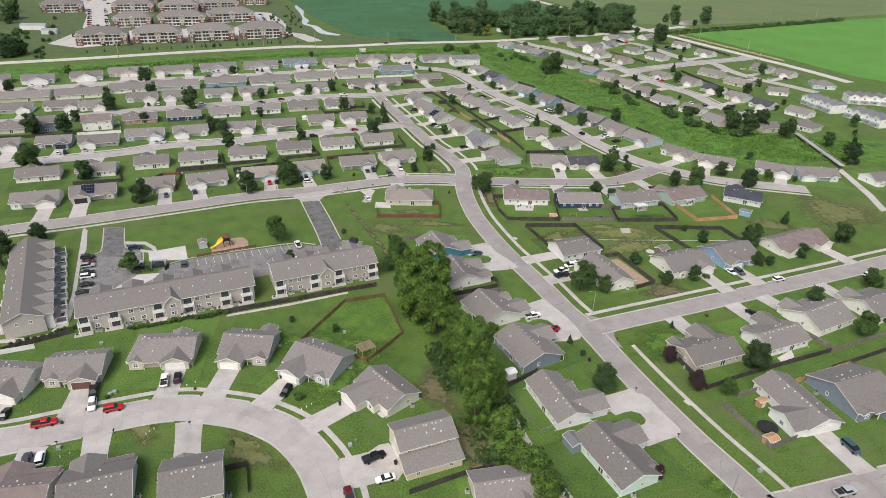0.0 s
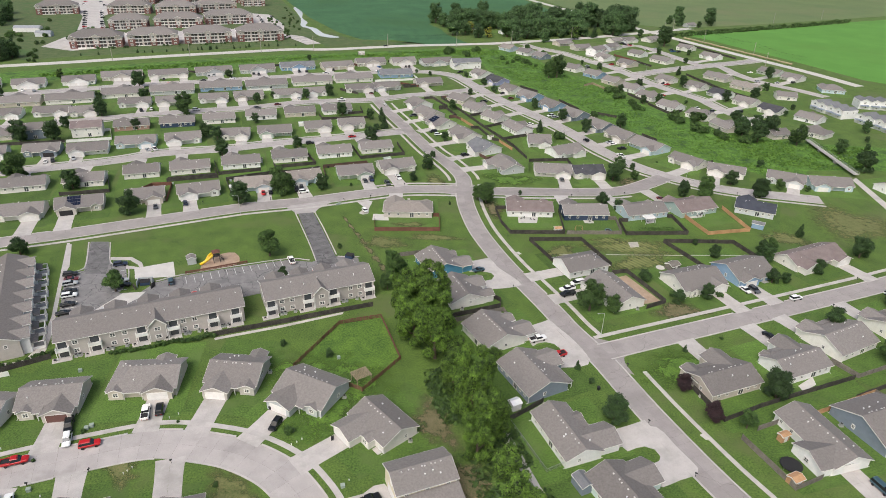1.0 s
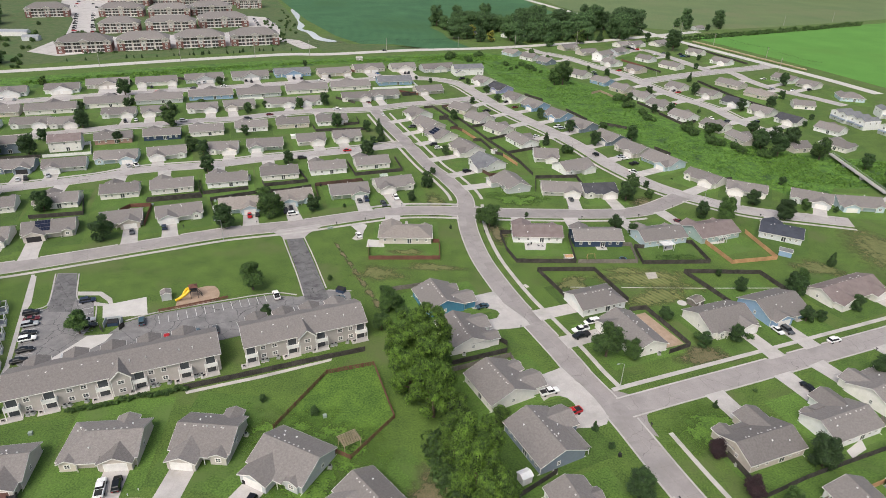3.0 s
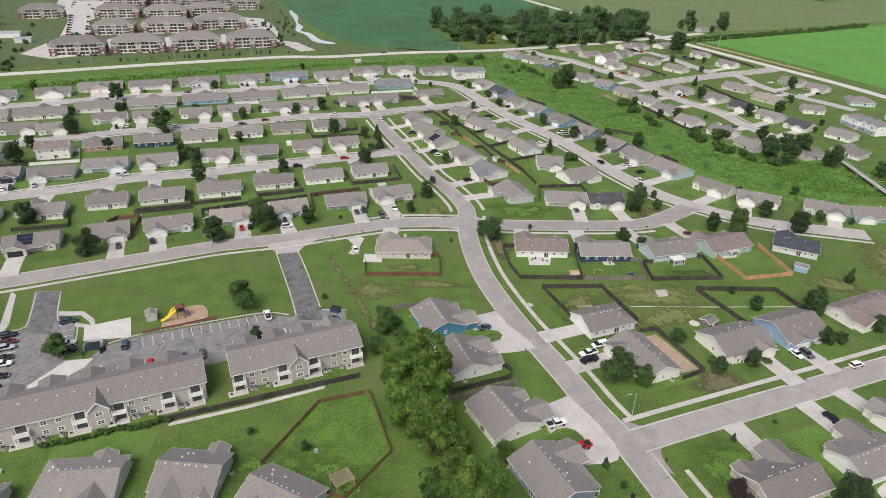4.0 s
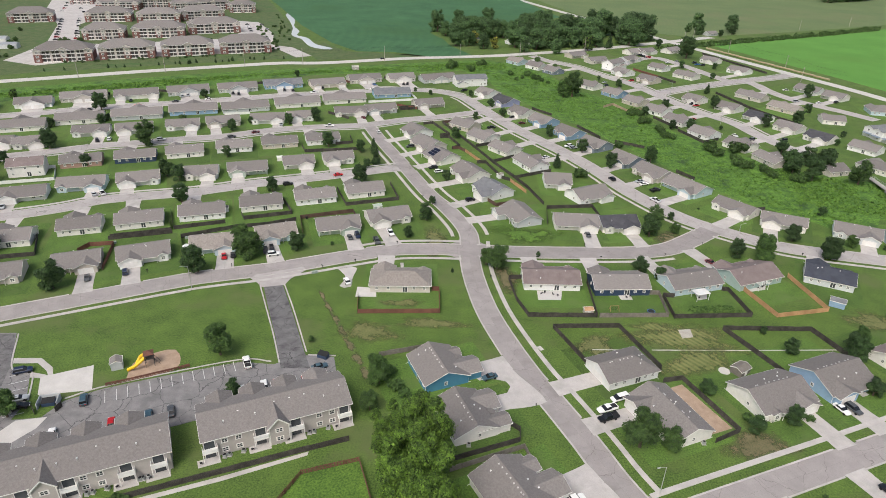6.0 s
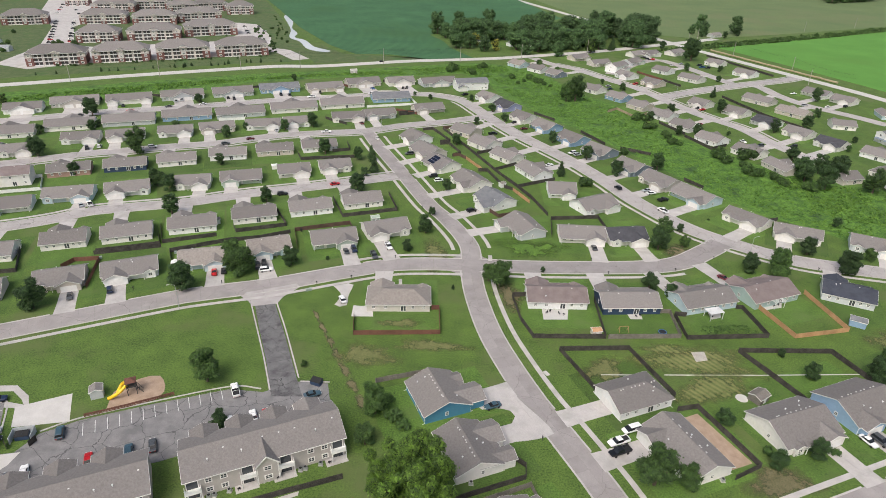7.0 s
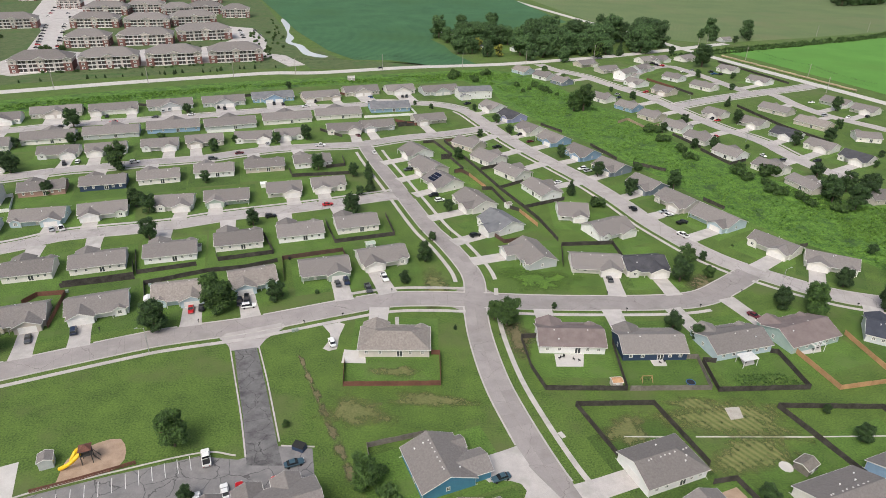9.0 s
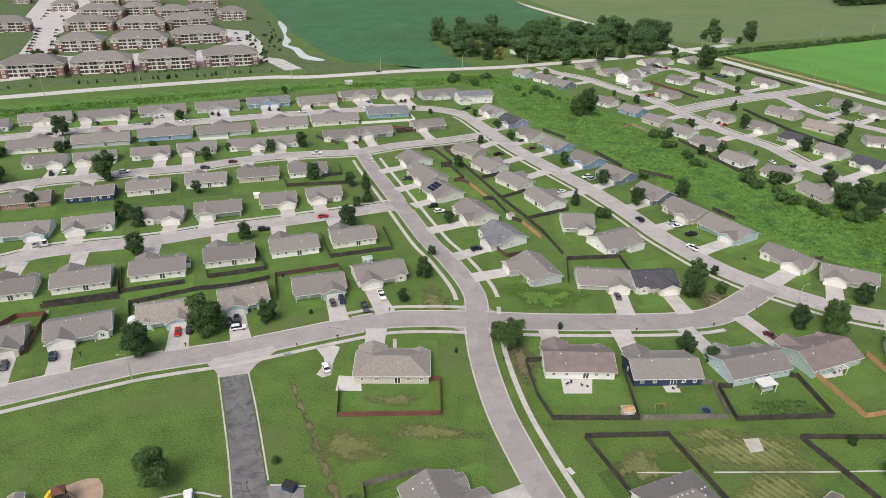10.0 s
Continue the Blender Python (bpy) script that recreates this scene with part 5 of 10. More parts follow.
# ---- fences ----
def fence_meshes(mat, h):
    out, back = [], []
    for i in range(14):
        d = 0.03 if i % 2 else -0.005
        out += [(i / 14 + 0.004, d), ((i + 1) / 14 - 0.004, d)]
    back = [(1.0, -0.05), (0.0, -0.05)]
    s = Shape().prism([(x, y, 0.03) for x, y in back[::-1] + out[::-1]], (0, 0, h - 0.03))
    p = Shape().box(-0.06, -0.1, -0.05, 0.06, 0.05, h + 0.06)
    return s.mesh("panel", mat), p.mesh("post", mat)


def rail_meshes(mat, h):
    s = Shape()
    for z in (0.25, 0.65, 1.05, h - 0.1):
        s.box(0, -0.03, z - 0.08, 1, 0.03, z + 0.08)
    for i in range(5):
        s.box(i / 5 + 0.07, -0.045, 0.1, i / 5 + 0.13, -0.03, h)
    p = Shape().box(-0.08, -0.08, -0.05, 0.08, 0.08, h + 0.08)
    return s.mesh("panel", mat), p.mesh("post", mat)


def chain_meshes():
    s = Shape().box(0, -0.025, 1.15, 1, 0.025, 1.2)
    for i in range(14):
        s.bar((i / 14, 0, 0.05), ((i + 1) / 14, 0, 1.15), 0.008, 0.008).bar(((i + 1) / 14, 0, 0.05), (i / 14, 0, 1.15), 0.008, 0.008)
    p = Shape().tube((0, 0, -0.05), (0, 0, 1.25), 0.035, 0.035, 6)
    return s.mesh("panel", METAL), p.mesh("post", METAL)


TANWOOD = surface("tan_fence_wood", (0.28, 0.21, 0.15, 1), (0.38, 0.3, 0.22, 1), 2.0, 0.2, 0.9, 0.4, spread=0.1)
FENCES = {"old": (*fence_meshes(WOOD_OLD, 1.75), "weathered gray wooden privacy fence round a yard"), "red": (*fence_meshes(WOOD_RED, 1.7), "red-brown stained wooden privacy fence"),
          "darkred": (*fence_meshes(surface("dark_brown_fence_wood", (0.07, 0.04, 0.032, 1), (0.12, 0.07, 0.055, 1), 2.0, 0.2, 0.9, 0.4), 1.75), "dark brown wooden privacy fence"),
          "new": (*fence_meshes(WOOD_NEW, 1.75), "new orange cedar privacy fence round a yard"), "tan": (*fence_meshes(TANWOOD, 1.75), "tan wooden privacy fence"),
          "vinyl": (*fence_meshes(VINYL, 1.6), "white vinyl privacy fence"), "rail": (*rail_meshes(WOOD_RED, 1.45), "red-brown slatted yard fence"), "gray": (*fence_meshes(WOOD_GRAY, 1.75), "pale weathered gray wooden privacy fence round a yard"), "low": (*rail_meshes(WOOD_RED, 0.95), "low red-brown rail fence beside the play area"), "chain": (*chain_meshes(), "silver chain-link yard fence")}


def fence(points, kind):
    panel, post, label = FENCES[kind]
    ob = thing("fence", Matrix(), label, "fence")
    for (ax, ay), (bx, by) in zip(points, points[1:]):
        a, b = Vector((ax, ay)), Vector((bx, by))
        far = ay > 262
        size = (b - a).length
        k = max(1, round(size / (5.0 if far else 3.0)))
        turn = math.degrees(math.atan2(by - ay, bx - ax))
        for i in range(k):
            p = a + (b - a) * i / k
            m = pose(p.x, p.y, 0, 0, 0, turn)
            part("panel", panel, ob, "", m @ Matrix.Diagonal((size / k, 1, 1 + 0.03 * math.sin(p.x * 3 + p.y), 1)))
            if not far:
                part("post", post, ob, "", m)
        if not far:
            part("post", post, ob, "", pose(b.x, b.y, 0, 0, 0, turn))
    return ob


# ---- vehicles ----
PAINT = {k: surface(k + "_car_paint", tuple(v * 0.92 for v in rgb(c)[:3]) + (1,), rgb(c), 1.0, 0.3, 0.28, 0.0) for k, c in dict(
    white="e8e8e6", black="17181a", gray="4c4f52", silver="a9adb0", red="b3161c", darkred="5f1a22", navy="1e2b45", blue="2f5f96", slate="3c5561").items()}
WHEEL = Shape().tube((0, -0.11, 0), (0, 0.11, 0), 0.34, 0.34, 14).mesh("wheel", RUBBER)
CAR_WORDS = {"sedan": "sedan car", "suv": "sport utility vehicle", "pickup": "pickup truck", "van": "minivan"}


def car_meshes(kind):
    # length, width, body outline in (x, z), cabin base and roof outline
    if kind == "sedan":
        L, Wd, deck = 4.7, 1.8, [(-2.3, 0.35), (2.3, 0.35), (2.35, 0.6), (2.2, 0.82), (0.95, 0.95), (-1.55, 0.98), (-2.25, 0.92), (-2.35, 0.6)]
        cab = (-1.75, 1.05, -1.0, 0.25, 0.95, 1.43)
        stations = [(-1, 0.8, 0.18, 0.86), (-0.94, 0.95, 0.05, 0.95), (-0.6, 1, 0, 0.98), (0.4, 1, 0, 0.96), (0.8, 0.97, 0, 0.88), (0.95, 0.9, 0.05, 0.78), (1, 0.74, 0.14, 0.68)]
    elif kind == "suv":
        L, Wd, deck = 4.75, 1.9, [(-2.3, 0.4), (2.3, 0.4), (2.36, 0.7), (2.2, 0.98), (1.05, 1.08), (-2.2, 1.1), (-2.36, 0.7)]
        cab = (-2.25, 1.15, -1.95, 0.35, 1.08, 1.74)
        stations = [(-1, 0.86, 0.15, 1.02), (-0.95, 0.97, 0.04, 1.1), (-0.5, 1, 0, 1.1), (0.45, 1, 0, 1.08), (0.85, 0.97, 0, 1.0), (0.96, 0.9, 0.06, 0.9), (1, 0.78, 0.16, 0.8)]
    elif kind == "van":
        L, Wd, deck = 5.1, 1.95, [(-2.5, 0.38), (2.5, 0.38), (2.55, 0.7), (2.3, 0.98), (1.6, 1.08), (-2.45, 1.1), (-2.55, 0.7)]
        cab = (-2.5, 1.75, -2.3, 0.75, 1.08, 1.76)
        stations = [(-1, 0.88, 0.12, 1.02), (-0.95, 0.98, 0.04, 1.1), (-0.5, 1, 0, 1.1), (0.6, 1, 0, 1.08), (0.88, 0.96, 0, 0.98), (0.96, 0.9, 0.06, 0.86), (1, 0.78, 0.16, 0.76)]
    else:
        L, Wd, deck = 5.7, 1.98, [(-2.8, 0.5), (2.8, 0.5), (2.86, 0.8), (2.7, 1.08), (1.35, 1.16), (-2.82, 1.14), (-2.86, 0.8)]
        cab = (-0.75, 1.5, -0.6, 0.75, 1.14, 1.84)
        stations = [(-1, 0.92, 0.12, 1.06), (-0.97, 0.98, 0.02, 1.14), (-0.4, 1, 0, 1.14), (0.47, 1, 0, 1.16), (0.88, 0.98, 0, 1.1), (0.96, 0.93, 0.06, 1.0), (1, 0.84, 0.14, 0.9)]
    b = Shape()
    hw0 = Wd / 2
    low = deck[0][1]
    secs = []
    for k, (fx, fw, lift, zt) in enumerate(stations):
        w_, zl = hw0 * fw, low + lift
        secs.append([(fx * L / 2, yy, zz) for yy, zz in ((-w_ * 0.86, zl), (w_ * 0.86, zl), (w_, zl + 0.14), (w_, zt - 0.16), (w_ * 0.84, zt), (-w_ * 0.84, zt), (-w_, zt - 0.16), (-w_, zl + 0.14))])
    b.add([p for sec in secs for p in sec], [tuple(range(8)), tuple(range(8 * len(secs) - 8, 8 * len(secs)))[::-1]] +
          [(8 * i + j, 8 * i + 8 + j, 8 * i + 8 + (j + 1) % 8, 8 * i + (j + 1) % 8) for i in range(len(secs) - 1) for j in range(8)])
    xa, xb, ra, rb, z0, z1 = cab
    hw, rw = Wd / 2 - 0.08, Wd / 2 - 0.28
    g = Shape().add([(xa, -hw, z0 - 0.08), (xb, -hw, z0 - 0.08), (xb, hw, z0 - 0.08), (xa, hw, z0 - 0.08), (ra, -rw, z1), (rb, -rw, z1), (rb, rw, z1), (ra, rw, z1)],
                    [(4, 5, 6, 7), (0, 1, 5, 4), (1, 2, 6, 5), (2, 3, 7, 6), (3, 0, 4, 7)])
    m0, m1 = 0.07, 0.03
    r = Shape().add([(ra - m0, -rw - m0, z1 - 0.06), (rb + m0, -rw - m0, z1 - 0.06), (rb + m0, rw + m0, z1 - 0.06), (ra - m0, rw + m0, z1 - 0.06),
                     (ra + 0.06, -rw + 0.06, z1 + 0.06), (rb - 0.1, -rw + 0.06, z1 + 0.06), (rb - 0.1, rw - 0.06, z1 + 0.06), (ra + 0.06, rw - 0.06, z1 + 0.06)],
                    [(3, 2, 1, 0), (4, 5, 6, 7), (0, 1, 5, 4), (1, 2, 6, 5), (2, 3, 7, 6), (3, 0, 4, 7)])
    extra = None
    if kind == "pickup":
        extra = Shape().box(-2.7, -0.82, 1.13, -0.85, 0.82, 1.16)
        b.box(-2.84, -0.98, 1.14, -0.8, -0.84, 1.32).box(-2.84, 0.84, 1.14, -0.8, 0.98, 1.32).box(-2.84, -0.84, 1.14, -2.74, 0.84, 1.32)
    return b, g, r, extra, L, Wd


CAR_MODELS = {}


def car(x, y, turn, kind, colour):
    m = pose(x, y, 0.06, 0, 0, turn)
    far = y > 262
    if (kind, colour, far) in CAR_MODELS:
        return copy_thing(CAR_MODELS[kind, colour, far], m)
    b, g, r, extra, L, Wd = car_meshes(kind)
    ob = thing("pickup_truck" if kind == "pickup" else "car", m, f"{'dark red' if colour == 'darkred' else 'slate blue' if colour == 'slate' else colour} parked {CAR_WORDS[kind]} on concrete", "truck" if kind == "pickup" else "car", "parked vehicles")
    body = part("body", b.mesh("body", PAINT[colour]), ob)
    part("cabin_glass", g.mesh("cabin_glass", CARGLASS), ob, "dark car windows")
    part("roof", r.mesh("roof", PAINT[colour]), ob)
    if extra:
        part("load_bed", extra.mesh("load_bed", RUBBER), ob, "black load bed")
    axle = Shape()
    for sx in (-1, 1):
        for sy in (-1, 1):
            if far:
                axle.tube((sx * L * 0.3, sy * (Wd / 2 - 0.19), 0.34), (sx * L * 0.3, sy * (Wd / 2 + 0.03), 0.34), 0.34, 0.34, 10)
            else:
                part("wheel", WHEEL, ob, "", pose(sx * L * 0.3, sy * (Wd / 2 - 0.08), 0.34))
    if far:
        part("running_gear", axle.mesh("running_gear", RUBBER), ob, "black tyres")
    else:
        for s in (-1, 1):
            yy = s * (Wd / 2 - 0.38)
            part("headlight", Shape().box(L / 2 - 0.2, yy - 0.2, 0.62, L / 2 - 0.01, yy + 0.2, 0.78).mesh("headlight", CLEAR_LIGHT), ob)
            part("tail_light", Shape().box(-L / 2 - 0.02, yy - 0.12, 0.66, -L / 2 + 0.12, yy + 0.2, 0.86).mesh("tail_light", RED_LIGHT), ob)
    CAR_MODELS[kind, colour, far] = ob
    return ob


# ---- street furniture and yard things ----
def light_pole(x, y, turn, h=8.5):
    ob = thing("street_lamp", pose(x, y, 0, 0, 0, turn), "slim gray street lamp on the verge", "street lamp", "street lamps")
    part("pole", Shape().tube((0, 0, -0.1), (0, 0, h), 0.1, 0.07, 8).mesh("pole", METAL), ob)
    part("arm", Shape().tube((0, 0, h), (1.8, 0, h + 0.4), 0.05, 0.04, 6).mesh("arm", METAL), ob)
    part("lamp_head", Shape().box(1.6, -0.15, h + 0.32, 2.4, 0.15, h + 0.47).mesh("lamp_head", METAL), ob, "flat lamp head")


def utility_pole(x, y, turn, h=13.0):
    ob = thing("utility_pole", pose(x, y, 0, 0, 0, turn), "tall wooden utility pole beside the highway", "utility pole", "utility poles")
    part("pole", Shape().tube((0, 0, -0.2), (0, 0, h), 0.25, 0.17, 8).mesh("pole", WOODPOLE), ob)
    part("crossarm", Shape().box(-1.2, -0.07, h - 1.2, 1.2, 0.07, h - 1.02).mesh("crossarm", WOODPOLE), ob)


def wires(points, h, label="thin power lines between poles"):
    s = Shape()
    for off, dz in ((-0.9, 0), (0.9, 0), (0, 0.6), (0, -2.2)):
        for a, b in zip(points, points[1:]):
            last = None
            for i in range(9):
                t = i / 8
                p = (a[0] + (b[0] - a[0]) * t, a[1] + (b[1] - a[1]) * t + off, h - 0.9 + dz - 1.6 * (1 - (2 * t - 1) ** 2))
                if last:
                    s.bar(last, p, 0.035, 0.035)
                last = p
    tagged(new("power_line", s.mesh("power_line", RUBBER)), label, "power line", kind="stuff")


def shed(x, y, turn, w, d, h, wall, roof, label):
    ob = thing("garden_shed", pose(x, y, 0, 0, 0, turn), label, "shed", "garden sheds")
    a, r, t = Shape(), Shape(), Shape()
    gable_walls(a, -w / 2, w / 2, -d / 2, d / 2, -0.05, h)
    gable_roof(r, t, -w / 2, w / 2, -d / 2, d / 2, h, "x", 0.15, 0.08)
    part("wall", a.mesh("wall", wall), ob)
    part("roof", r.mesh("roof", roof), ob)
    part("roof_trim", t.mesh("roof_trim", TRIM), ob)
    part("door", ENTRY_DOOR, ob, "", pose(0, -d / 2 - 0.02, 0.05) @ Matrix.Diagonal((1.1, 1, min(1.9, h - 0.2), 1)))


def mailbox(x, y, turn):
    key = "mailbox"
    if key in CAR_MODELS:
        return copy_thing(CAR_MODELS[key], pose(x, y, 0, 0, 0, turn))
    ob = thing("mailbox", pose(x, y, 0, 0, 0, turn), "dark roadside mailbox on a post", "mailbox", "mailboxes")
    part("post", Shape().box(-0.06, -0.06, -0.05, 0.06, 0.06, 1.05).mesh("post", WOOD_OLD), ob)
    part("box", Shape().prism([(-0.13, -0.3, 1.0), (0.13, -0.3, 1.0), (0.13, -0.3, 1.2), (0.07, -0.3, 1.29), (-0.07, -0.3, 1.29), (-0.13, -0.3, 1.2)], (0, 0.6, 0)).mesh("box", RUBBER), ob)
    CAR_MODELS[key] = ob
    return ob


def air_conditioner(x, y):
    key = "air_conditioner"
    if key in CAR_MODELS:
        return copy_thing(CAR_MODELS[key], pose(x, y, 0))
    ob = thing("air_conditioner", pose(x, y, 0), "gray air conditioner unit beside a house wall", "air conditioner", "air conditioners")
    part("pad", Shape().box(-0.55, -0.55, -0.02, 0.55, 0.55, 0.1).mesh("pad", CONCRETE), ob)
    part("case", Shape().box(-0.4, -0.4, 0.1, 0.4, 0.4, 0.85).mesh("case", METAL), ob)
    part("fan_grille", Shape().tube((0, 0, 0.85), (0, 0, 0.89), 0.33, 0.33, 12).mesh("fan_grille", RUBBER), ob)
    CAR_MODELS[key] = ob
    return ob


def utility_box(x, y, turn):
    ob = tagged(new("utility_box", Shape().box(-0.45, -0.4, -0.05, 0.45, 0.4, 0.75).prism([(-0.48, -0.43, 0.75), (0.48, -0.43, 0.75), (0.48, 0.43, 0.8), (-0.48, 0.43, 0.8)], (0, 0, 0.06)).mesh("utility_box", plain("box_green_gray", (0.3, 0.36, 0.32, 1), 0.6))), "pale green-gray utility cabinet on the verge", "utility box")
    ob.matrix_basis = pose(x, y, 0, 0, 0, turn)


def patio(points, label="pale concrete patio behind a house", mat=None):
    polygon_sheet("patio", points, 0.09, mat or PALE_CONCRETE, label, "patio")


def pergola(x, y, turn, w, d, h, mat, label, slats=8):
    ob = thing("pergola", pose(x, y, 0, 0, 0, turn), label, "pergola")
    for sx in (-1, 1):
        for sy in (-1, 1):
            part("post", Shape().box(sx * w / 2 - 0.07, sy * d / 2 - 0.07, -0.05, sx * w / 2 + 0.07, sy * d / 2 + 0.07, h).mesh("post", mat), ob)
        part("beam", Shape().box(sx * w / 2 - 0.06, -d / 2 - 0.25, h, sx * w / 2 + 0.06, d / 2 + 0.25, h + 0.2).mesh("beam", mat), ob)
    for i in range(slats):
        yy = -d / 2 - 0.1 + (d + 0.2) * i / (slats - 1)
        part("rafter", Shape().box(-w / 2 - 0.3, yy - 0.05, h + 0.2, w / 2 + 0.3, yy + 0.05, h + 0.36).mesh("rafter", mat), ob)


def trampoline(x, y, r, rim):
    ob = thing("trampoline", pose(x, y, 0), "round garden trampoline on the grass", "trampoline")
    part("mat", Shape().tube((0, 0, 0.8), (0, 0, 0.84), r * 0.85, r * 0.85, 20).mesh("mat", RUBBER), ob, "black jumping mat")
    ring = Shape()
    for i in range(20):
        a, b = i * math.tau / 20, (i + 1) * math.tau / 20
        ring.bar((math.cos(a) * r * 0.93, math.sin(a) * r * 0.93, 0.86), (math.cos(b) * r * 0.93, math.sin(b) * r * 0.93, 0.86), r * 0.17, 0.07)
    part("rim_pad", ring.mesh("rim_pad", rim), ob)
    for i in range(4):
        a = i * math.tau / 4 + 0.4
        part("leg", Shape().tube((math.cos(a) * r * 0.9, math.sin(a) * r * 0.9, -0.02), (math.cos(a) * r * 0.9, math.sin(a) * r * 0.9, 0.84), 0.04, 0.04, 6).mesh("leg", METAL), ob)


def swing_set(x, y, turn):
    ob = thing("swing_set", pose(x, y, 0, 0, 0, turn), "small wooden garden swing frame", "swing set")
    part("beam", Shape().bar((-1.4, 0, 1.9), (1.4, 0, 1.9), 0.12, 0.12).mesh("beam", WOOD_NEW), ob)
    for sx in (-1, 1):
        for sy in (-1, 1):
            part("leg", Shape().bar((sx * 1.5, sy * 0.8, -0.02), (sx * 1.35, 0, 1.9), 0.1, 0.1).mesh("leg", WOOD_NEW), ob)
    for sx in (-0.5, 0.5):
        sw = part("seat", Shape().box(sx - 0.25, -0.1, 0.5, sx + 0.25, 0.1, 0.55).mesh("seat", RUBBER), ob)
        part("rope", Shape().box(sx - 0.22, -0.01, 0.55, sx - 0.2, 0.01, 1.85).box(sx + 0.2, -0.01, 0.55, sx + 0.22, 0.01, 1.85).mesh("rope", RUBBER), sw)


def playground(x, y, turn):
    ob = thing("play_structure", pose(x, y, 0, 0, 0, turn), "play structure with a yellow slide on wood chips", "playground")
    brown = WOOD_OLD
    part("platform", Shape().box(-1.2, -1.2, 2.5, 1.2, 1.2, 2.7).mesh("platform", brown), ob)
    for sx in (-1.1, 1.1):
        for sy in (-1.1, 1.1):
            part("post", Shape().box(sx - 0.08, sy - 0.08, -0.05, sx + 0.08, sy + 0.08, 4.2).mesh("post", brown), ob)
    part("roof", Shape().add([(-1.4, -1.4, 4.1), (1.4, -1.4, 4.1), (1.4, 1.4, 4.1), (-1.4, 1.4, 4.1), (0, 0, 5.0)], [(0, 1, 4), (1, 2, 4), (2, 3, 4), (3, 0, 4), (3, 2, 1, 0)]).mesh("roof", WOOD_RED), ob, "brown pyramid roof")
    for side, far_x, bend in ((-0.6, -5.8, -0.7), (0.8, -3.6, 1.6)):
        sl = Shape()
        f = lambda t: Vector((-1.1 + (far_x + 1.1) * t, side + bend * math.sin(t * 3.0), 3.3 - 2.9 * t ** 0.9))
        for i in range(12):
            sl.tube(f(i / 12), f((i + 1) / 12), 0.46, 0.46, 10)
        part("slide", sl.mesh("slide", YELLOW), ob, "yellow plastic tube slide")
    part("climber", Shape().bar((2.6, -0.8, 0), (1.2, -0.8, 2.6), 0.1, 0.1).bar((2.6, 0.8, 0), (1.2, 0.8, 2.6), 0.1, 0.1).bar((2.2, -0.8, 0.45), (2.2, 0.8, 0.45), 0.08, 0.08).bar((1.7, -0.8, 1.0), (1.7, 0.8, 1.0), 0.08, 0.08).mesh("climber", WOOD_OLD), ob)


def hay_bales(a, b, n):
    mat = surface("hay", (0.32, 0.27, 0.16, 1), (0.45, 0.39, 0.25, 1), 0.6, 0.08, 0.95, 0.7, spread=0.1)
    me = Shape().tube((-0.75, 0, 0.8), (0.75, 0, 0.8), 0.8, 0.8, 14).mesh("hay_bale", mat)
    turn = math.degrees(math.atan2(b[1] - a[1], b[0] - a[0]))
    for i in range(n):
        t = (i + 0.5) / n
        ob = tagged(new("hay_bale", me), "round straw bale in a row at the field edge", "hay bale", "hay bales")
        ob.matrix_basis = pose(a[0] + (b[0] - a[0]) * t, a[1] + (b[1] - a[1]) * t, -0.02, (i * 37) % 40, 0, turn)


def stripe(a, b, w, z, name="parking_line"):
    s = Shape().bar((a[0], a[1], z), (b[0], b[1], z), w, 0.006)
    tagged(new(name, s.mesh(name, LINE)), "white painted parking line on asphalt", "parking line", "parking lines", "structure")


LINE = surface("worn_white_paint", (0.5, 0.5, 0.48, 1), (0.75, 0.75, 0.73, 1), 0.8, 0.1, 0.8, 0.1)


def footbridge(a, b):
    a, b = Vector((*a, 1.6)), Vector((*b, 1.6))
    ob = thing("footbridge", Matrix(), "pale concrete footbridge with railings over the creek", "bridge")
    part("deck", Shape().bar(a, b, 2.6, 0.35).mesh("deck", CONCRETE), ob)
    d = (b - a).normalized()
    n = Vector((-d.y, d.x, 0))
    for s in (-1, 1):
        r = Shape().bar(a + n * 1.25 * s + Vector((0, 0, 1.2)), b + n * 1.25 * s + Vector((0, 0, 1.2)), 0.08, 0.08).bar(a + n * 1.25 * s + Vector((0, 0, 0.7)), b + n * 1.25 * s + Vector((0, 0, 0.7)), 0.06, 0.06)
        k = int((b - a).length / 2)
        for i in range(k + 1):
            p = a + (b - a) * i / k + n * 1.25 * s
            r.bar(p, p + Vector((0, 0, 1.2)), 0.08, 0.08)
        part("railing", r.mesh("railing", METAL), ob, "gray metal railing")
    for f in (0.3, 0.62):
        p = a + (b - a) * f
        part("pier", Shape().box(p.x - 0.9, p.y - 0.9, -0.3, p.x + 0.9, p.y + 0.9, 1.5).mesh("pier", CONCRETE), ob)


PATCHES = [0]


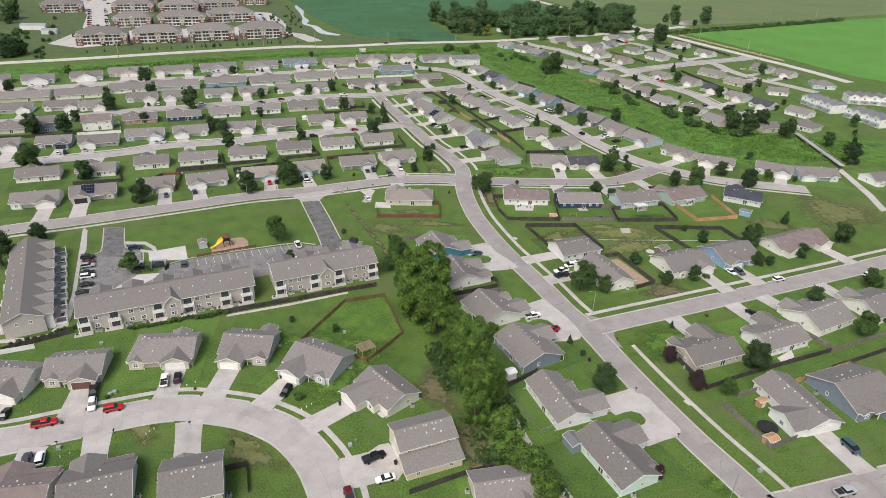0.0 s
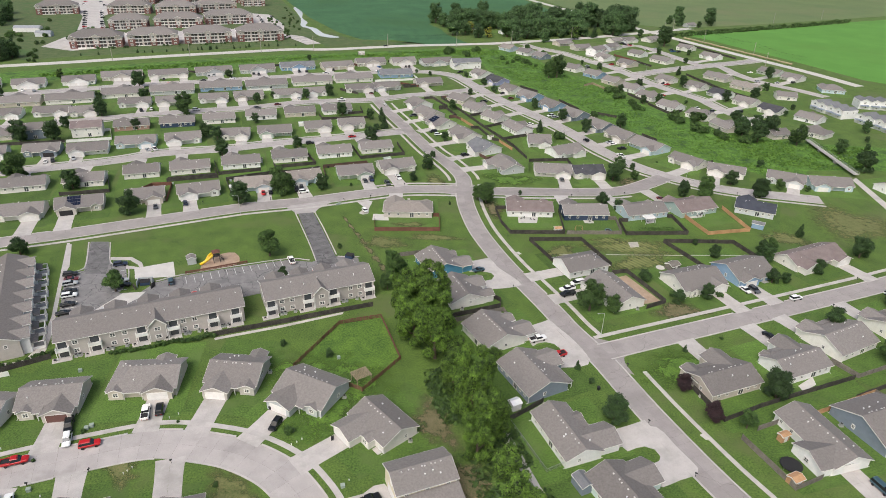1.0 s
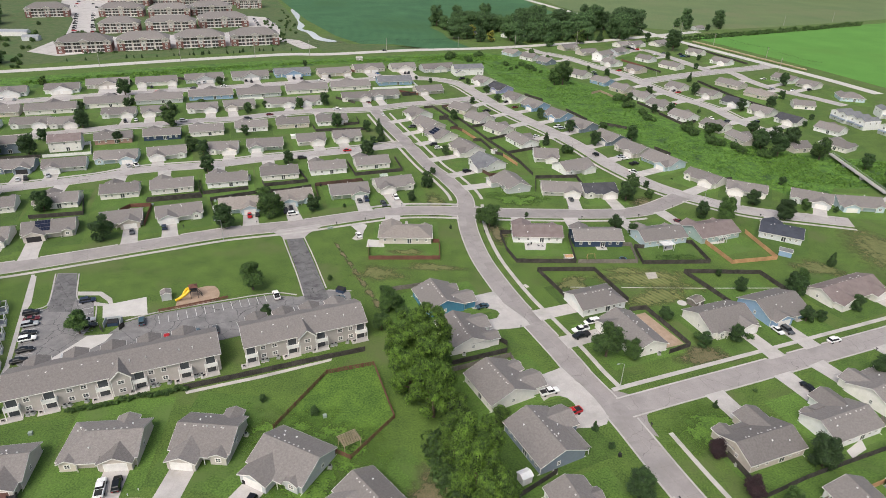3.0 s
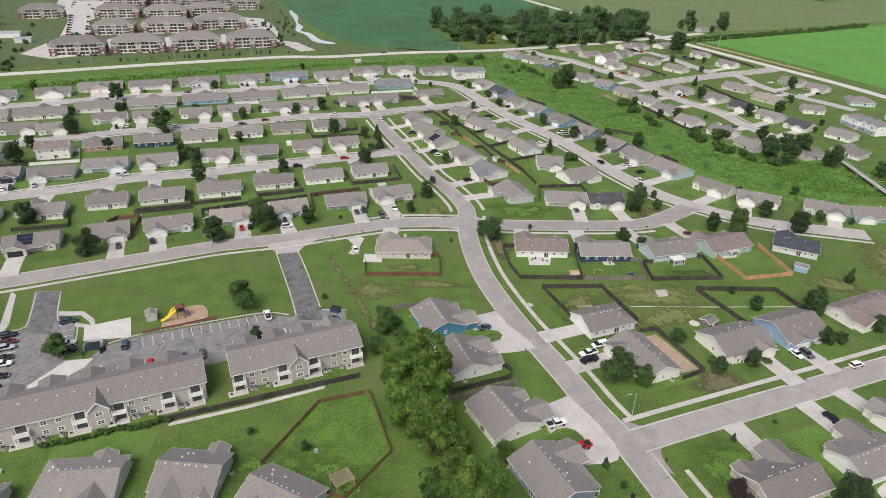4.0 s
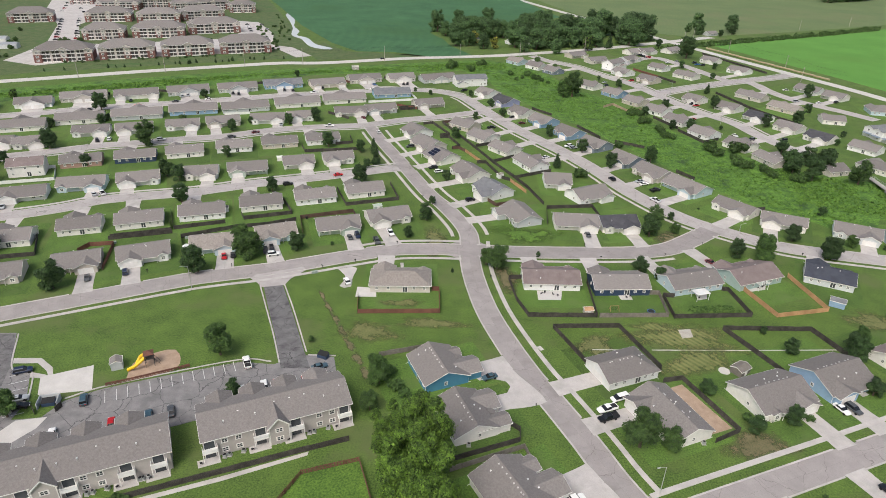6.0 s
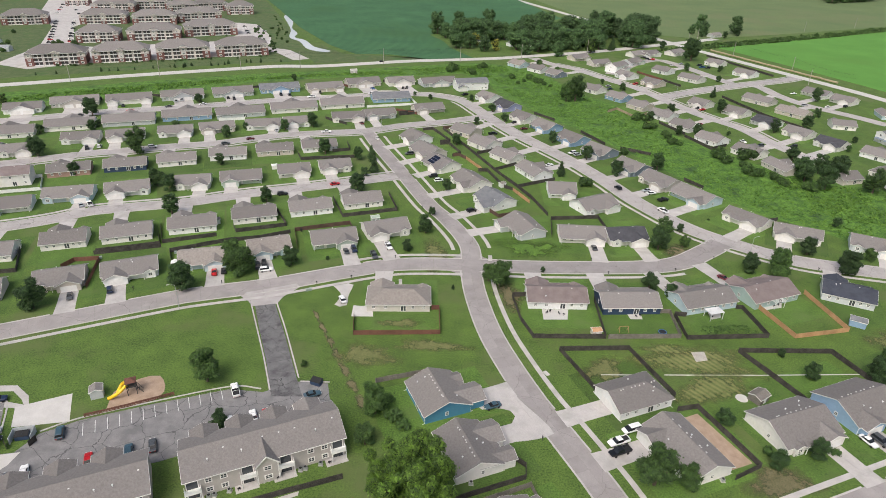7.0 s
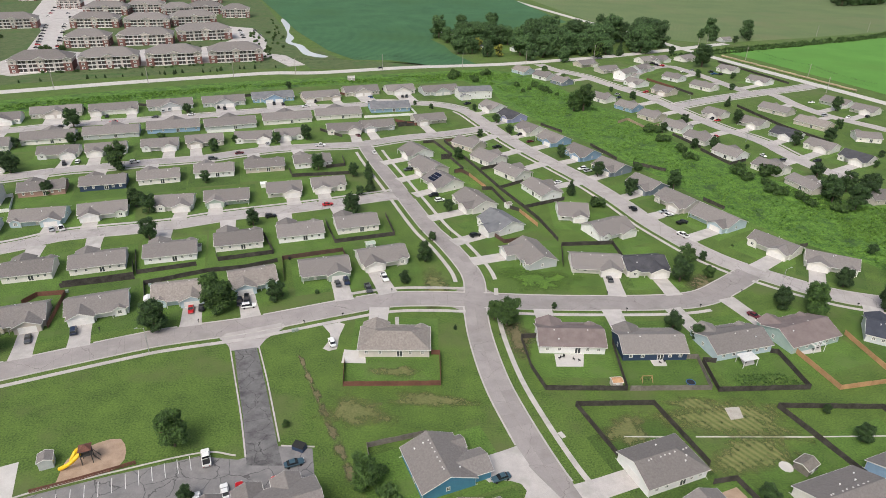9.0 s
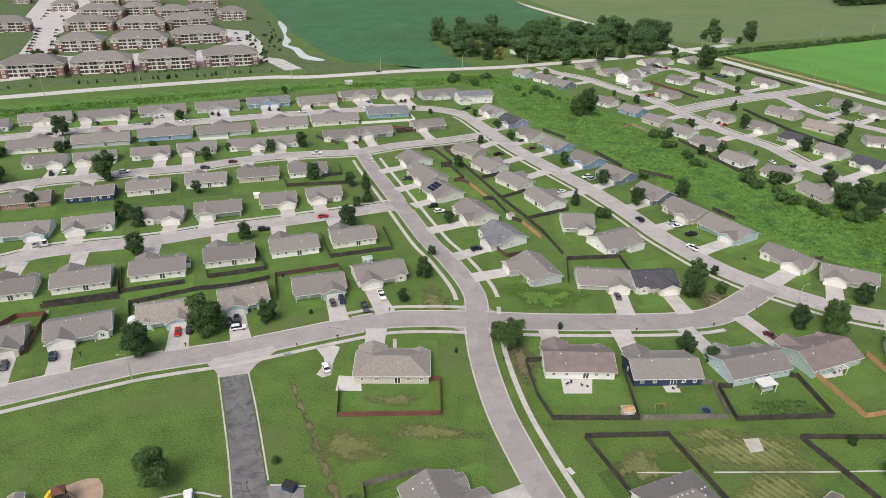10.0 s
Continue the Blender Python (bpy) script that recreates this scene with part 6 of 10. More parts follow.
def patch(x, y, rx, ry, turn, mat, label):
    """A ragged patch of other growth on the grass: full cover in the middle, none at the rim."""
    rings, k = 8, 24
    vs, fs, cover = [(0, 0, 0)], [], [1.0]
    for i in range(1, rings + 1):
        for j in range(k):
            a = j * math.tau / k
            wob = 1 + 0.18 * math.sin(3 * a + x) + 0.1 * math.sin(5 * a + y)
            vs.append((math.cos(a) * rx * i / rings * wob, math.sin(a) * ry * i / rings * wob, 0))
            cover.append(1 - (i / rings) ** 1.5)
    for j in range(k):
        fs.append((0, 1 + j, 1 + (j + 1) % k))
        for i in range(rings - 1):
            a, b = 1 + i * k + j, 1 + i * k + (j + 1) % k
            fs.append((a, a + k, b + k, b))
    me = mesh_of("grass_patch", vs, fs, mat)
    att = me.attributes.new("cover", "FLOAT", "POINT")
    att.data.foreach_set("value", cover)
    ob = tagged(new("grass_patch", me), label, "grass", kind="structure")
    PATCHES[0] += 1
    ob.matrix_basis = pose(x, y, 0.0275 + 0.0012 * (PATCHES[0] % 9), 0, 0, turn)


def patio_chair(x, y, turn):
    key = "patio_chair"
    if key in CAR_MODELS:
        return copy_thing(CAR_MODELS[key], pose(x, y, 0.08, 0, 0, turn))
    ob = thing("patio_chair", pose(x, y, 0.08, 0, 0, turn), "dark garden chair on an apartment patio", "chair", "patio chairs")
    part("seat", Shape().box(-0.28, -0.28, 0.4, 0.28, 0.28, 0.46).mesh("seat", RUBBER), ob)
    part("backrest", Shape().prism([(-0.28, 0.24, 0.46), (0.28, 0.24, 0.46), (0.28, 0.36, 0.95), (-0.28, 0.36, 0.95)], (0, 0.05, 0)).mesh("backrest", RUBBER), ob)
    leg = Shape().box(-0.03, -0.03, 0, 0.03, 0.03, 0.4).mesh("leg", RUBBER)
    for sx in (-0.25, 0.25):
        for sy in (-0.25, 0.25):
            part("leg", leg, ob, "", pose(sx, sy, 0))
    CAR_MODELS[key] = ob
    return ob


def dumpster(x, y, turn, walled=True):
    """A tipping container inside a gray board enclosure with its gates ajar."""
    if walled:
        pen = thing("dumpster_enclosure", pose(x, y, 0, 0, 0, turn), "gray board enclosure round a waste container", "enclosure")
        side = WALL["gray"]
        part("panel", Shape().box(-2.4, -1.8, 0, -2.25, 1.8, 1.9).mesh("panel", side), pen)
        part("panel", Shape().box(2.25, -1.8, 0, 2.4, 1.8, 1.9).mesh("panel", side), pen)
        part("panel", Shape().box(-2.25, -1.8, 0, 2.25, -1.66, 1.9).mesh("panel", side), pen)
        for s in (-1, 1):
            part("gate", Shape().box(-1.1, -0.05, 0.1, 1.1, 0.05, 1.8).mesh("gate", WOOD_OLD), pen, "brown wooden gate", pose(s * 2.9, 2.6, 0, 0, 0, -s * 60))
    bin_ = thing("dumpster", pose(x, y, 0.02, 0, 0, turn), "dark blue steel waste container with black lids", "dumpster")
    part("body", Shape().prism([(-1.5, -0.8, 0.1), (-1.5, 1.0, 0.1), (-1.5, 1.0, 1.2), (-1.5, -0.8, 1.6)][::-1], (3.0, 0, 0)).mesh("body", WALL["navy"]), bin_)
    for a in (-1.52, 0.02):
        part("lid", Shape().prism([(a, -0.85, 1.62), (a, 1.05, 1.2), (a, 1.05, 1.26), (a, -0.85, 1.68)], (1.5, 0, 0)).mesh("lid", RUBBER), bin_)


def trash_bin(x, y, turn):
    key = "trash_bin"
    if key in CAR_MODELS:
        return copy_thing(CAR_MODELS[key], pose(x, y, 0.05, 0, 0, turn))
    ob = thing("trash_bin", pose(x, y, 0.05, 0, 0, turn), "dark wheeled trash bin beside a garage", "trash bin", "trash bins")
    part("body", Shape().add([(-0.27, -0.27, 0), (0.27, -0.27, 0), (0.27, 0.27, 0), (-0.27, 0.27, 0), (-0.34, -0.38, 1.0), (0.34, -0.38, 1.0), (0.34, 0.36, 1.0), (-0.34, 0.36, 1.0)], [(3, 2, 1, 0), (0, 1, 5, 4), (1, 2, 6, 5), (2, 3, 7, 6), (3, 0, 4, 7), (4, 5, 6, 7)]).mesh("body", RUBBER), ob)
    part("lid", Shape().prism([(-0.36, -0.4, 1.0), (-0.36, 0.4, 1.0), (-0.36, 0.3, 1.12), (-0.36, -0.3, 1.08)][::-1], (0.72, 0, 0)).mesh("lid", RUBBER), ob)
    for s in (-0.3, 0.3):
        part("wheel", Shape().tube((s - 0.03, 0.3, 0.1), (s + 0.03, 0.3, 0.1), 0.12, 0.12, 8).mesh("wheel", RUBBER), ob)
    CAR_MODELS[key] = ob
    return ob


PIPE_MESH = Shape().tube((0, 0, -0.05), (0, 0, 0.42), 0.11, 0.11, 8).tube((0, 0, 0.42), (0, 0, 0.5), 0.14, 0.12, 8).mesh("yard_pipe", VINYL)


def yard_pipe(x, y):
    tagged(new("yard_pipe", PIPE_MESH), "short white capped pipe standing in a lawn", "pipe", group="yard pipes").matrix_basis = pose(x, y, 0)


def storm_inlet(x, y, turn):
    s = Shape().box(-1.0, -0.6, -0.02, 1.0, 0.6, 0.14).tube((0.3, 0, 0.14), (0.3, 0, 0.16), 0.3, 0.3, 12)
    tagged(new("storm_inlet", s.mesh("storm_inlet", PALE_CONCRETE)), "pale concrete storm drain lid in the verge", "drain").matrix_basis = pose(x, y, 0, 0, 0, turn)


# ---- houses, street by street ----
# row a
house(-243.2, 498.9, 23.1, 27.0, 13.0, "tan2", "gray", garage=2)
house(-213.0, 508.9, 23.3, 27.0, 13.0, "cream", "gray", garage=3)
house(-183.6, 522.9, 23.9, 26.5, 13.0, "gray", "gray", garage=2)
house(-153.3, 535.2, 22.5, 26.2, 13.0, "gray", "gray", garage=2)
house(-124.8, 549.9, 21.8, 26.8, 13.0, "blue", "slate", garage=2)
house(-93.6, 555.8, 24.3, 25.0, 13.0, "tan", "gray", garage=3)
house(-68.7, 574.1, 23.9, 24.4, 13.0, "tan2", "gray", garage=2)
house(-41.5, 581.1, 21.4, 20.0, 13.0, "cream", "gray", garage=2)
house(-13.2, 583.3, 23.5, 26.4, 13.0, "gray", "gray", garage=2)
house(11.9, 573.3, 16.8, 24.1, 11.0, "white", "slate", garage=-1, storeys=2)
# row b
house(-219.9, 450.8, 200.7, 25.5, 13.0, "cream", "gray", garage=2)
house(-191.6, 463.1, 199.9, 28.0, 13.0, "gray", "gray", garage=2)
house(-162.6, 477.1, 199.7, 27.8, 13.0, "blue", "gray", garage=2)
house(-133.0, 486.3, 203.0, 28.5, 13.0, "gray", "gray", garage=2)
house(-103.1, 501.3, 200.7, 28.5, 13.0, "cream", "gray", garage=2)
house(-74.3, 514.5, 199.7, 27.9, 13.0, "cream", "gray", garage=2)
house(-43.9, 533.7, 197.1, 25.4, 13.0, "blue", "slate", garage=1)
# row d
house(-182.3, 381.5, 201.1, 18.2, 11.0, "brick", "gray")
house(-159.4, 390.4, 198.3, 18.7, 11.0, "navy", "gray")
house(-138.1, 399.8, 200.7, 17.8, 11.0, "cream", "gray")
house(-115.6, 410.3, 196.3, 17.7, 11.0, "white", "gray")
house(-93.9, 419.3, 198.4, 18.4, 11.0, "tan", "gray")
house(-72.1, 427.6, 200.3, 17.9, 11.0, "white", "gray")
# row f
house(-144.9, 310.5, 198.7, 15.2, 11.0, "cream", "gray")
house(-124.7, 317.9, 200.5, 17.6, 11.0, "cream", "gray")
house(-102.7, 327.3, 197.8, 17.7, 11.0, "white", "gray")
house(-81.2, 338.3, 198.3, 17.1, 11.0, "cream", "gray")
house(-59.8, 347.3, 199.5, 17.3, 11.0, "white", "gray")
house(-39.1, 356.5, 200.1, 16.6, 11.0, "cream", "gray")
# row q
house(36.6, 281.5, 181.6, 19.3, 11.0, "white", "mauve", garage=1)
house(60.1, 279.8, 184.4, 18.9, 11.0, "navy", "gray", garage=1)
house(86.0, 283.0, 197.8, 19.1, 11.0, "lblue", "gray", garage=1)
house(109.1, 288.9, 202.7, 19.0, 12.0, "teal", "mauve", garage=1)
# row s
house(-15.6, 276.8, 183.0, 20.3, 11.0, "tan2", "tan", garage=1, hip=True)
# row c
house(-201.7, 428.6, 17.3, 18.5, 11.0, "white", "gray")
house(-180.8, 435.6, 22.0, 19.0, 11.0, "cream", "gray", garage=-1)
house(-156.8, 445.1, 18.6, 17.9, 11.0, "white", "gray")
house(-136.5, 454.4, 22.0, 18.8, 11.0, "tan2", "gray", garage=-1)
house(-112.1, 463.0, 14.5, 19.5, 11.0, "white", "gray")
house(-94.1, 470.0, 19.7, 15.0, 11.0, "white", "gray", garage=-1)
house(-65.1, 483.8, 14.5, 19.5, 11.0, "cream", "gray")
house(-47.0, 492.4, 20.3, 19.4, 11.0, "gray", "gray", garage=-1)
house(-17.1, 509.4, 22.1, 19.5, 11.0, "tan2", "gray", garage=-1)
# row e
house(-166.7, 353.0, 16.6, 19.5, 11.0, "lblue", "gray")
house(-144.8, 361.2, 21.5, 18.0, 11.0, "white", "gray", garage=-1)
house(-119.0, 371.4, 13.5, 15.0, 11.0, "cream", "gray")
house(-99.2, 379.0, 17.2, 18.2, 11.0, "sage", "gray", garage=-1)
house(-76.9, 390.2, 17.8, 15.0, 11.0, "cream", "gray")
house(-58.4, 398.0, 18.8, 15.0, 11.0, "cream", "gray", garage=-1)
# row g
house(-131.0, 282.6, 21.8, 15.0, 11.0, "tan", "gray")
house(-110.8, 290.4, 23.3, 17.4, 11.0, "white", "gray", garage=-1)
house(-88.3, 299.9, 16.9, 16.5, 11.0, "lblue", "tan")
house(-67.7, 310.2, 23.1, 15.0, 11.0, "lblue", "tan", garage=-1)
house(-44.8, 319.3, 17.6, 16.9, 11.0, "sage", "gray")
house(-25.6, 329.3, 22.5, 17.3, 11.0, "cream", "gray", garage=-1)
# row h
house(53.2, 329.9, 358.7, 17.9, 11.0, "cream", "gray")
house(70.3, 329.6, 10.3, 15.6, 11.0, "cream", "dark", garage=1)
# row j
house(127.7, 349.6, 309.7, 17.2, 10.0, "cream", "gray", garage=1)
house(143.0, 336.9, 335.7, 17.4, 10.0, "cream", "gray", garage=-1)
# row h
house(-20.2, 446.7, 304.4, 14.0, 12.5, "white", "gray", garage=1)
house(-12.7, 424.5, 307.4, 17.0, 12.5, "tan2", "gray", garage=1)
house(-4.8, 405.2, 306.0, 16.0, 12.5, "cream", "gray", solar=True)
house(9.9, 382.7, 300.0, 17.0, 12.5, "cream", "gray")
house(20.2, 361.5, 303.4, 15.0, 12.5, "white", "slate", reach=4.6)
house(30.8, 334.7, 291.6, 17.0, 11.1, "gray", "gray", garage=-1, reach=4.6)
# row j
house(24.4, 542.0, 309.0, 14.0, 12.5, "white", "gray")
house(35.9, 521.2, 305.3, 15.0, 12.5, "lavender", "dark")
house(44.9, 494.2, 307.3, 14.0, 12.5, "cream", "gray")
house(57.0, 476.6, 306.2, 15.0, 12.5, "blue", "gray")
house(69.6, 453.9, 304.4, 15.0, 12.5, "blue", "gray")
house(81.1, 433.2, 306.4, 15.0, 12.5, "slate", "gray")
house(92.8, 409.7, 303.6, 15.0, 12.5, "slate", "gray")
house(102.4, 391.0, 302.0, 17.0, 12.5, "tan2", "gray")
house(113.7, 373.2, 303.0, 19.0, 12.5, "lblue", "gray")
# row k
house(172.5, 542.6, 307.8, 13.0, 12.0, "cream", "gray")
house(190.0, 522.9, 306.1, 14.0, 12.0, "cream", "gray")
house(200.5, 500.7, 305.1, 15.0, 12.0, "white", "dark")
house(210.6, 479.0, 306.1, 15.0, 12.0, "cream", "gray")
house(220.3, 459.6, 304.6, 15.0, 12.0, "cream", "dark")
# row m
house(234.5, 688.6, 309.2, 15.0, 12.0, "cream", "gray")
house(244.8, 647.3, 306.4, 17.0, 12.0, "white", "gray")
house(273.3, 583.3, 305.3, 18.0, 12.0, "white", "gray")
house(283.5, 564.2, 305.3, 15.0, 12.0, "cream", "gray")
# row n
house(140.2, 626.3, 305.5, 15.0, 12.0, "white", "gray")
# row m
house(155.1, 602.0, 308.6, 15.0, 12.0, "tan", "gray")
# row i
house(7.8, 462.2, 138.4, 15.0, 11.7, "tan", "gray")
house(18.0, 440.2, 129.8, 15.0, 12.3, "cream", "gray")
house(29.1, 420.3, 129.8, 15.0, 10.9, "cream", "gray")
house(41.0, 398.8, 117.4, 17.0, 10.8, "white", "gray")
# row k
house(127.3, 531.5, 126.3, 14.0, 12.0, "tan", "gray")
house(136.6, 509.2, 127.0, 15.0, 12.0, "white", "gray")
house(143.7, 486.9, 125.8, 15.0, 12.0, "cream", "gray")
house(151.4, 460.9, 125.4, 15.0, 12.0, "white", "gray")
house(164.9, 440.0, 123.0, 15.0, 12.0, "cream", "gray")
# row m
house(176.2, 649.1, 128.5, 15.0, 12.0, "white", "gray")
house(191.1, 621.4, 128.4, 18.0, 12.0, "cream", "gray")
house(219.0, 557.6, 126.4, 20.0, 12.0, "tan2", "gray")
house(229.2, 526.4, 125.8, 20.0, 12.0, "tan", "tan")
# row n
house(54.5, 657.8, 128.8, 15.0, 12.0, "lblue", "tan")
house(69.7, 640.1, 132.0, 15.0, 12.0, "white", "gray")
house(81.8, 623.7, 126.8, 13.0, 12.0, "slate", "gray")
# row o
house(104.0, 574.9, 129.7, 14.0, 12.0, "cream", "gray")
house(117.4, 553.5, 127.8, 15.0, 12.0, "blue", "gray")
# row i
house(51.6, 376.0, 359.2, 12.4, 13.0, "white", "gray")
house(63.8, 359.9, 29.2, 17.5, 12.0, "white", "gray")
# row k
house(172.0, 416.8, 109.3, 16.8, 10.0, "tan2", "gray")
# row m
house(247.6, 499.9, 167.8, 13.6, 11.0, "cream", "gray")
house(183.6, 724.8, 31.3, 18.0, 11.0, "white", "gray")
house(211.2, 734.4, 38.9, 18.0, 11.0, "cream", "gray")
# row n
house(111.9, 695.3, 33.0, 18.0, 11.0, "tan", "gray")
house(126.3, 673.3, 26.3, 18.0, 11.0, "tan2", "gray")
house(136.9, 650.5, 44.6, 18.0, 11.0, "white", "gray", storeys=2)
house(157.6, 683.0, 42.4, 18.0, 11.0, "gray", "gray")
house(171.2, 720.7, 33.6, 18.0, 11.0, "cream", "gray")
# row q
house(138.2, 289.7, 154.9, 15.7, 11.0, "lgray", "navyroof")
# row u
house(-1.2, 229.6, 114.0, 14.0, 12.6, "teal2", "gray", garage=-1, reach=4.2, bumps=((4.2, 3.6, 1.6, -1),))
# row t
house(-113.0, 146.9, 358.5, 14.1, 11.0, "cream", "gray")
house(-97.8, 152.8, 11.4, 14.1, 11.0, "tan2", "gray", door="brown")
house(-77.4, 161.6, 8.0, 17.0, 12.0, "tan", "gray", garage=1, hips=(1, 0), reach=1.6, bumps=((-6.4, 3.6, 0.8, -1), (3.0, 4.6, 1.6, 1)))
house(-54.2, 164.9, 357.0, 13.8, 11.8, "tan2", "gray", garage=-1, reach=3.6, bumps=((4.8, 3.8, 1.2, -1), (3.4, 4.2, 2.4, 1)))
house(-32.9, 159.0, 335.0, 15.0, 12.5, "gray", "gray", garage=-1, reach=3.7, bumps=((4.9, 3.4, 0.6, -1),))
house(-12.8, 147.4, 313.0, 14.2, 10.2, "cream", "gray", garage=-1, reach=5.2, bumps=((2.2, 3.0, 2.0, -1),))
house(-2.5, 129.1, 202.8, 13.6, 9.0, "cream2", "gray", garage=0, storeys=2, lean=4.2, end_door=1)
house(16.4, 115.4, 12.5, 13.9, 11.0, "tan2", "gray")
# row u
house(6.4, 210.6, 113.0, 14.4, 11.5, "cream", "gray", garage=1, reach=3.4, bumps=((-4.8, 4.2, 3.6, -1),))
house(16.6, 187.6, 119.0, 14.0, 13.4, "cream", "gray", garage=-1, reach=4.0, bumps=((4.0, 4.4, 2.0, -1),))
house(26.4, 168.0, 118.0, 15.8, 12.6, "slate", "gray", garage=1, reach=3.6, bumps=())
house(32.3, 145.8, 112.0, 17.0, 9.6, "white", "gray", garage=-1, reach=5.6, bumps=((3.4, 3.2, 1.2, -1),))
house(43.2, 126.2, 115.8, 17.5, 10.5, "mint", "gray", garage=1, reach=4.6)
# row v
house(50.9, 232.8, 203.2, 16.4, 11.4, "white", "gray", garage=0, end_door=1, hips=(1, 0), bumps=())
house(59.0, 214.0, 293.2, 18.2, 11.2, "cream", "gray", garage=-1, reach=2.2, bumps=((5.2, 2.6, 0.9, -1),))
house(89.0, 223.6, 21.8, 17.6, 13.4, "cream", "gray", garage=1, reach=1.6, bumps=((-5.4, 3.0, 0.8, -1),))
house(109.8, 232.2, 23.3, 16.6, 13.8, "blue", "gray", garage=-1, reach=1.6, bumps=())
house(140.5, 245.0, 25.7, 25.7, 10.0, "cream", "mauve", reach=3.4, bumps=((-7.6, 8.6, 3.2, -1),))
# row w
house(79.5, 168.9, 202.4, 17.0, 10.4, "tan", "gray", garage=-1, reach=4.6, bumps=((6.4, 4.2, 2.2, -1),))
house(103.4, 177.4, 203.4, 16.2, 10.4, "white", "gray", garage=-1, reach=4.6)
house(123.1, 190.4, 208.1, 16.9, 13.0, "cream", "gray")
house(146.5, 198.0, 203.7, 16.0, 13.0, "cream", "gray")
house(95.6, 147.4, 107.3, 19.0, 10.6, "white", "gray", garage=0, end_door=-1, bumps=((-4.9, 8.6, 3.6, 1),))
house(114.0, 153.6, 20.9, 15.8, 16.0, "slate", "gray")
# row a
house(-293.4, 467.4, 23.7, 20.0, 13.0, "white", "gray", garage=2)
house(-265.5, 480.7, 22.1, 20.5, 13.0, "white", "gray", garage=2)
house(-321.4, 461.2, 30.4, 20.0, 13.0, "cream", "gray", garage=2)
# row c
house(-264.8, 394.5, 18.9, 19.5, 11.0, "white", "gray")
house(-240.6, 403.6, 17.1, 19.5, 11.0, "white", "gray")
house(-222.9, 406.0, 25.2, 15.0, 11.0, "cream", "gray")
# row e
house(-230.1, 328.5, 20.7, 15.8, 11.0, "white", "gray")
house(-207.3, 335.9, 17.7, 16.4, 11.0, "slate", "gray", garage=1, door="open")
house(-185.6, 339.5, 20.9, 18.6, 11.0, "white", "gray", garage=-1)
# row g
house(-173.6, 262.2, 18.2, 17.8, 11.0, "cream", "gray", garage=1)
house(-153.9, 271.6, 21.4, 17.8, 11.0, "tan2", "gray", garage=-1, door="open", solar=True)
# row j
house(169.3, 328.0, 334.1, 16.9, 11.0, "lgray", "gray", garage=1)
house(188.1, 323.7, 355.9, 19.5, 11.0, "lblue", "gray", garage=-1)
house(221.2, 320.4, 17.7, 20.1, 11.0, "white", "gray")
# row k
house(198.2, 404.2, 196.7, 12.1, 11.0, "tan2", "gray")
# row m
house(295.3, 527.0, 167.9, 16.3, 14.0, "lblue", "gray", hip=True)
# row b
house(-274.3, 421.6, 200.0, 28.0, 13.0, "tan", "gray", garage=2)
house(-245.7, 432.9, 201.2, 27.5, 13.0, "cream", "gray", garage=2)
# row d
house(-243.6, 356.4, 197.1, 15.0, 11.0, "tan2", "gray")
house(-226.7, 360.6, 203.7, 15.0, 11.0, "slate", "gray", storeys=2)
house(-200.4, 367.4, 201.1, 15.0, 11.0, "cream", "mauve", storeys=2)
# row f
house(-188.9, 290.0, 200.7, 17.6, 11.0, "cream", "gray")
house(-165.7, 297.9, 196.7, 16.7, 11.0, "cream", "gray")
# row k
house(237.2, 441.6, 126.0, 15.0, 12.0, "white", "gray")
house(224.8, 409.9, 125.1, 16.0, 12.0, "cream", "gray", hip=True)
# row y
house(21.1, 765.0, 38.5, 11.3, 9.0, "white", "slate", garage=0)
house(57.1, 755.6, 34.6, 12.4, 8.0, "white", "slate", garage=0)
house(68.9, 751.7, 36.6, 11.4, 8.0, "white", "slate", garage=0)
# row t
house(-71.6, 111.6, 200.0, 13.8, 13.0, "gray", "gray")
house(-51.3, 113.0, 198.0, 12.1, 12.0, "tan2", "gray", storeys=2)
house(-87.8, 108.3, 190.5, 14.3, 12.0, "tan", "mauve")


# ---- fields, rough strips and paved areas ----
polygon_sheet("field", [(-361.4, 1264.6), (-240.6, 990.1), (-174.2, 831.8), (-121.4, 729.3), (-91.0, 690.2), (-58.1, 692.3), (-23.2, 676.1), (15.9, 688.0), (-5.0, 732.3), (-13.7, 770.6), (-29.1, 806.1), (-12.4, 836.4), (11.6, 826.1), (55.9, 869.7), (134.9, 959.8), (73.7, 1239.3), (99.3, 1992.2), (-448.7, 2707.6), (-575.2, 1959.9), (-524.3, 1439.9)], 0.1, CROP, "deep green crop field across the highway", "field", smooth=False)
polygon_sheet("field", [(88.0, 1285.5), (160.3, 998.6), (194.2, 900.5), (233.2, 846.8), (268.3, 831.8), (386.9, 885.3), (521.1, 954.8), (666.3, 1034.8), (2079.3, 3078.5), (1402.0, 3756.5), (147.4, 2264.4)], 0.12, CROP_PALE, "pale ripening crop field beyond the country road", "field", smooth=False)
polygon_sheet("field", [(263.9, 787.3), (368.8, 847.0), (499.7, 918.5), (701.0, 1021.4), (816.3, 995.0), (397.1, 521.1), (346.5, 572.2), (328.6, 628.0), (304.7, 691.4), (281.1, 750.7)], 0.1, CROP_BRIGHT, "bright green crop field beside the country road", "field", smooth=False)
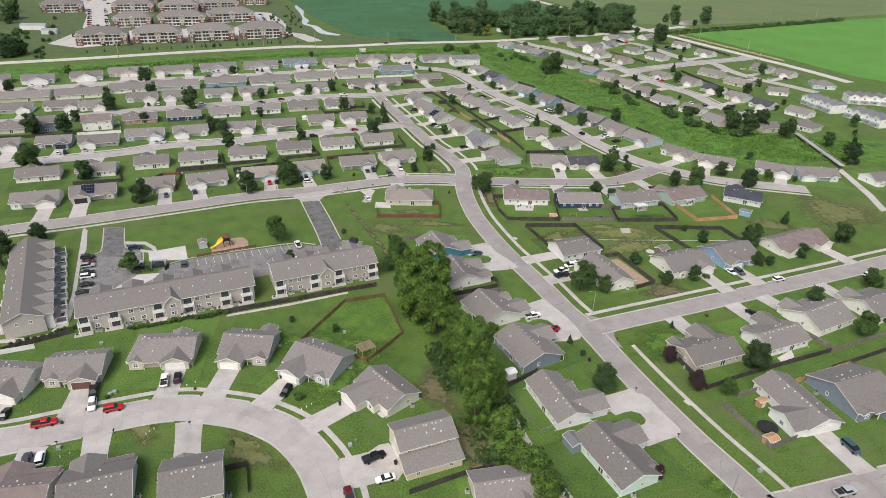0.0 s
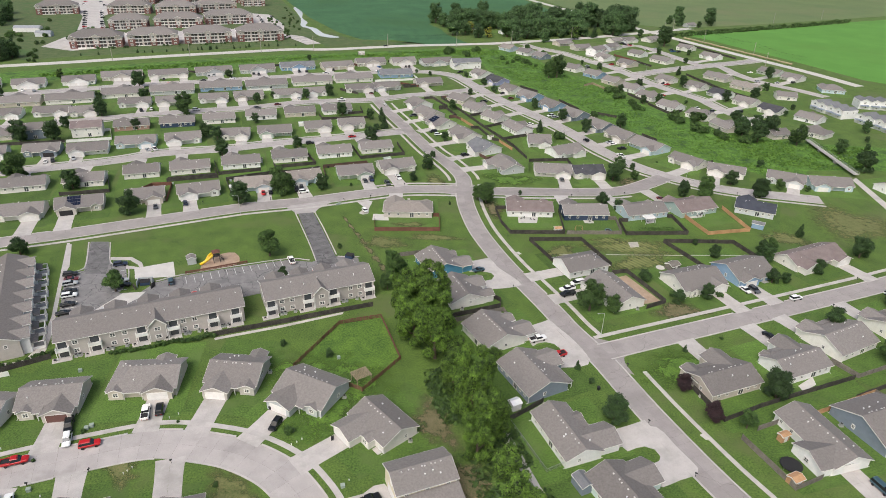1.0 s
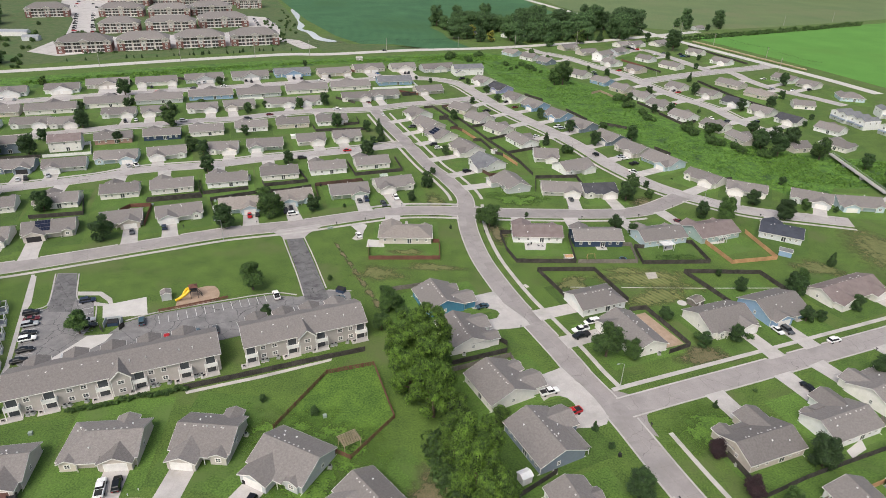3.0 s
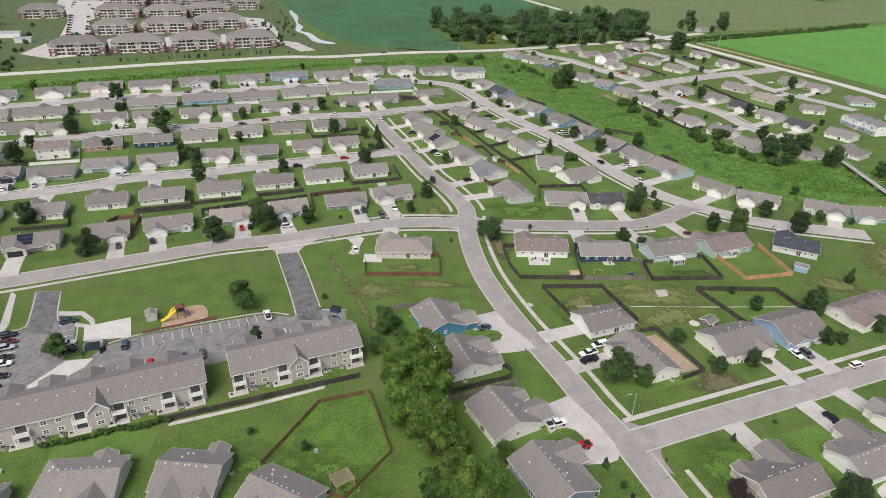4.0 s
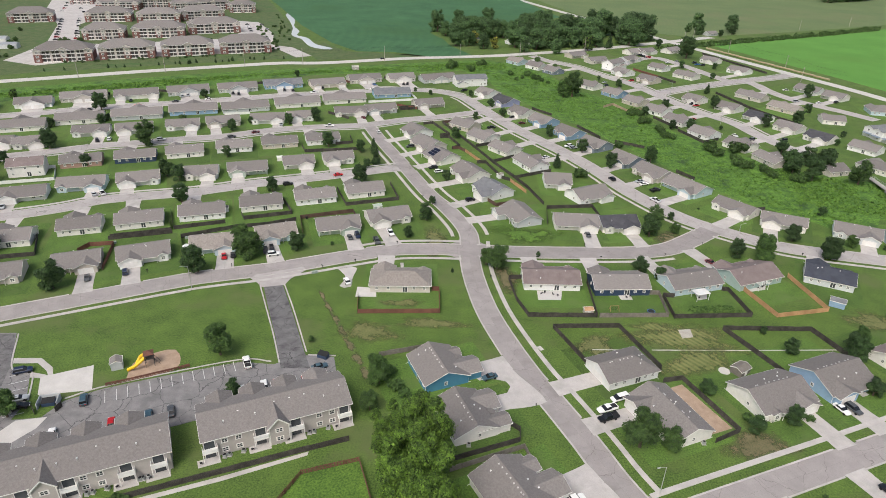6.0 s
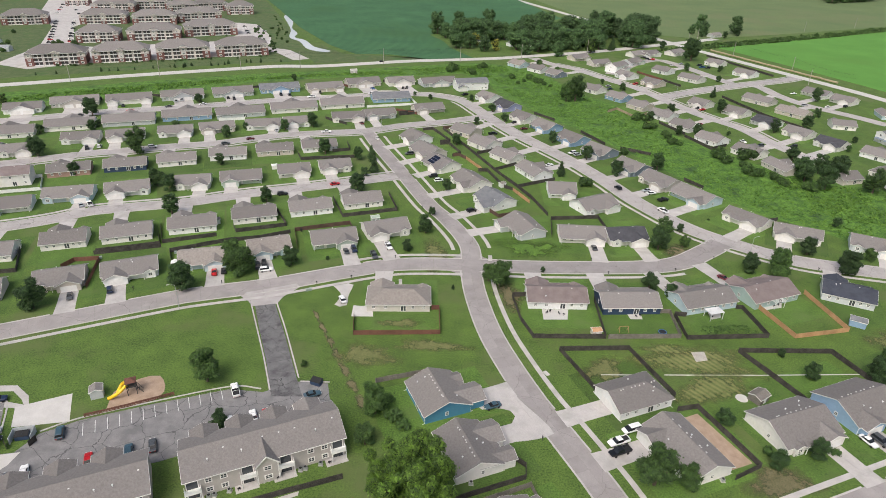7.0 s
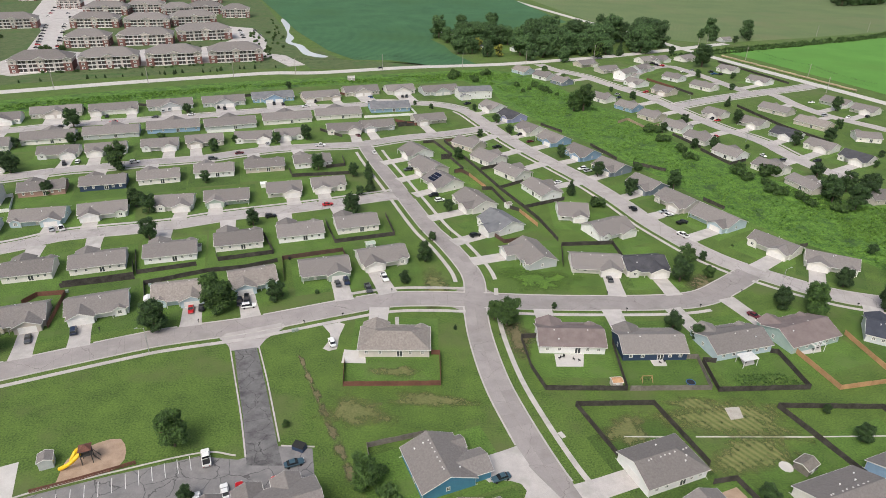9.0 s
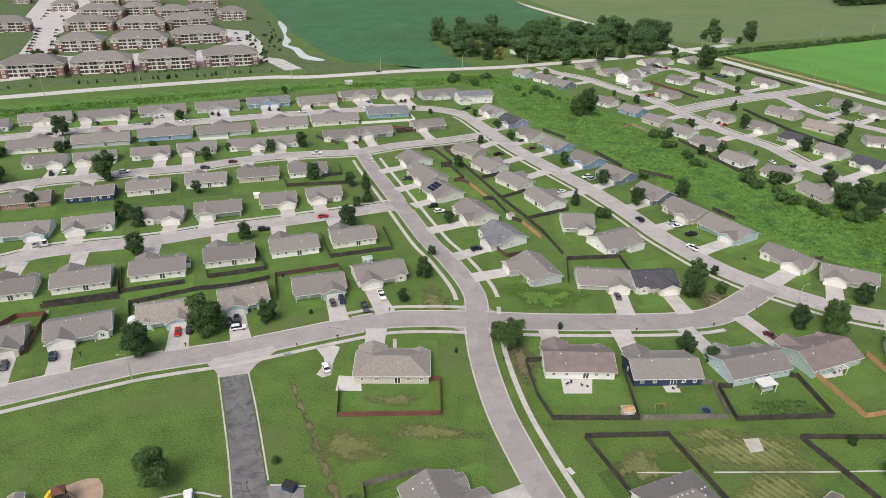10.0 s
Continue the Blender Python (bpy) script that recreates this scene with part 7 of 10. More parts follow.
polygon_sheet("rough_ground", [(-101.5, 688.8), (-62.2, 684.7), (-23.1, 673.9), (15.9, 683.4), (-51.0, 668.1), (-84.2, 655.2), (-119.2, 646.5), (-140.4, 688.4), (-129.0, 728.2)], 0.024, SOIL, "rough brown-green field margin", "ground", smooth=False)
polygon_sheet("rough_ground", [(-363.9, 487.3), (-317.9, 515.3), (-291.2, 528.8), (-234.4, 561.2), (-168.0, 595.0), (-106.3, 616.8), (-39.8, 644.2), (24.0, 669.0), (55.2, 652.0), (80.2, 604.9), (92.1, 566.9), (111.2, 541.4), (120.6, 508.5), (129.6, 463.2), (138.3, 430.4), (153.3, 408.5), (164.4, 385.1), (177.6, 371.5), (193.7, 351.2), (172.5, 320.4), (158.8, 339.6), (139.2, 357.6), (126.9, 375.8), (115.5, 396.8), (106.3, 420.6), (93.9, 441.5), (80.0, 473.7), (60.1, 500.5), (47.8, 528.6), (31.9, 563.4), (25.4, 590.4), (5.1, 622.7), (-28.5, 607.9), (-85.8, 597.7), (-152.0, 570.5), (-177.2, 543.8), (-209.1, 532.1), (-236.3, 514.8), (-271.0, 497.8), (-337.5, 457.9)], 0.0265, WILD, "bright rough grass along a creek", "ground", smooth=False)
polygon_sheet("rough_ground", [(121.5, 497.7), (143.9, 451.1), (165.4, 421.3), (185.3, 401.2), (211.6, 392.1), (245.0, 389.7), (282.0, 383.1), (254.9, 344.3), (221.2, 349.5), (194.4, 344.9), (182.6, 348.4), (167.7, 356.5), (154.1, 375.5), (137.0, 396.4), (114.4, 412.7), (104.3, 421.6)], 0.0285, WILD, "bright rough grass along a creek", "ground", smooth=False)
polygon_sheet("complex_ground", [(-349.6, 548.2), (-316.6, 567.6), (-253.0, 599.1), (-165.1, 640.7), (-140.0, 648.1), (-126.9, 671.5), (-185.8, 829.9), (-250.4, 999.2), (-361.4, 1264.6), (-867.7, 1334.7), (-476.2, 666.2)], 0.02, SOIL, "thin brownish grass round the apartment complex", "lawn", smooth=False)
polygon_sheet("complex_lot", [(-366.9, 605.5), (-375.5, 680.3), (-423.4, 783.9), (-502.7, 898.6), (-577.6, 1052.1), (-563.6, 1127.9), (-477.6, 1010.3), (-417.7, 869.3), (-405.9, 811.7), (-402.6, 787.3), (-348.5, 689.1), (-330.4, 686.7), (-285.3, 705.9), (-229.5, 733.0), (-224.1, 772.7), (-252.2, 849.2), (-225.4, 842.1), (-189.1, 768.7), (-174.4, 708.6), (-152.8, 698.9), (-127.3, 662.6), (-139.3, 654.5), (-165.2, 689.8), (-199.5, 662.0), (-254.9, 639.6), (-298.2, 619.9), (-332.0, 591.3)], 0.03, CONCRETE, "pale concrete parking and drives of the complex", "parking lot", smooth=False)
polygon_sheet("pond", [(-210.9, 929.8), (-190.2, 867.8), (-180.6, 823.5), (-167.5, 791.2), (-164.2, 766.3), (-149.7, 750.5), (-134.9, 719.3), (-116.1, 701.4), (-122.4, 695.6), (-139.1, 708.4), (-154.6, 744.0), (-169.5, 765.5), (-178.9, 809.6), (-194.3, 859.0), (-210.4, 906.8)], 0.05, WATER, "still pond beside the field, painted pale with sky reflection", "pond", smooth=True)
polygon_sheet("parking_lot", [(-134.0, 240.3), (-127.4, 240.8), (-118.9, 224.4), (-113.0, 224.0), (-106.6, 211.4), (-106.5, 205.0), (-99.7, 206.2), (-97.3, 212.5), (-90.0, 217.6), (-74.4, 224.4), (-56.9, 231.1), (-47.8, 230.4), (-39.3, 235.2), (-31.3, 234.8), (-29.1, 226.6), (-37.6, 219.4), (-64.8, 205.4), (-87.0, 196.4), (-106.7, 189.9), (-115.7, 189.3), (-118.9, 191.6), (-130.3, 216.1), (-125.2, 218.6)], 0.06, ASPHALT, "worn gray asphalt parking lot with cracks", "parking lot", smooth=False)
polygon_sheet("apron", [(-109.5, 193.9), (-105.2, 204.8), (-98.2, 206.5), (-98.7, 202.4), (-102.4, 196.3), (-106.2, 188.8)], 0.075, PALE_CONCRETE, "pale new concrete strip in the lot", "pavement", smooth=False)
polygon_sheet("court", [(-108.7, 221.3), (-97.2, 227.2), (-92.4, 217.0), (-105.3, 214.3)], 0.07, PALE_CONCRETE, "pale concrete court slab", "court", smooth=False)
polygon_sheet("play_area", [(-85.4, 220.8), (-86.4, 229.8), (-78.1, 235.7), (-74.0, 227.2)], 0.06, MULCH, "brown wood chip play area", "play area", smooth=True)
polygon_sheet("dry_grass", [(62.1, 226.1), (66.8, 228.2), (74.5, 211.6), (67.8, 208.8)], 0.027, MULCH, "straw-coloured bare yard behind a fence", "lawn", smooth=False)
polygon_sheet("lush_lawn", [(-38.9, 171.0), (-30.9, 192.8), (-18.6, 197.1), (-11.2, 175.4), (-20.0, 162.4)], 0.026, LAWN_LUSH, "lush green fenced lawn", "lawn", smooth=False)
polygon_sheet("lush_lawn", [(-127.6, 245.0), (-63.0, 268.7), (-49.5, 232.1), (-90.9, 220.1), (-102.2, 224.7), (-119.8, 228.1)], 0.026, LAWN, "green common lawn", "lawn", smooth=False)
polygon_sheet("drain_channel", [(16.1, 148.5), (18.2, 148.6), (24.6, 130.5), (31.8, 115.3), (28.6, 115.2), (22.4, 128.6)], 0.029, CONCRETE, "gray concrete drain channel", "drain", smooth=False)
polygon_sheet("drain_channel", [(62.6, 243.5), (90.3, 244.9), (121.9, 247.1), (121.9, 247.5), (90.3, 245.3), (62.6, 243.9)], 0.03, PALE_CONCRETE, "narrow pale concrete drain across the grass", "drain")
polygon_sheet("drain_channel", [(44.5, 242.6), (56.7, 243.1), (56.7, 243.5), (44.5, 243.0)], 0.03, PALE_CONCRETE, "narrow pale concrete drain across the grass", "drain")
polygon_sheet("footpath", [(-66.4, 181.2), (-48.4, 188.7), (-30.9, 197.2), (-30.9, 198.4), (-48.8, 190.0), (-67.2, 182.2)], 0.03, CONCRETE, "narrow concrete footpath behind a fence", "path", smooth=False)
polygon_sheet("footpath", [(-142.2, 238.7), (-141.1, 238.8), (-118.9, 189.8), (-114.0, 175.5), (-113.9, 166.7), (-127.2, 164.0), (-128.1, 165.4), (-115.7, 168.3), (-116.0, 176.6), (-120.4, 190.1)], 0.06, CONCRETE, "curving concrete footpath between flats", "path", smooth=False)
polygon_sheet("footpath", [(-120.8, 229.0), (-113.2, 229.5), (-107.9, 225.7), (-105.5, 221.8), (-106.3, 221.3), (-108.8, 224.2), (-112.9, 227.2), (-119.7, 226.7)], 0.05, CONCRETE, "curved concrete footpath", "path", smooth=False)
polygon_sheet("footpath", [(209.9, 337.1), (205.7, 301.5), (201.7, 283.4), (197.8, 281.3), (201.6, 299.1), (206.1, 333.4)], 0.03, CONCRETE, "concrete footpath to the bridge", "path", smooth=False)
polygon_sheet("footpath", [(-17.0, 291.9), (-15.8, 292.0), (-15.1, 284.2), (-16.1, 284.2)], 0.03, CONCRETE, "front garden path", "path", smooth=False)
patio([(-30.0, 267.6), (-23.0, 267.9), (-24.1, 273.5), (-30.2, 273.9)])
patio([(31.5, 275.5), (40.2, 275.9), (39.1, 270.0), (31.4, 269.6)])
patio([(59.2, 274.3), (63.6, 274.5), (63.5, 271.7), (59.6, 271.5)])
patio([(86.3, 276.9), (91.1, 279.1), (89.5, 274.2), (86.1, 272.9)])
patio([(103.9, 281.0), (114.2, 285.4), (112.4, 281.5), (104.7, 279.3)])
patio([(100.9, 169.2), (106.9, 173.4), (106.3, 170.0), (101.2, 166.8)])
tagged(polygon_sheet("slab_pad", [(73.7, 254.7), (77.7, 255.3), (77.3, 251.1), (73.7, 250.2)], 0.12, GRAVEL, "loose gray wooden pallets lying in the grass", "pallet"))
patch(73.5, 250.2, 22.0, 9.0, 0, STRAW_PATCH, "dry straw-coloured patch in the grass")
patch(66.4, 255.9, 9.6, 3.2, -3, STRAW_PATCH, "dry straw-coloured patch in the grass")
patch(74.0, 238.4, 17.0, 7.0, 24, STRAW_PATCH, "dry straw-coloured patch in the grass")
patch(-4.2, 253.5, 14.1, 3.9, 0, DRY_PATCH, "dry straw-coloured patch in the grass")
patch(-22.9, 247.8, 11.1, 6.8, -6, DRY_PATCH, "dry straw-coloured patch in the grass")
for k in range(7):
    patch(-41.0 + 3.3 * k, 267.5 - 6.6 * k, 4.6, 0.9 + 0.16 * k, -63, SOIL_PATCH, "bare soil track in the grass")
patch(-13.6, 264.8, 8.9, 2.9, 3, DRY_PATCH, "dry straw-coloured patch in the grass")
patch(21.5, 283.0, 12.4, 5.0, -81, SOIL_PATCH, "bare brown soil on the verge")
patch(176.6, 279.6, 21.7, 21.7, -29, DRY_PATCH, "dry straw-coloured patch in the grass")
patch(141.0, 262.4, 13.0, 7.2, -21, DRY_PATCH, "dry straw-coloured patch in the grass")
patch(8.8, 129.8, 13.3, 5.8, -62, SOIL_PATCH, "bare and weedy ground beside the ditch")
patch(-0.0, 149.9, 11.6, 5.4, -67, SOIL_PATCH, "bare and weedy ground beside the ditch")
patch(78.8, 205.8, 11.0, 6.0, 13, SOIL_PATCH, "bare soil on a lawn")
patch(45.9, 244.8, 6.8, 8.0, -43, DRY_PATCH, "dry straw-coloured patch in the grass")
patch(71.8, 175.7, 18.3, 9.1, 17, LUSH_PATCH, "lush green lawn patch")
patch(76.4, 169.0, 7.8, 4.5, -17, LUSH_PATCH, "lush green lawn patch")
patch(31.2, 319.0, 16.9, 9.5, -9, LUSH_PATCH, "lush green lawn patch")
patch(-4.8, 309.8, 5.5, 16.3, 4, DRY_PATCH, "dry straw-coloured patch in the grass")
patch(91.6, 317.3, 11.5, 9.9, 42, SOIL_PATCH, "bare soil on a lawn")
patch(65.4, 120.2, 4.0, 3.6, -48, LUSH_PATCH, "lush green lawn patch")
patch(-43.4, 125.6, 11.6, 5.3, -34, DRY_PATCH, "dry straw-coloured patch in the grass")
patch(-71.6, 131.7, 8.3, 3.9, -40, DRY_PATCH, "dry straw-coloured patch in the grass")
patch(-29.4, 160.6, 19.0, 24.3, 38, LUSH_PATCH, "lush green lawn patch")
polygon_sheet("driveway", [(27.9, 190.3), (31.5, 191.8), (38.1, 192.6), (44.3, 176.8), (33.8, 173.6), (33.2, 175.0), (36.1, 177.5), (37.0, 179.1), (36.3, 183.0), (34.3, 185.4), (31.0, 185.6), (27.8, 183.5)], 0.052, CONCRETE, "pale concrete shared driveway pad", "driveway", smooth=True)
polygon_sheet("driveway", [(47.1, 148.5), (50.5, 150.2), (56.4, 151.0), (59.6, 144.1), (62.5, 136.8), (57.5, 134.1), (51.1, 131.5), (51.9, 137.1), (54.2, 139.6), (54.5, 142.1), (53.4, 143.5), (50.8, 144.1), (46.1, 142.3)], 0.052, CONCRETE, "pale concrete shared driveway pad", "driveway", smooth=True)
polygon_sheet("driveway", [(-18.1, 123.4), (-10.9, 130.0), (-6.5, 119.9), (-12.4, 117.6), (-18.3, 116.1), (-21.6, 123.1)], 0.052, CONCRETE, "pale concrete shared driveway pad", "driveway", smooth=True)
polygon_sheet("driveway", [(9.6, 230.6), (17.7, 234.1), (21.3, 229.9), (28.0, 220.0), (25.6, 217.5), (17.7, 215.7), (15.4, 217.5), (18.3, 223.0), (18.6, 226.2), (13.9, 227.6), (9.5, 226.7)], 0.052, CONCRETE, "pale concrete shared driveway pad", "driveway", smooth=True)
polygon_sheet("driveway", [(-38.8, 285.7), (-32.5, 287.7), (-32.8, 280.1), (-32.5, 273.8), (-36.4, 273.6), (-35.2, 280.0)], 0.052, CONCRETE, "pale concrete shared driveway pad", "driveway", smooth=True)
polygon_sheet("footpath", [(-141.6, 237.7), (-134.5, 222.5), (-130.4, 212.7), (-123.0, 196.0), (-117.9, 184.8), (-114.2, 175.5), (-113.8, 172.5), (-115.5, 169.5), (-117.8, 167.6), (-122.0, 166.3), (-127.8, 164.8), (-127.1, 163.8), (-120.2, 164.7), (-116.7, 166.3), (-113.7, 167.9), (-112.3, 170.5), (-112.6, 173.8), (-114.1, 178.3), (-116.3, 183.9), (-121.7, 195.0), (-126.6, 206.0), (-131.2, 218.7), (-131.8, 221.3), (-139.9, 237.8)], 0.032, CONCRETE, "pale concrete footpath beside the parking lot", "path", smooth=False)
polygon_sheet("footpath", [(-115.5, 220.9), (-112.0, 223.2), (-107.4, 222.4), (-103.6, 218.4), (-101.5, 215.2), (-102.6, 214.9), (-105.1, 218.3), (-108.7, 221.0), (-112.4, 221.1), (-114.0, 218.9)], 0.032, CONCRETE, "pale concrete footpath beside the parking lot", "path", smooth=False)
polygon_sheet("entry_drive", [(-61.8, 271.6), (-55.8, 273.3), (-49.2, 258.3), (-40.3, 236.7), (-37.0, 229.2), (-45.2, 228.8), (-51.0, 244.7), (-57.3, 260.0)], 0.066, ASPHALT_DARK, "dark cracked asphalt entry drive", "driveway", smooth=False)
polygon_sheet("entry_drive", [(-133.5, 239.8), (-127.2, 240.3), (-119.5, 225.3), (-116.7, 217.1), (-123.7, 216.6), (-128.5, 227.5)], 0.066, ASPHALT_DARK, "dark cracked asphalt entry drive", "driveway", smooth=False)
kerb_line([(-63.3, 272.4), (-58.0, 260.0), (-51.5, 244.7), (-46.3, 231.4)])
kerb_line([(-55.3, 273.8), (-48.5, 258.3), (-39.7, 236.7)])
kerb_line([(-134.4, 239.8), (-126.9, 223.0), (-126.6, 219.0), (-130.5, 216.5)])
kerb_line([(-126.6, 240.4), (-118.5, 224.5), (-112.3, 223.5), (-106.5, 212.2)])
kerb_line([(-97.6, 213.3), (-90.3, 218.4), (-74.7, 225.3), (-57.1, 232.1), (-48.7, 231.7)])
kerb_line([(-38.9, 235.3), (-30.9, 235.4)])

polygon_sheet("apron", [(-68.0, 277.0), (-64.6, 274.0), (-62.6, 271.4), (-55.2, 273.4), (-54.3, 277.6), (-50.0, 284.4), (-51.6, 286.4), (-67.0, 279.6)], 0.064, ROAD_PALE, "pale concrete apron where the drive meets the street", "pavement")
# rounded street corners
def street_corner(x, y, ax, ay, bx, by, r, mat=None):
    """Paving between two kerbs that meet at (x, y), with a round edge; a and b lead away along the kerbs."""
    p, a, b = Vector((x, y)), Vector((ax, ay)).normalized(), Vector((bx, by)).normalized()
    arc = []
    for i in range(9):
        k = i / 8
        arc.append(p + a * r * (1 - k) ** 2 + b * r * k ** 2)
    back = p - (a + b) * 1.2
    pts = [tuple(q) for q in arc] + [tuple(p + b * r - a * 1.2), tuple(back), tuple(p + a * r - b * 1.2)]
    polygon_sheet("road_corner", pts, 0.0475, mat or ROAD, "rounded concrete street corner", "street")


street_corner(4.9, 308.0, 0.0, 1, -1, 0.0, 7)
street_corner(12.0, 308.0, -0.02, 1, 1, 0.02, 7)
street_corner(5.0, 299.2, 0.03, -1, -1, -0.02, 7)
street_corner(12.1, 299.2, 0.05, -1, 1, 0, 7)
street_corner(-27.0, 394.8, -0.38, 0.92, -0.91, -0.41, 6)
street_corner(-24.4, 387.0, 0.38, -0.92, -0.91, -0.41, 6)

# sidewalks
sidewalk("main", -1, 8.7, 0.0, 0.226, width=1.25, near=True)
sidewalk("main", -1, 7.2, 0.268, 0.6, near=True)
sidewalk("main", -1, 7.6, 0.62, 0.98, near=False)
sidewalk("main", 1, 6.6, 0.62, 0.98, near=False)
sidewalk("cross_west", -1, 7.2, 0.0, 1.0, near=False)
sidewalk("cross_east", -1, 7.2, 0.05, 0.72, near=False)
sidewalk("diagonal", 1, 7.4, 0.0, 0.45, near=False)
sidewalk("diagonal", -1, 6.6, 0.45, 1.0, near=False)
sidewalk("second", -1, 6.8, 0, 1, near=False)
sidewalk("third", 1, 6.6, 0, 1, near=False)
sidewalk("crescent", 1, 7.2, 0, 1, near=True)
sidewalk("side", 1, 7.1, 0.03, 1, near=False)
polygon_sheet("road_corner", [(44.6, 191.0), (46.9, 189.2), (50.6, 187.9), (52.6, 187.1), (54.6, 187.4), (57.4, 188.6), (56.0, 185.0), (48.0, 181.6), (43.0, 188.0)], 0.047, ROAD, "rounded concrete street corner", "street")
polygon_sheet("road_corner", [(57.6, 181.8), (55.9, 180.8), (54.7, 179.3), (54.4, 177.2), (54.9, 174.8), (55.8, 171.6), (51.0, 174.0), (49.0, 181.0)], 0.048, ROAD, "rounded concrete street corner", "street")
sidewalk("far_side", 1, 7.2, 0.1, 0.9, near=False)
sidewalk("branch", 1, 6.6, 0, 1, near=False)
sidewalk("branch", -1, 6.6, 0, 1, near=False)
sidewalk("cross_west", 1, 7.0, 0.86, 1.0, near=False)


# ---- apartment buildings ----
apartment(-86.4, 186.9, 205, 51.1, 13.0, (0.03, 0.19, 0.43, 0.60, 0.82, 0.95), 0.515, (0.12, 0.3, 0.48, 0.66, 0.84))
apartment(-41.1, 208.1, 205, 35.1, 13.0, (0.04, 0.37, 0.61, 0.95), 0.49, (0.15, 0.38, 0.61, 0.84))
apartment(-134.6, 191.5, 119, 53.5, 10.6, (0.1, 0.3, 0.5, 0.7, 0.9), None, (0.07, 0.215, 0.36, 0.505, 0.65, 0.795, 0.93))

# the complex across the highway
apartment_block(-320.9, 617.1, 20.8, 42.7)
apartment_block(-277.9, 636.0, 21.3, 42.6)
apartment_block(-234.4, 656.0, 21.9, 42.4)
apartment_block(-189.8, 674.8, 22.2, 43.3)
apartment_block(-338.2, 717.2, 17.4, 36.4)
apartment_block(-293.4, 736.0, 18.2, 47.6)
apartment_block(-251.4, 770.7, 26.2, 50.0)
apartment_block(-385.7, 822.4, 16.7, 46.6)
apartment_block(-332.6, 827.2, 19.8, 44.6)
apartment_block(-295.3, 858.2, 26.9, 46.4)
apartment_block(-418.4, 911.6, 14.4, 47.9)
apartment_block(-461.2, 802.8, 24.4, 43.3)
apartment_block(-385.6, 944.2, 16.5, 41.6)
apartment_block(-337.9, 920.5, 24.0, 34.6)
apartment_block(-312.2, 941.5, 25.6, 39.6)
apartment_block(-268.4, 923.2, 16.8, 31.2)
apartment_block(-486.6, 954.9, 17.9, 26.4)
apartment_block(-578.7, 1015.9, 25.9, 20.1)
apartment_block(-467.1, 1017.1, 20.9, 33.6)
apartment_block(-423.5, 1031.5, 24.5, 44.5)
apartment_block(-348.7, 1046.6, 26.6, 38.3)

# townhouses
townhouse_row(263.0, 462.3, 286.4, 28.1, 12.0, 4)
townhouse_row(276.8, 430.5, 287.9, 28.6, 12.0, 4)
townhouse_row(306.5, 480.1, 351.1, 33.9, 12.0, 5)


# ---- trees and shrubs ----
tree(-219.7, 474.0, 10.8, "dark", 1.0)
tree(-205.5, 453.7, 4.2, "dark", 1.0)
tree(-203.9, 443.8, 6.4, "dark", 1.0)
tree(-229.8, 437.2, 5.2, "dark", 1.0)
tree(-167.8, 510.6, 6.2, "dark", 1.0)
tree(-163.4, 411.2, 12.8, "green", 1.0)
shrub(-163.7, 461.3, 6.1, "bush")
tree(-127.2, 441.9, 6.4, "dark", 1.0)
tree(-120.4, 455.8, 4.2, "dark", 1.0)
tree(-115.7, 397.7, 5.6, "dark", 1.0)
tree(-178.6, 378.5, 6.3, "dark", 1.0)
tree(-135.3, 369.0, 8.4, "green", 1.0)
tree(-126.8, 363.2, 8.2, "dark", 1.0)
tree(-213.7, 411.5, 4.3, "dark", 1.0)
tree(-97.9, 457.8, 6.4, "dark", 1.0)
tree(-83.3, 465.7, 8.0, "dark", 1.0)
tree(-67.1, 419.0, 8.2, "dark", 1.0)
tree(-48.5, 411.9, 6.4, "dark", 1.0)
tree(-41.2, 411.0, 6.9, "cedar", 1.0)
tree(-37.9, 394.0, 7.0, "cedar", 1.0)
tree(-42.2, 388.7, 4.9, "dark", 1.0)
tree(-42.8, 369.2, 8.8, "dark", 1.0)
tree(-27.8, 547.1, 3.0, "dark", 1.0)
tree(-16.2, 537.5, 3.6, "dark", 1.0)
tree(-1.8, 374.3, 5.2, "dark", 1.0)
tree(-121.3, 580.3, 4.8, "dark", 1.0)
tree(12.2, 536.5, 4.4, "dark", 1.0)
tree(25.5, 510.7, 5.8, "dark", 1.0)
tree(32.2, 489.3, 5.5, "dark", 1.0)
tree(14.4, 481.5, 4.5, "dark", 1.0)
tree(85.2, 545.3, 17.0, "green", 1.0)
tree(78.8, 544.7, 12.6, "green", 1.0)
tree(57.2, 450.0, 6.5, "dark", 1.0)
tree(54.7, 398.5, 6.1, "cedar", 1.0)
shrub(65.0, 385.3, 8.8, "bush")
tree(2.4, 441.2, 6.3, "dark", 1.0)
tree(82.8, 400.6, 7.7, "dark", 1.0)
shrub(94.5, 433.7, 7.3, "bush")
tree(71.9, 422.9, 7.1, "dark", 1.0)
tree(126.4, 579.5, 5.9, "dark", 1.0)
tree(115.0, 600.5, 3.7, "dark", 1.0)
tree(145.7, 522.4, 6.3, "dark", 1.0)
tree(126.0, 501.3, 6.0, "dark", 1.0)
tree(135.5, 472.0, 5.6, "dark", 1.0)
tree(146.4, 472.0, 6.8, "dark", 1.0)
tree(105.8, 410.2, 8.4, "dark", 1.0)
tree(217.1, 705.0, 18.8, "dark", 1.0)
tree(198.9, 659.5, 6.4, "dark", 1.0)
tree(227.4, 659.0, 5.5, "dark", 1.0)
tree(212.0, 619.9, 5.1, "dark", 1.0)
tree(190.1, 568.6, 6.2, "cedar", 1.0)
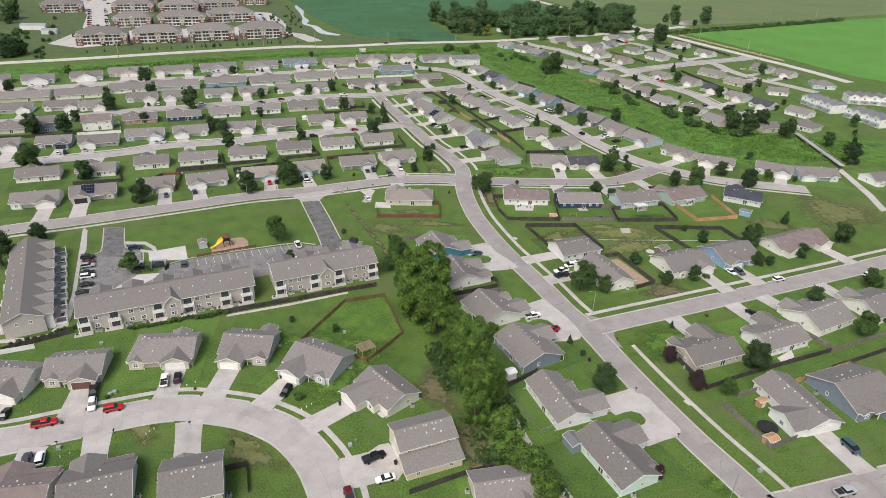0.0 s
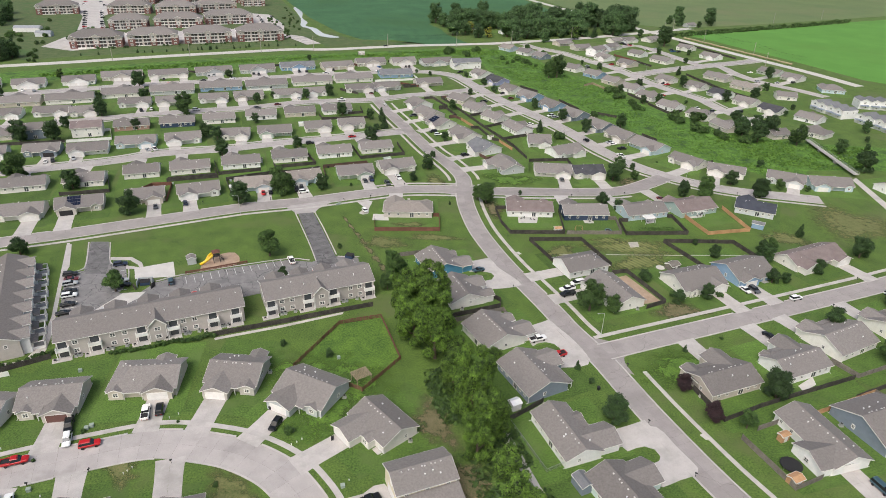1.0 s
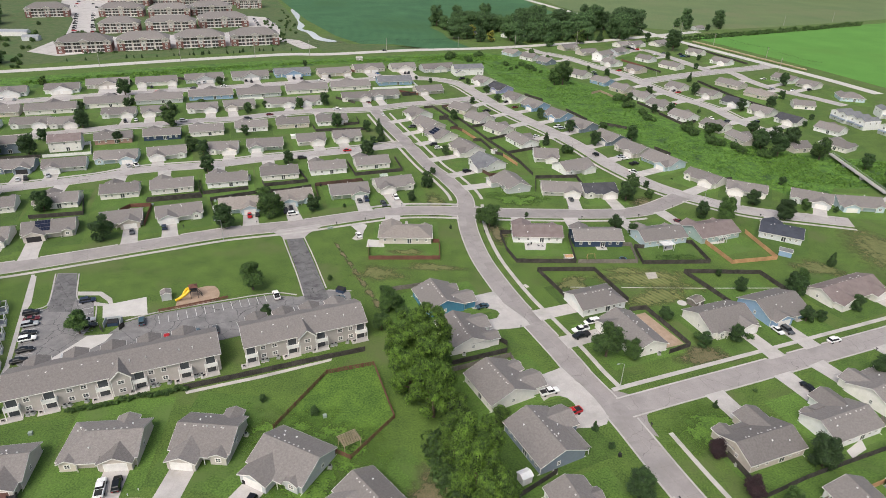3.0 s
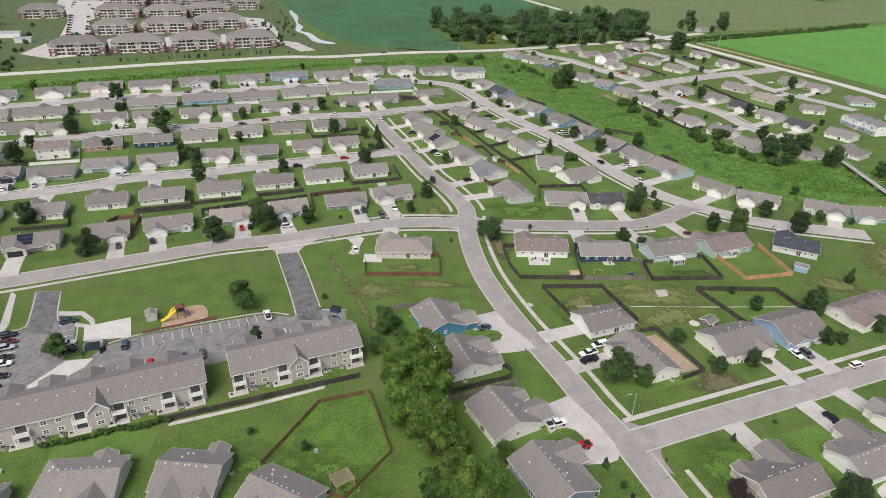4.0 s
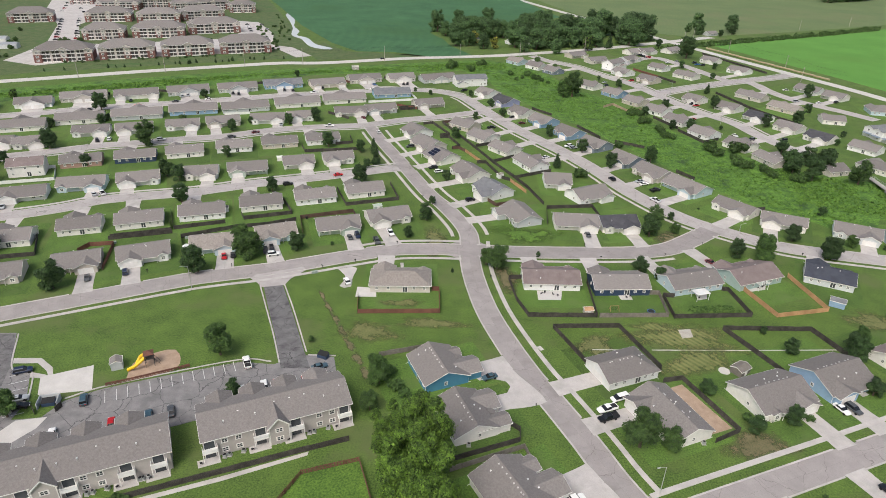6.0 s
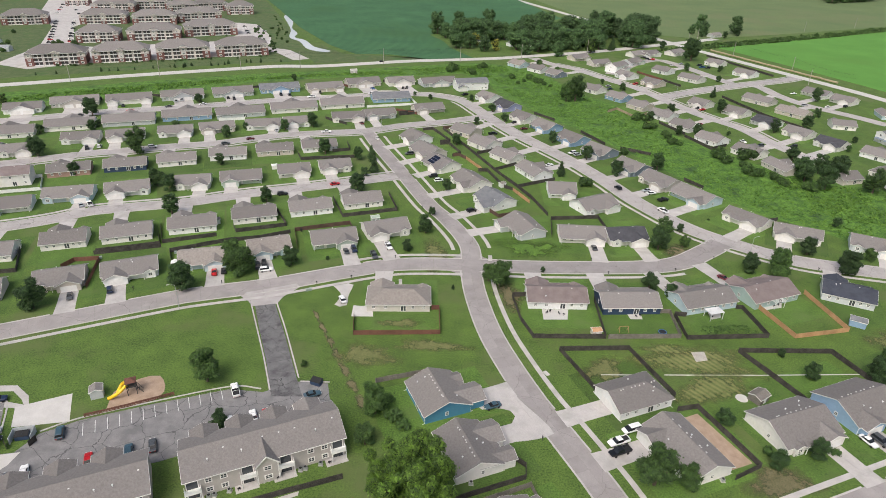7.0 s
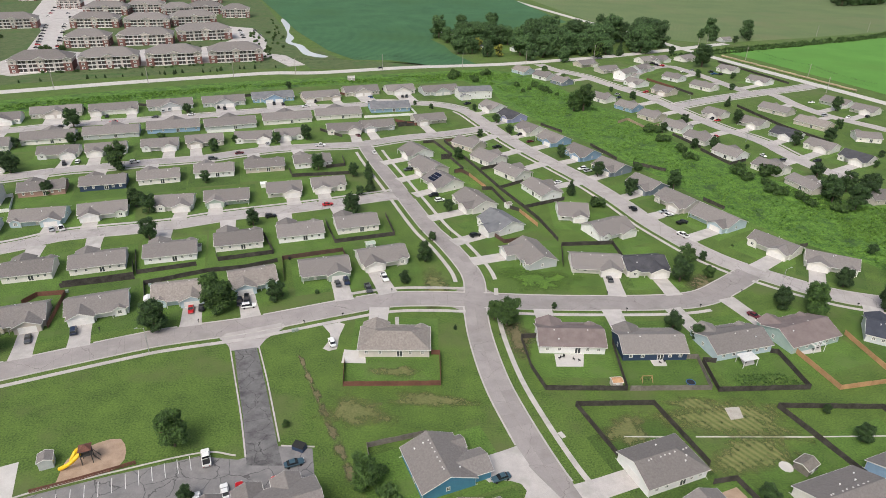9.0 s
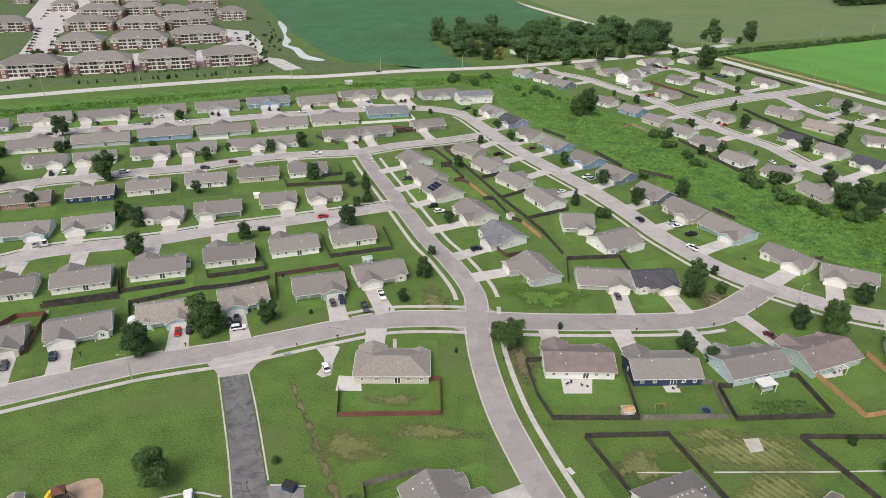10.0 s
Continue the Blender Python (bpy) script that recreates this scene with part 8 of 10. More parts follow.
tree(180.2, 525.8, 8.5, "dark", 1.0)
tree(264.2, 566.5, 9.2, "dark", 1.0)
tree(243.2, 522.5, 6.3, "dark", 1.0)
tree(221.5, 492.3, 8.5, "dark", 1.0)
tree(197.9, 484.2, 7.7, "dark", 1.0)
tree(166.3, 474.7, 2.8, "dark", 1.0)
shrub(144.7, 433.2, 11.2, "bush")
shrub(160.4, 432.2, 12.3, "bush")
tree(184.7, 431.9, 7.8, "dark", 1.0)
tree(175.9, 399.4, 9.6, "dark", 1.0)
tree(181.7, 390.9, 11.3, "dark", 1.0)
tree(207.7, 765.0, 7.6, "dark", 1.0)
tree(86.9, 331.8, 8.8, "green", 1.0)
tree(81.8, 321.0, 8.9, "dark", 1.0)
tree(95.3, 337.6, 3.7, "dark", 1.0)
tree(93.3, 324.6, 4.7, "green", 1.0)
shrub(111.7, 350.3, 1.7, "bush")
tree(111.3, 305.2, 6.1, "dark", 1.0)
tree(119.1, 299.6, 8.8, "green", 1.0)
tree(139.8, 321.2, 6.9, "dark", 1.0)
tree(-88.5, 280.2, 9.7, "dark", 1.0)
tree(-73.4, 292.3, 12.4, "green", 1.0)
tree(-115.9, 338.4, 8.3, "dark", 1.0)
tree(-80.5, 354.2, 6.6, "dark", 1.0)
tree(-56.7, 299.3, 7.1, "dark", 1.0)
tree(-15.6, 313.0, 4.5, "dark", 1.0)
tree(-9.4, 329.4, 7.2, "dark", 1.0)
tree(-7.3, 346.0, 3.8, "dark", 1.0)
tree(-44.3, 303.9, 1.6, "dark", 1.0)
tree(2.2, 286.5, 1.5, "cedar", 1.0)
tree(18.2, 289.6, 9.4, "green", 1.0)
tree(14.6, 292.6, 6.1, "green", 1.0)
tree(34.6, 300.2, 2.1, "dark", 1.0)
tree(70.3, 290.5, 6.4, "dark", 1.0)
tree(76.6, 286.0, 4.9, "dark", 1.0)
tree(-63.9, 234.0, 9.4, "green", 1.0)
tree(-54.2, 213.2, 5.3, "green", 1.0)
tree(-107.9, 206.0, 7.2, "green", 1.0)
tree(104.1, 244.3, 5.0, "dark", 1.0)
tree(100.1, 254.3, 2.6, "dark", 1.0)
tree(122.7, 242.4, 7.1, "dark", 1.0)
tree(146.9, 265.4, 4.7, "cedar", 1.0)
tree(148.4, 307.2, 8.2, "dark", 1.0)
tree(112.2, 308.5, 6.0, "dark", 1.0)
tree(121.8, 306.2, 9.1, "green", 1.0)
tree(73.1, 224.0, 3.6, "dark", 1.0)
tree(-39.3, 241.5, 2.1, "green", 1.0)
tree(49.0, 203.9, 10.1, "green", 1.0)
tree(56.5, 204.0, 5.9, "green", 1.0)
tree(72.2, 225.1, 4.2, "dark", 1.0)
tree(122.9, 245.3, 6.8, "dark", 1.0)
tree(129.0, 251.8, 5.1, "green", 1.0)
tree(118.4, 226.4, 5.5, "dark", 1.0)
tree(123.4, 226.8, 3.8, "dark", 1.0)
tree(138.6, 234.5, 5.7, "dark", 1.0)
tree(161.7, 248.1, 8.7, "dark", 1.0)
tree(125.4, 197.8, 7.2, "dark", 1.0)
tree(153.1, 212.3, 7.2, "green", 1.0)
tree(80.0, 210.4, 4.8, "dark", 1.0)
tree(90.8, 214.2, 5.3, "dark", 1.0)
tree(133.6, 182.2, 7.8, "green", 1.0)
tree(92.2, 164.0, 8.5, "dark", 1.0)
tree(67.8, 165.8, 4.9, "purple", 1.0)
tree(71.8, 154.1, 5.6, "purple", 1.0)
tree(79.4, 151.7, 5.2, "green", 1.0)
tree(73.7, 183.3, 2.1, "cedar", 1.0)
tree(45.9, 152.3, 7.7, "dark", 1.0)
tree(40.0, 173.4, 2.4, "cedar", 1.0)
tree(42.8, 167.1, 2.0, "dark", 1.0)
tree(51.9, 122.4, 3.9, "purple", 1.0)
shrub(12.9, 172.4, 4.4, "bush")
tree(-31.0, 174.9, 2.8, "dark", 1.0)
tree(-45.6, 179.5, 2.1, "dark", 1.0)
shrub(-35.6, 144.8, 3.6, "bush")
tree(-153.2, 228.1, 6.9, "dark", 1.0)
tree(-154.6, 208.2, 12.0, "green", 1.0)
tree(-55.0, 218.2, 4.1, "dark", 1.0)
tree(-227.8, 349.5, 11.2, "dark", 1.0)
tree(-212.0, 353.2, 10.7, "dark", 1.0)
tree(-198.7, 299.6, 12.5, "green", 1.0)
tree(-167.4, 289.8, 9.0, "dark", 1.0)
tree(-294.3, 434.9, 8.3, "dark", 1.0)
tree(-210.3, 401.6, 9.9, "dark", 1.0)
tree(-219.0, 377.5, 6.7, "dark", 1.0)
tree(-285.9, 492.2, 6.8, "bright", 1.0)
tree(-130.8, 265.8, 9.8, "dark", 1.0)
tree(164.9, 347.8, 4.3, "dark", 1.0)
tree(162.0, 317.5, 5.1, "green", 1.0)
tree(147.4, 307.3, 8.8, "dark", 1.0)
tree(174.7, 315.6, 2.8, "dark", 1.0)
tree(218.7, 345.6, 11.6, "dark", 1.0)
tree(220.9, 374.2, 7.9, "dark", 1.0)
tree(203.4, 388.2, 11.6, "green", 1.0)
tree(193.8, 404.1, 12.0, "dark", 1.0)
tree(189.7, 413.3, 9.4, "dark", 1.0)
tree(177.7, 407.2, 10.6, "dark", 1.0)
tree(260.0, 417.1, 7.2, "dark", 1.0)
tree(250.1, 398.5, 3.5, "dark", 1.0)
tree(240.5, 381.2, 4.0, "dark", 1.0)
tree(238.1, 467.7, 4.0, "dark", 1.0)
tree(225.1, 450.1, 3.9, "dark", 1.0)
tree(-9.6, 193.6, 13.4, "cotton", 1.25)
tree(-3.6, 191.6, 16.1, "cotton", 1.25)
tree(-1.7, 190.2, 12.9, "cotton", 1.25)
tree(-7.3, 183.0, 14.3, "cotton", 1.25)
tree(-0.8, 176.0, 13.5, "cotton", 1.25)
tree(4.5, 162.4, 9.4, "cotton", 1.25)
tree(9.1, 150.4, 13.8, "cotton", 1.25)
tree(13.2, 143.9, 12.6, "cotton", 1.25)
tree(10.4, 138.6, 10.1, "cotton", 1.25)
tree(16.6, 133.5, 8.4, "bright", 1.0)
tree(19.2, 125.8, 8.0, "bright", 1.0)
tree(22.2, 120.0, 8.5, "bright", 1.0)
tree(24.9, 113.8, 8.7, "bright", 1.0)
tree(19.7, 121.5, 5.7, "bright", 1.0)
tree(16.4, 174.1, 5.2, "bright", 1.0)
tree(-17.1, 223.9, 8.4, "green", 1.0)
tree(-18.2, 213.2, 6.1, "green", 1.0)
tree(5.2, 173.4, 8.6, "bright", 1.0)
shrub(-63.9, 146.7, 1.2, "bush")
shrub(-91.7, 132.7, 1.4, "bush")
shrub(-48.1, 127.7, 1.9, "bush")
shrub(-85.2, 142.3, 1.8, "bush")
shrub(98.2, 172.9, 2.4, "bush")
shrub(144.3, 190.6, 5.5, "bush")
shrub(87.2, 190.5, 1.8, "bush")
shrub(79.6, 214.6, 4.1, "bush")
shrub(95.6, 215.4, 3.4, "bush")
shrub(65.9, 210.3, 2.7, "bush")
shrub(86.0, 214.9, 2.2, "bush")
shrub(124.5, 229.7, 4.0, "bush")
shrub(-15.2, 226.8, 6.7, "bush")
shrub(-12.3, 221.7, 5.8, "bush")
shrub(-9.3, 219.3, 4.8, "bush")
tree(86.4, 768.8, 18.9, "wood", 1.0)
tree(139.1, 767.9, 15.9, "wood", 1.0)
tree(93.9, 803.9, 26.4, "wood", 1.0)
tree(115.8, 743.5, 19.2, "wood", 1.0)
tree(155.4, 823.2, 23.2, "wood", 1.0)
tree(181.4, 784.8, 23.1, "wood", 1.0)
tree(162.9, 834.9, 24.9, "wood", 1.0)
tree(144.2, 803.8, 16.4, "wood", 1.0)
tree(182.4, 790.4, 23.0, "wood", 1.0)
tree(177.8, 764.3, 24.2, "wood", 1.0)
tree(105.6, 745.6, 19.0, "wood", 1.0)
tree(78.5, 726.2, 18.4, "wood", 1.0)
tree(149.8, 804.7, 21.3, "wood", 1.0)
tree(111.5, 793.4, 21.8, "wood", 1.0)
tree(160.3, 822.4, 25.6, "wood", 1.0)
tree(132.2, 757.9, 17.1, "wood", 1.0)
tree(174.5, 778.4, 18.3, "wood", 1.0)
tree(58.3, 733.9, 23.8, "wood", 1.0)
tree(62.2, 739.5, 18.5, "wood", 1.0)
tree(76.4, 794.5, 23.7, "wood", 1.0)
tree(154.1, 835.9, 24.5, "wood", 1.0)
tree(95.4, 736.5, 23.8, "wood", 1.0)
tree(82.1, 782.7, 21.7, "wood", 1.0)
tree(187.4, 808.9, 26.1, "wood", 1.0)
tree(190.0, 802.0, 20.7, "wood", 1.0)
tree(126.4, 764.2, 21.0, "wood", 1.0)
tree(132.6, 767.5, 24.5, "wood", 1.0)
tree(128.5, 787.0, 23.0, "wood", 1.0)
tree(89.6, 795.7, 25.9, "wood", 1.0)
tree(128.3, 774.4, 15.5, "wood", 1.0)
tree(112.0, 768.7, 15.5, "wood", 1.0)
tree(140.7, 767.4, 15.8, "wood", 1.0)
tree(146.1, 785.8, 22.5, "wood", 1.0)
tree(100.9, 754.2, 22.1, "wood", 1.0)
tree(89.5, 778.6, 21.4, "wood", 1.0)
tree(101.2, 790.4, 18.9, "wood", 1.0)
tree(105.0, 766.1, 18.2, "wood", 1.0)
tree(103.5, 748.1, 15.1, "wood", 1.0)
tree(131.8, 755.7, 18.0, "wood", 1.0)
tree(81.1, 741.9, 17.0, "wood", 1.0)
tree(80.3, 779.5, 22.5, "wood", 1.0)
tree(68.7, 790.2, 19.2, "wood", 1.0)
tree(178.4, 793.5, 24.5, "wood", 1.0)
tree(78.7, 790.1, 22.4, "wood", 1.0)
tree(186.0, 793.3, 18.1, "wood", 1.0)
tree(69.4, 767.8, 17.2, "wood", 1.0)
tree(81.6, 797.0, 24.2, "wood", 1.0)
tree(141.0, 750.0, 18.2, "wood", 1.0)
tree(73.2, 794.3, 24.0, "wood", 1.0)
tree(94.1, 791.3, 20.0, "wood", 1.0)
tree(115.6, 787.5, 25.0, "wood", 1.0)
tree(202.4, 797.5, 25.6, "wood", 1.0)
tree(199.8, 821.4, 24.3, "wood", 1.0)
tree(172.9, 768.9, 20.4, "wood", 1.0)
tree(96.9, 792.3, 18.1, "wood", 1.0)
tree(61.2, 760.5, 17.9, "wood", 1.0)
tree(182.0, 767.0, 24.3, "wood", 1.0)
tree(171.9, 823.1, 19.7, "wood", 1.0)
tree(33.6, 791.3, 18.0, "wood", 1.0)
tree(49.7, 787.8, 17.3, "wood", 1.0)
tree(9.0, 765.2, 17.8, "wood", 1.0)
tree(41.4, 804.7, 16.6, "wood", 1.0)
tree(25.3, 770.5, 15.6, "wood", 1.0)
tree(25.7, 797.2, 18.6, "wood", 1.0)
tree(13.2, 803.0, 17.8, "wood", 1.0)
tree(32.5, 786.9, 17.4, "wood", 1.0)
tree(1.6, 784.4, 20.2, "wood", 1.0)
tree(29.5, 773.3, 17.3, "wood", 1.0)
tree(41.5, 785.8, 18.0, "wood", 1.0)
tree(16.3, 790.7, 20.2, "wood", 1.0)
tree(18.9, 777.6, 18.0, "wood", 1.0)
tree(8.8, 786.8, 20.1, "wood", 1.0)
tree(19.0, 765.5, 21.3, "wood", 1.0)
tree(-20.7, 814.1, 22.2, "wood", 1.0)
tree(-11.4, 789.4, 14.7, "wood", 1.0)
tree(0.2, 733.0, 17.7, "wood", 1.0)
tree(13.2, 734.9, 15.6, "wood", 1.0)
tree(26.8, 721.1, 14.3, "wood", 1.0)
tree(37.7, 725.1, 10.3, "yellow", 1.0)
tree(17.1, 746.3, 13.8, "yellow", 1.0)
tree(2.6, 853.4, 18.4, "wood", 1.0)
tree(37.3, 874.4, 18.9, "wood", 1.0)
tree(65.5, 711.3, 15.0, "wood", 1.0)
tree(95.1, 707.9, 13.0, "wood", 1.0)
tree(129.1, 729.9, 13.4, "bright", 1.0)
tree(153.3, 746.4, 10.6, "cedar", 1.0)
tree(291.1, 900.5, 16.9, "wood", 1.0)
tree(276.6, 850.0, 15.8, "wood", 1.0)
tree(322.9, 875.2, 18.8, "wood", 1.0)
tree(270.1, 866.8, 10.0, "wood", 1.0)
tree(621.3, 1238.4, 30.2, "wood", 1.0)
tree(631.1, 1280.1, 22.4, "wood", 1.0)
tree(688.6, 1274.1, 32.3, "wood", 1.0)
tree(685.7, 1273.0, 30.3, "wood", 1.0)
tree(726.6, 1334.9, 33.4, "wood", 1.0)
tree(711.3, 1286.7, 31.5, "wood", 1.0)
tree(648.0, 1260.5, 21.8, "wood", 1.0)
tree(648.1, 1250.3, 23.4, "wood", 1.0)
tree(658.7, 1259.3, 25.5, "wood", 1.0)
tree(648.2, 1290.3, 25.6, "wood", 1.0)
tree(634.1, 1254.6, 22.4, "wood", 1.0)
tree(667.8, 1261.0, 29.2, "wood", 1.0)
tree(-360.8, 554.7, 14.4, "wood", 1.0)
tree(-366.3, 541.3, 16.1, "wood", 1.0)
tree(-361.9, 556.5, 15.0, "wood", 1.0)
tree(-367.6, 548.7, 11.8, "wood", 1.0)
tree(-363.8, 544.4, 16.4, "wood", 1.0)
tree(-361.5, 544.1, 12.4, "wood", 1.0)
tree(-486.7, 724.6, 14.5, "wood", 1.0)
tree(-497.0, 745.1, 14.5, "wood", 1.0)
tree(-511.6, 786.8, 19.7, "wood", 1.0)
tree(-467.2, 707.0, 14.7, "wood", 1.0)
tree(-477.8, 726.1, 16.6, "wood", 1.0)
tree(-481.4, 740.7, 17.0, "wood", 1.0)
shrub(-3.5, 642.7, 8.6, "brush")
shrub(14.1, 621.4, 8.8, "brush")
shrub(-3.0, 644.3, 6.6, "brush")
shrub(-4.9, 627.1, 9.0, "brush")
shrub(23.6, 645.4, 9.3, "brush")
shrub(-0.0, 636.9, 8.5, "brush")
shrub(20.9, 643.8, 7.0, "brush")
shrub(10.5, 629.9, 5.3, "brush")
shrub(0.8, 636.5, 7.5, "brush")
shrub(-4.1, 631.1, 9.5, "brush")
shrub(54.3, 599.7, 4.6, "brush")
shrub(48.9, 593.1, 4.5, "brush")
shrub(72.7, 584.1, 4.4, "brush")
shrub(68.9, 590.9, 5.3, "brush")
shrub(65.6, 595.5, 7.4, "brush")
shrub(59.7, 610.2, 7.2, "brush")
shrub(66.2, 600.0, 4.9, "brush")
shrub(64.5, 596.6, 4.8, "brush")
shrub(44.8, 609.5, 7.2, "brush")
shrub(62.9, 600.2, 6.8, "brush")
shrub(126.9, 469.7, 6.4, "brush")
shrub(116.6, 502.2, 6.9, "brush")
shrub(126.6, 464.3, 7.0, "brush")
shrub(122.5, 486.4, 5.3, "brush")
shrub(130.1, 453.5, 5.5, "brush")
shrub(123.4, 485.0, 7.0, "brush")
shrub(119.2, 482.9, 7.3, "brush")
shrub(126.5, 454.6, 7.2, "brush")
shrub(119.5, 505.9, 6.9, "brush")
shrub(122.8, 502.4, 7.5, "brush")
shrub(146.6, 424.6, 8.3, "brush")
shrub(174.4, 387.9, 8.6, "brush")
shrub(172.2, 391.1, 7.1, "brush")
shrub(158.5, 410.3, 5.5, "brush")
shrub(153.6, 419.1, 5.7, "brush")
shrub(173.0, 389.6, 6.3, "brush")
shrub(163.7, 394.6, 6.7, "brush")
shrub(151.5, 410.7, 9.4, "brush")
shrub(157.3, 407.4, 5.5, "brush")
shrub(163.9, 398.7, 5.2, "brush")
shrub(155.5, 408.2, 5.5, "brush")
shrub(155.1, 405.8, 7.4, "brush")
shrub(172.6, 391.0, 7.4, "brush")
shrub(162.8, 403.0, 6.9, "brush")
shrub(-333.9, 641.8, 5.1, "brush")
shrub(-350.7, 693.2, 7.8, "brush")
shrub(-351.6, 694.1, 5.7, "brush")
shrub(-206.0, 782.4, 3.6, "brush")
shrub(-213.9, 808.5, 4.3, "brush")
shrub(-190.1, 746.6, 3.4, "brush")
shrub(-200.2, 778.8, 4.7, "brush")
shrub(-197.1, 764.4, 2.9, "brush")
shrub(-197.5, 758.7, 4.6, "brush")
shrub(-216.2, 805.7, 4.3, "brush")
shrub(-179.4, 733.1, 4.4, "brush")
shrub(-213.6, 802.7, 4.1, "brush")
shrub(-196.8, 762.6, 4.2, "brush")
shrub(-210.3, 797.7, 4.2, "brush")
shrub(-210.6, 788.4, 4.8, "brush")
shrub(-175.3, 721.5, 4.3, "brush")
shrub(-172.7, 717.8, 2.8, "brush")
tree(-175.5, 640.0, 2.3, "cedar", 1.0)
tree(-252.0, 600.5, 1.8, "cedar", 1.0)
tree(-189.9, 628.0, 2.4, "cedar", 1.0)
tree(-188.5, 631.8, 2.6, "cedar", 1.0)
tree(-273.7, 591.3, 1.9, "cedar", 1.0)
tree(-236.1, 607.7, 2.0, "cedar", 1.0)
tree(-148.2, 646.6, 1.9, "cedar", 1.0)
tree(-225.8, 614.0, 2.3, "cedar", 1.0)
tree(-194.2, 624.7, 2.0, "cedar", 1.0)
tree(-225.7, 613.6, 2.4, "cedar", 1.0)
tree(-268.8, 593.7, 1.8, "cedar", 1.0)
tree(-262.5, 595.0, 2.4, "cedar", 1.0)
tree(-228.9, 612.7, 2.1, "cedar", 1.0)
tree(-239.8, 606.4, 2.3, "cedar", 1.0)
tree(-218.6, 614.1, 2.9, "cedar", 1.0)
tree(-218.1, 616.4, 2.9, "cedar", 1.0)
tree(-171.8, 639.5, 2.4, "cedar", 1.0)
tree(-224.7, 611.6, 2.5, "cedar", 1.0)
tree(-214.4, 619.8, 2.8, "cedar", 1.0)
tree(-213.7, 619.4, 2.3, "cedar", 1.0)
tree(-187.7, 631.7, 3.1, "cedar", 1.0)
tree(-163.7, 641.3, 3.0, "cedar", 1.0)
tree(-313.9, 572.7, 1.9, "cedar", 1.0)
tree(-199.4, 622.9, 2.8, "cedar", 1.0)
tree(-301.6, 578.4, 2.3, "cedar", 1.0)
tree(-273.5, 590.8, 2.9, "cedar", 1.0)
shrub(-366.2, 656.1, 4.9, "brush")
shrub(-359.6, 669.7, 6.2, "brush")
shrub(-368.4, 691.5, 6.6, "brush")
shrub(-362.7, 674.8, 6.3, "brush")
shrub(-366.4, 696.8, 6.7, "brush")
shrub(-353.2, 667.5, 5.3, "brush")
shrub(-364.3, 668.0, 7.5, "brush")
shrub(-352.3, 654.8, 4.8, "brush")
shrub(-362.3, 642.5, 5.8, "brush")
shrub(-363.5, 695.9, 4.4, "brush")
shrub(-369.0, 671.8, 6.5, "brush")
shrub(-362.9, 656.8, 5.9, "brush")
shrub(-361.4, 653.8, 4.0, "brush")
shrub(-359.3, 665.3, 5.2, "brush")
shrub(-437.6, 741.4, 6.4, "brush")
shrub(-408.4, 688.4, 6.9, "brush")
shrub(-376.3, 614.0, 6.2, "brush")
shrub(-389.8, 651.1, 6.9, "brush")
shrub(-336.9, 543.9, 4.0, "brush")
shrub(-342.4, 555.5, 6.4, "brush")
shrub(-354.0, 567.3, 4.6, "brush")
shrub(-402.3, 671.1, 7.7, "brush")
shrub(-355.3, 572.0, 4.8, "brush")
shrub(-352.6, 564.4, 5.1, "brush")
shrub(-349.7, 564.8, 4.2, "brush")
shrub(-372.2, 618.7, 5.8, "brush")
shrub(-406.0, 675.0, 5.2, "brush")
shrub(-340.8, 544.7, 4.2, "brush")
shrub(-359.0, 584.1, 5.3, "brush")
shrub(-391.2, 653.1, 6.3, "brush")
shrub(-419.0, 641.9, 8.3, "brush")
shrub(-422.9, 653.2, 8.7, "brush")
shrub(-378.7, 592.1, 5.4, "brush")
shrub(-416.3, 625.4, 7.8, "brush")
shrub(-374.4, 567.8, 5.1, "brush")
shrub(-417.8, 651.1, 5.1, "brush")
shrub(-397.9, 624.7, 6.5, "brush")
shrub(-414.9, 628.4, 5.6, "brush")
shrub(-372.1, 574.1, 6.2, "brush")
shrub(-370.3, 560.0, 4.2, "brush")
shrub(-370.9, 573.9, 5.0, "brush")
shrub(-380.6, 578.6, 4.3, "brush")
shrub(-399.8, 589.9, 4.4, "brush")
shrub(-412.9, 649.9, 7.0, "brush")
shrub(-391.8, 595.7, 6.9, "brush")
shrub(-426.8, 635.1, 5.9, "brush")
shrub(-280.9, 788.0, 4.3, "brush")
shrub(-254.7, 766.4, 4.3, "brush")
shrub(-269.5, 777.0, 3.6, "brush")
shrub(-267.6, 775.0, 3.1, "brush")
shrub(-252.9, 734.6, 3.6, "brush")
shrub(-251.9, 763.7, 3.7, "brush")
shrub(-277.3, 763.5, 3.5, "brush")
shrub(-231.7, 760.6, 3.2, "brush")
shrub(-280.6, 780.6, 2.9, "brush")
shrub(-237.1, 721.4, 4.0, "brush")
shrub(-201.4, 812.5, 3.8, "brush")
shrub(-186.4, 781.2, 4.3, "brush")
shrub(-179.7, 753.2, 2.8, "brush")
shrub(-183.0, 770.8, 3.2, "brush")
shrub(-199.1, 814.6, 3.6, "brush")
shrub(-186.6, 785.1, 3.6, "brush")
shrub(-198.8, 810.8, 4.1, "brush")
shrub(-188.4, 798.4, 5.1, "brush")
shrub(-164.2, 735.8, 3.9, "brush")
shrub(-173.9, 751.7, 4.5, "brush")
shrub(-188.7, 763.9, 4.0, "brush")
shrub(-174.4, 725.1, 4.3, "brush")
shrub(-233.8, 634.5, 2.7, "bush")
shrub(-214.7, 645.1, 3.7, "bush")
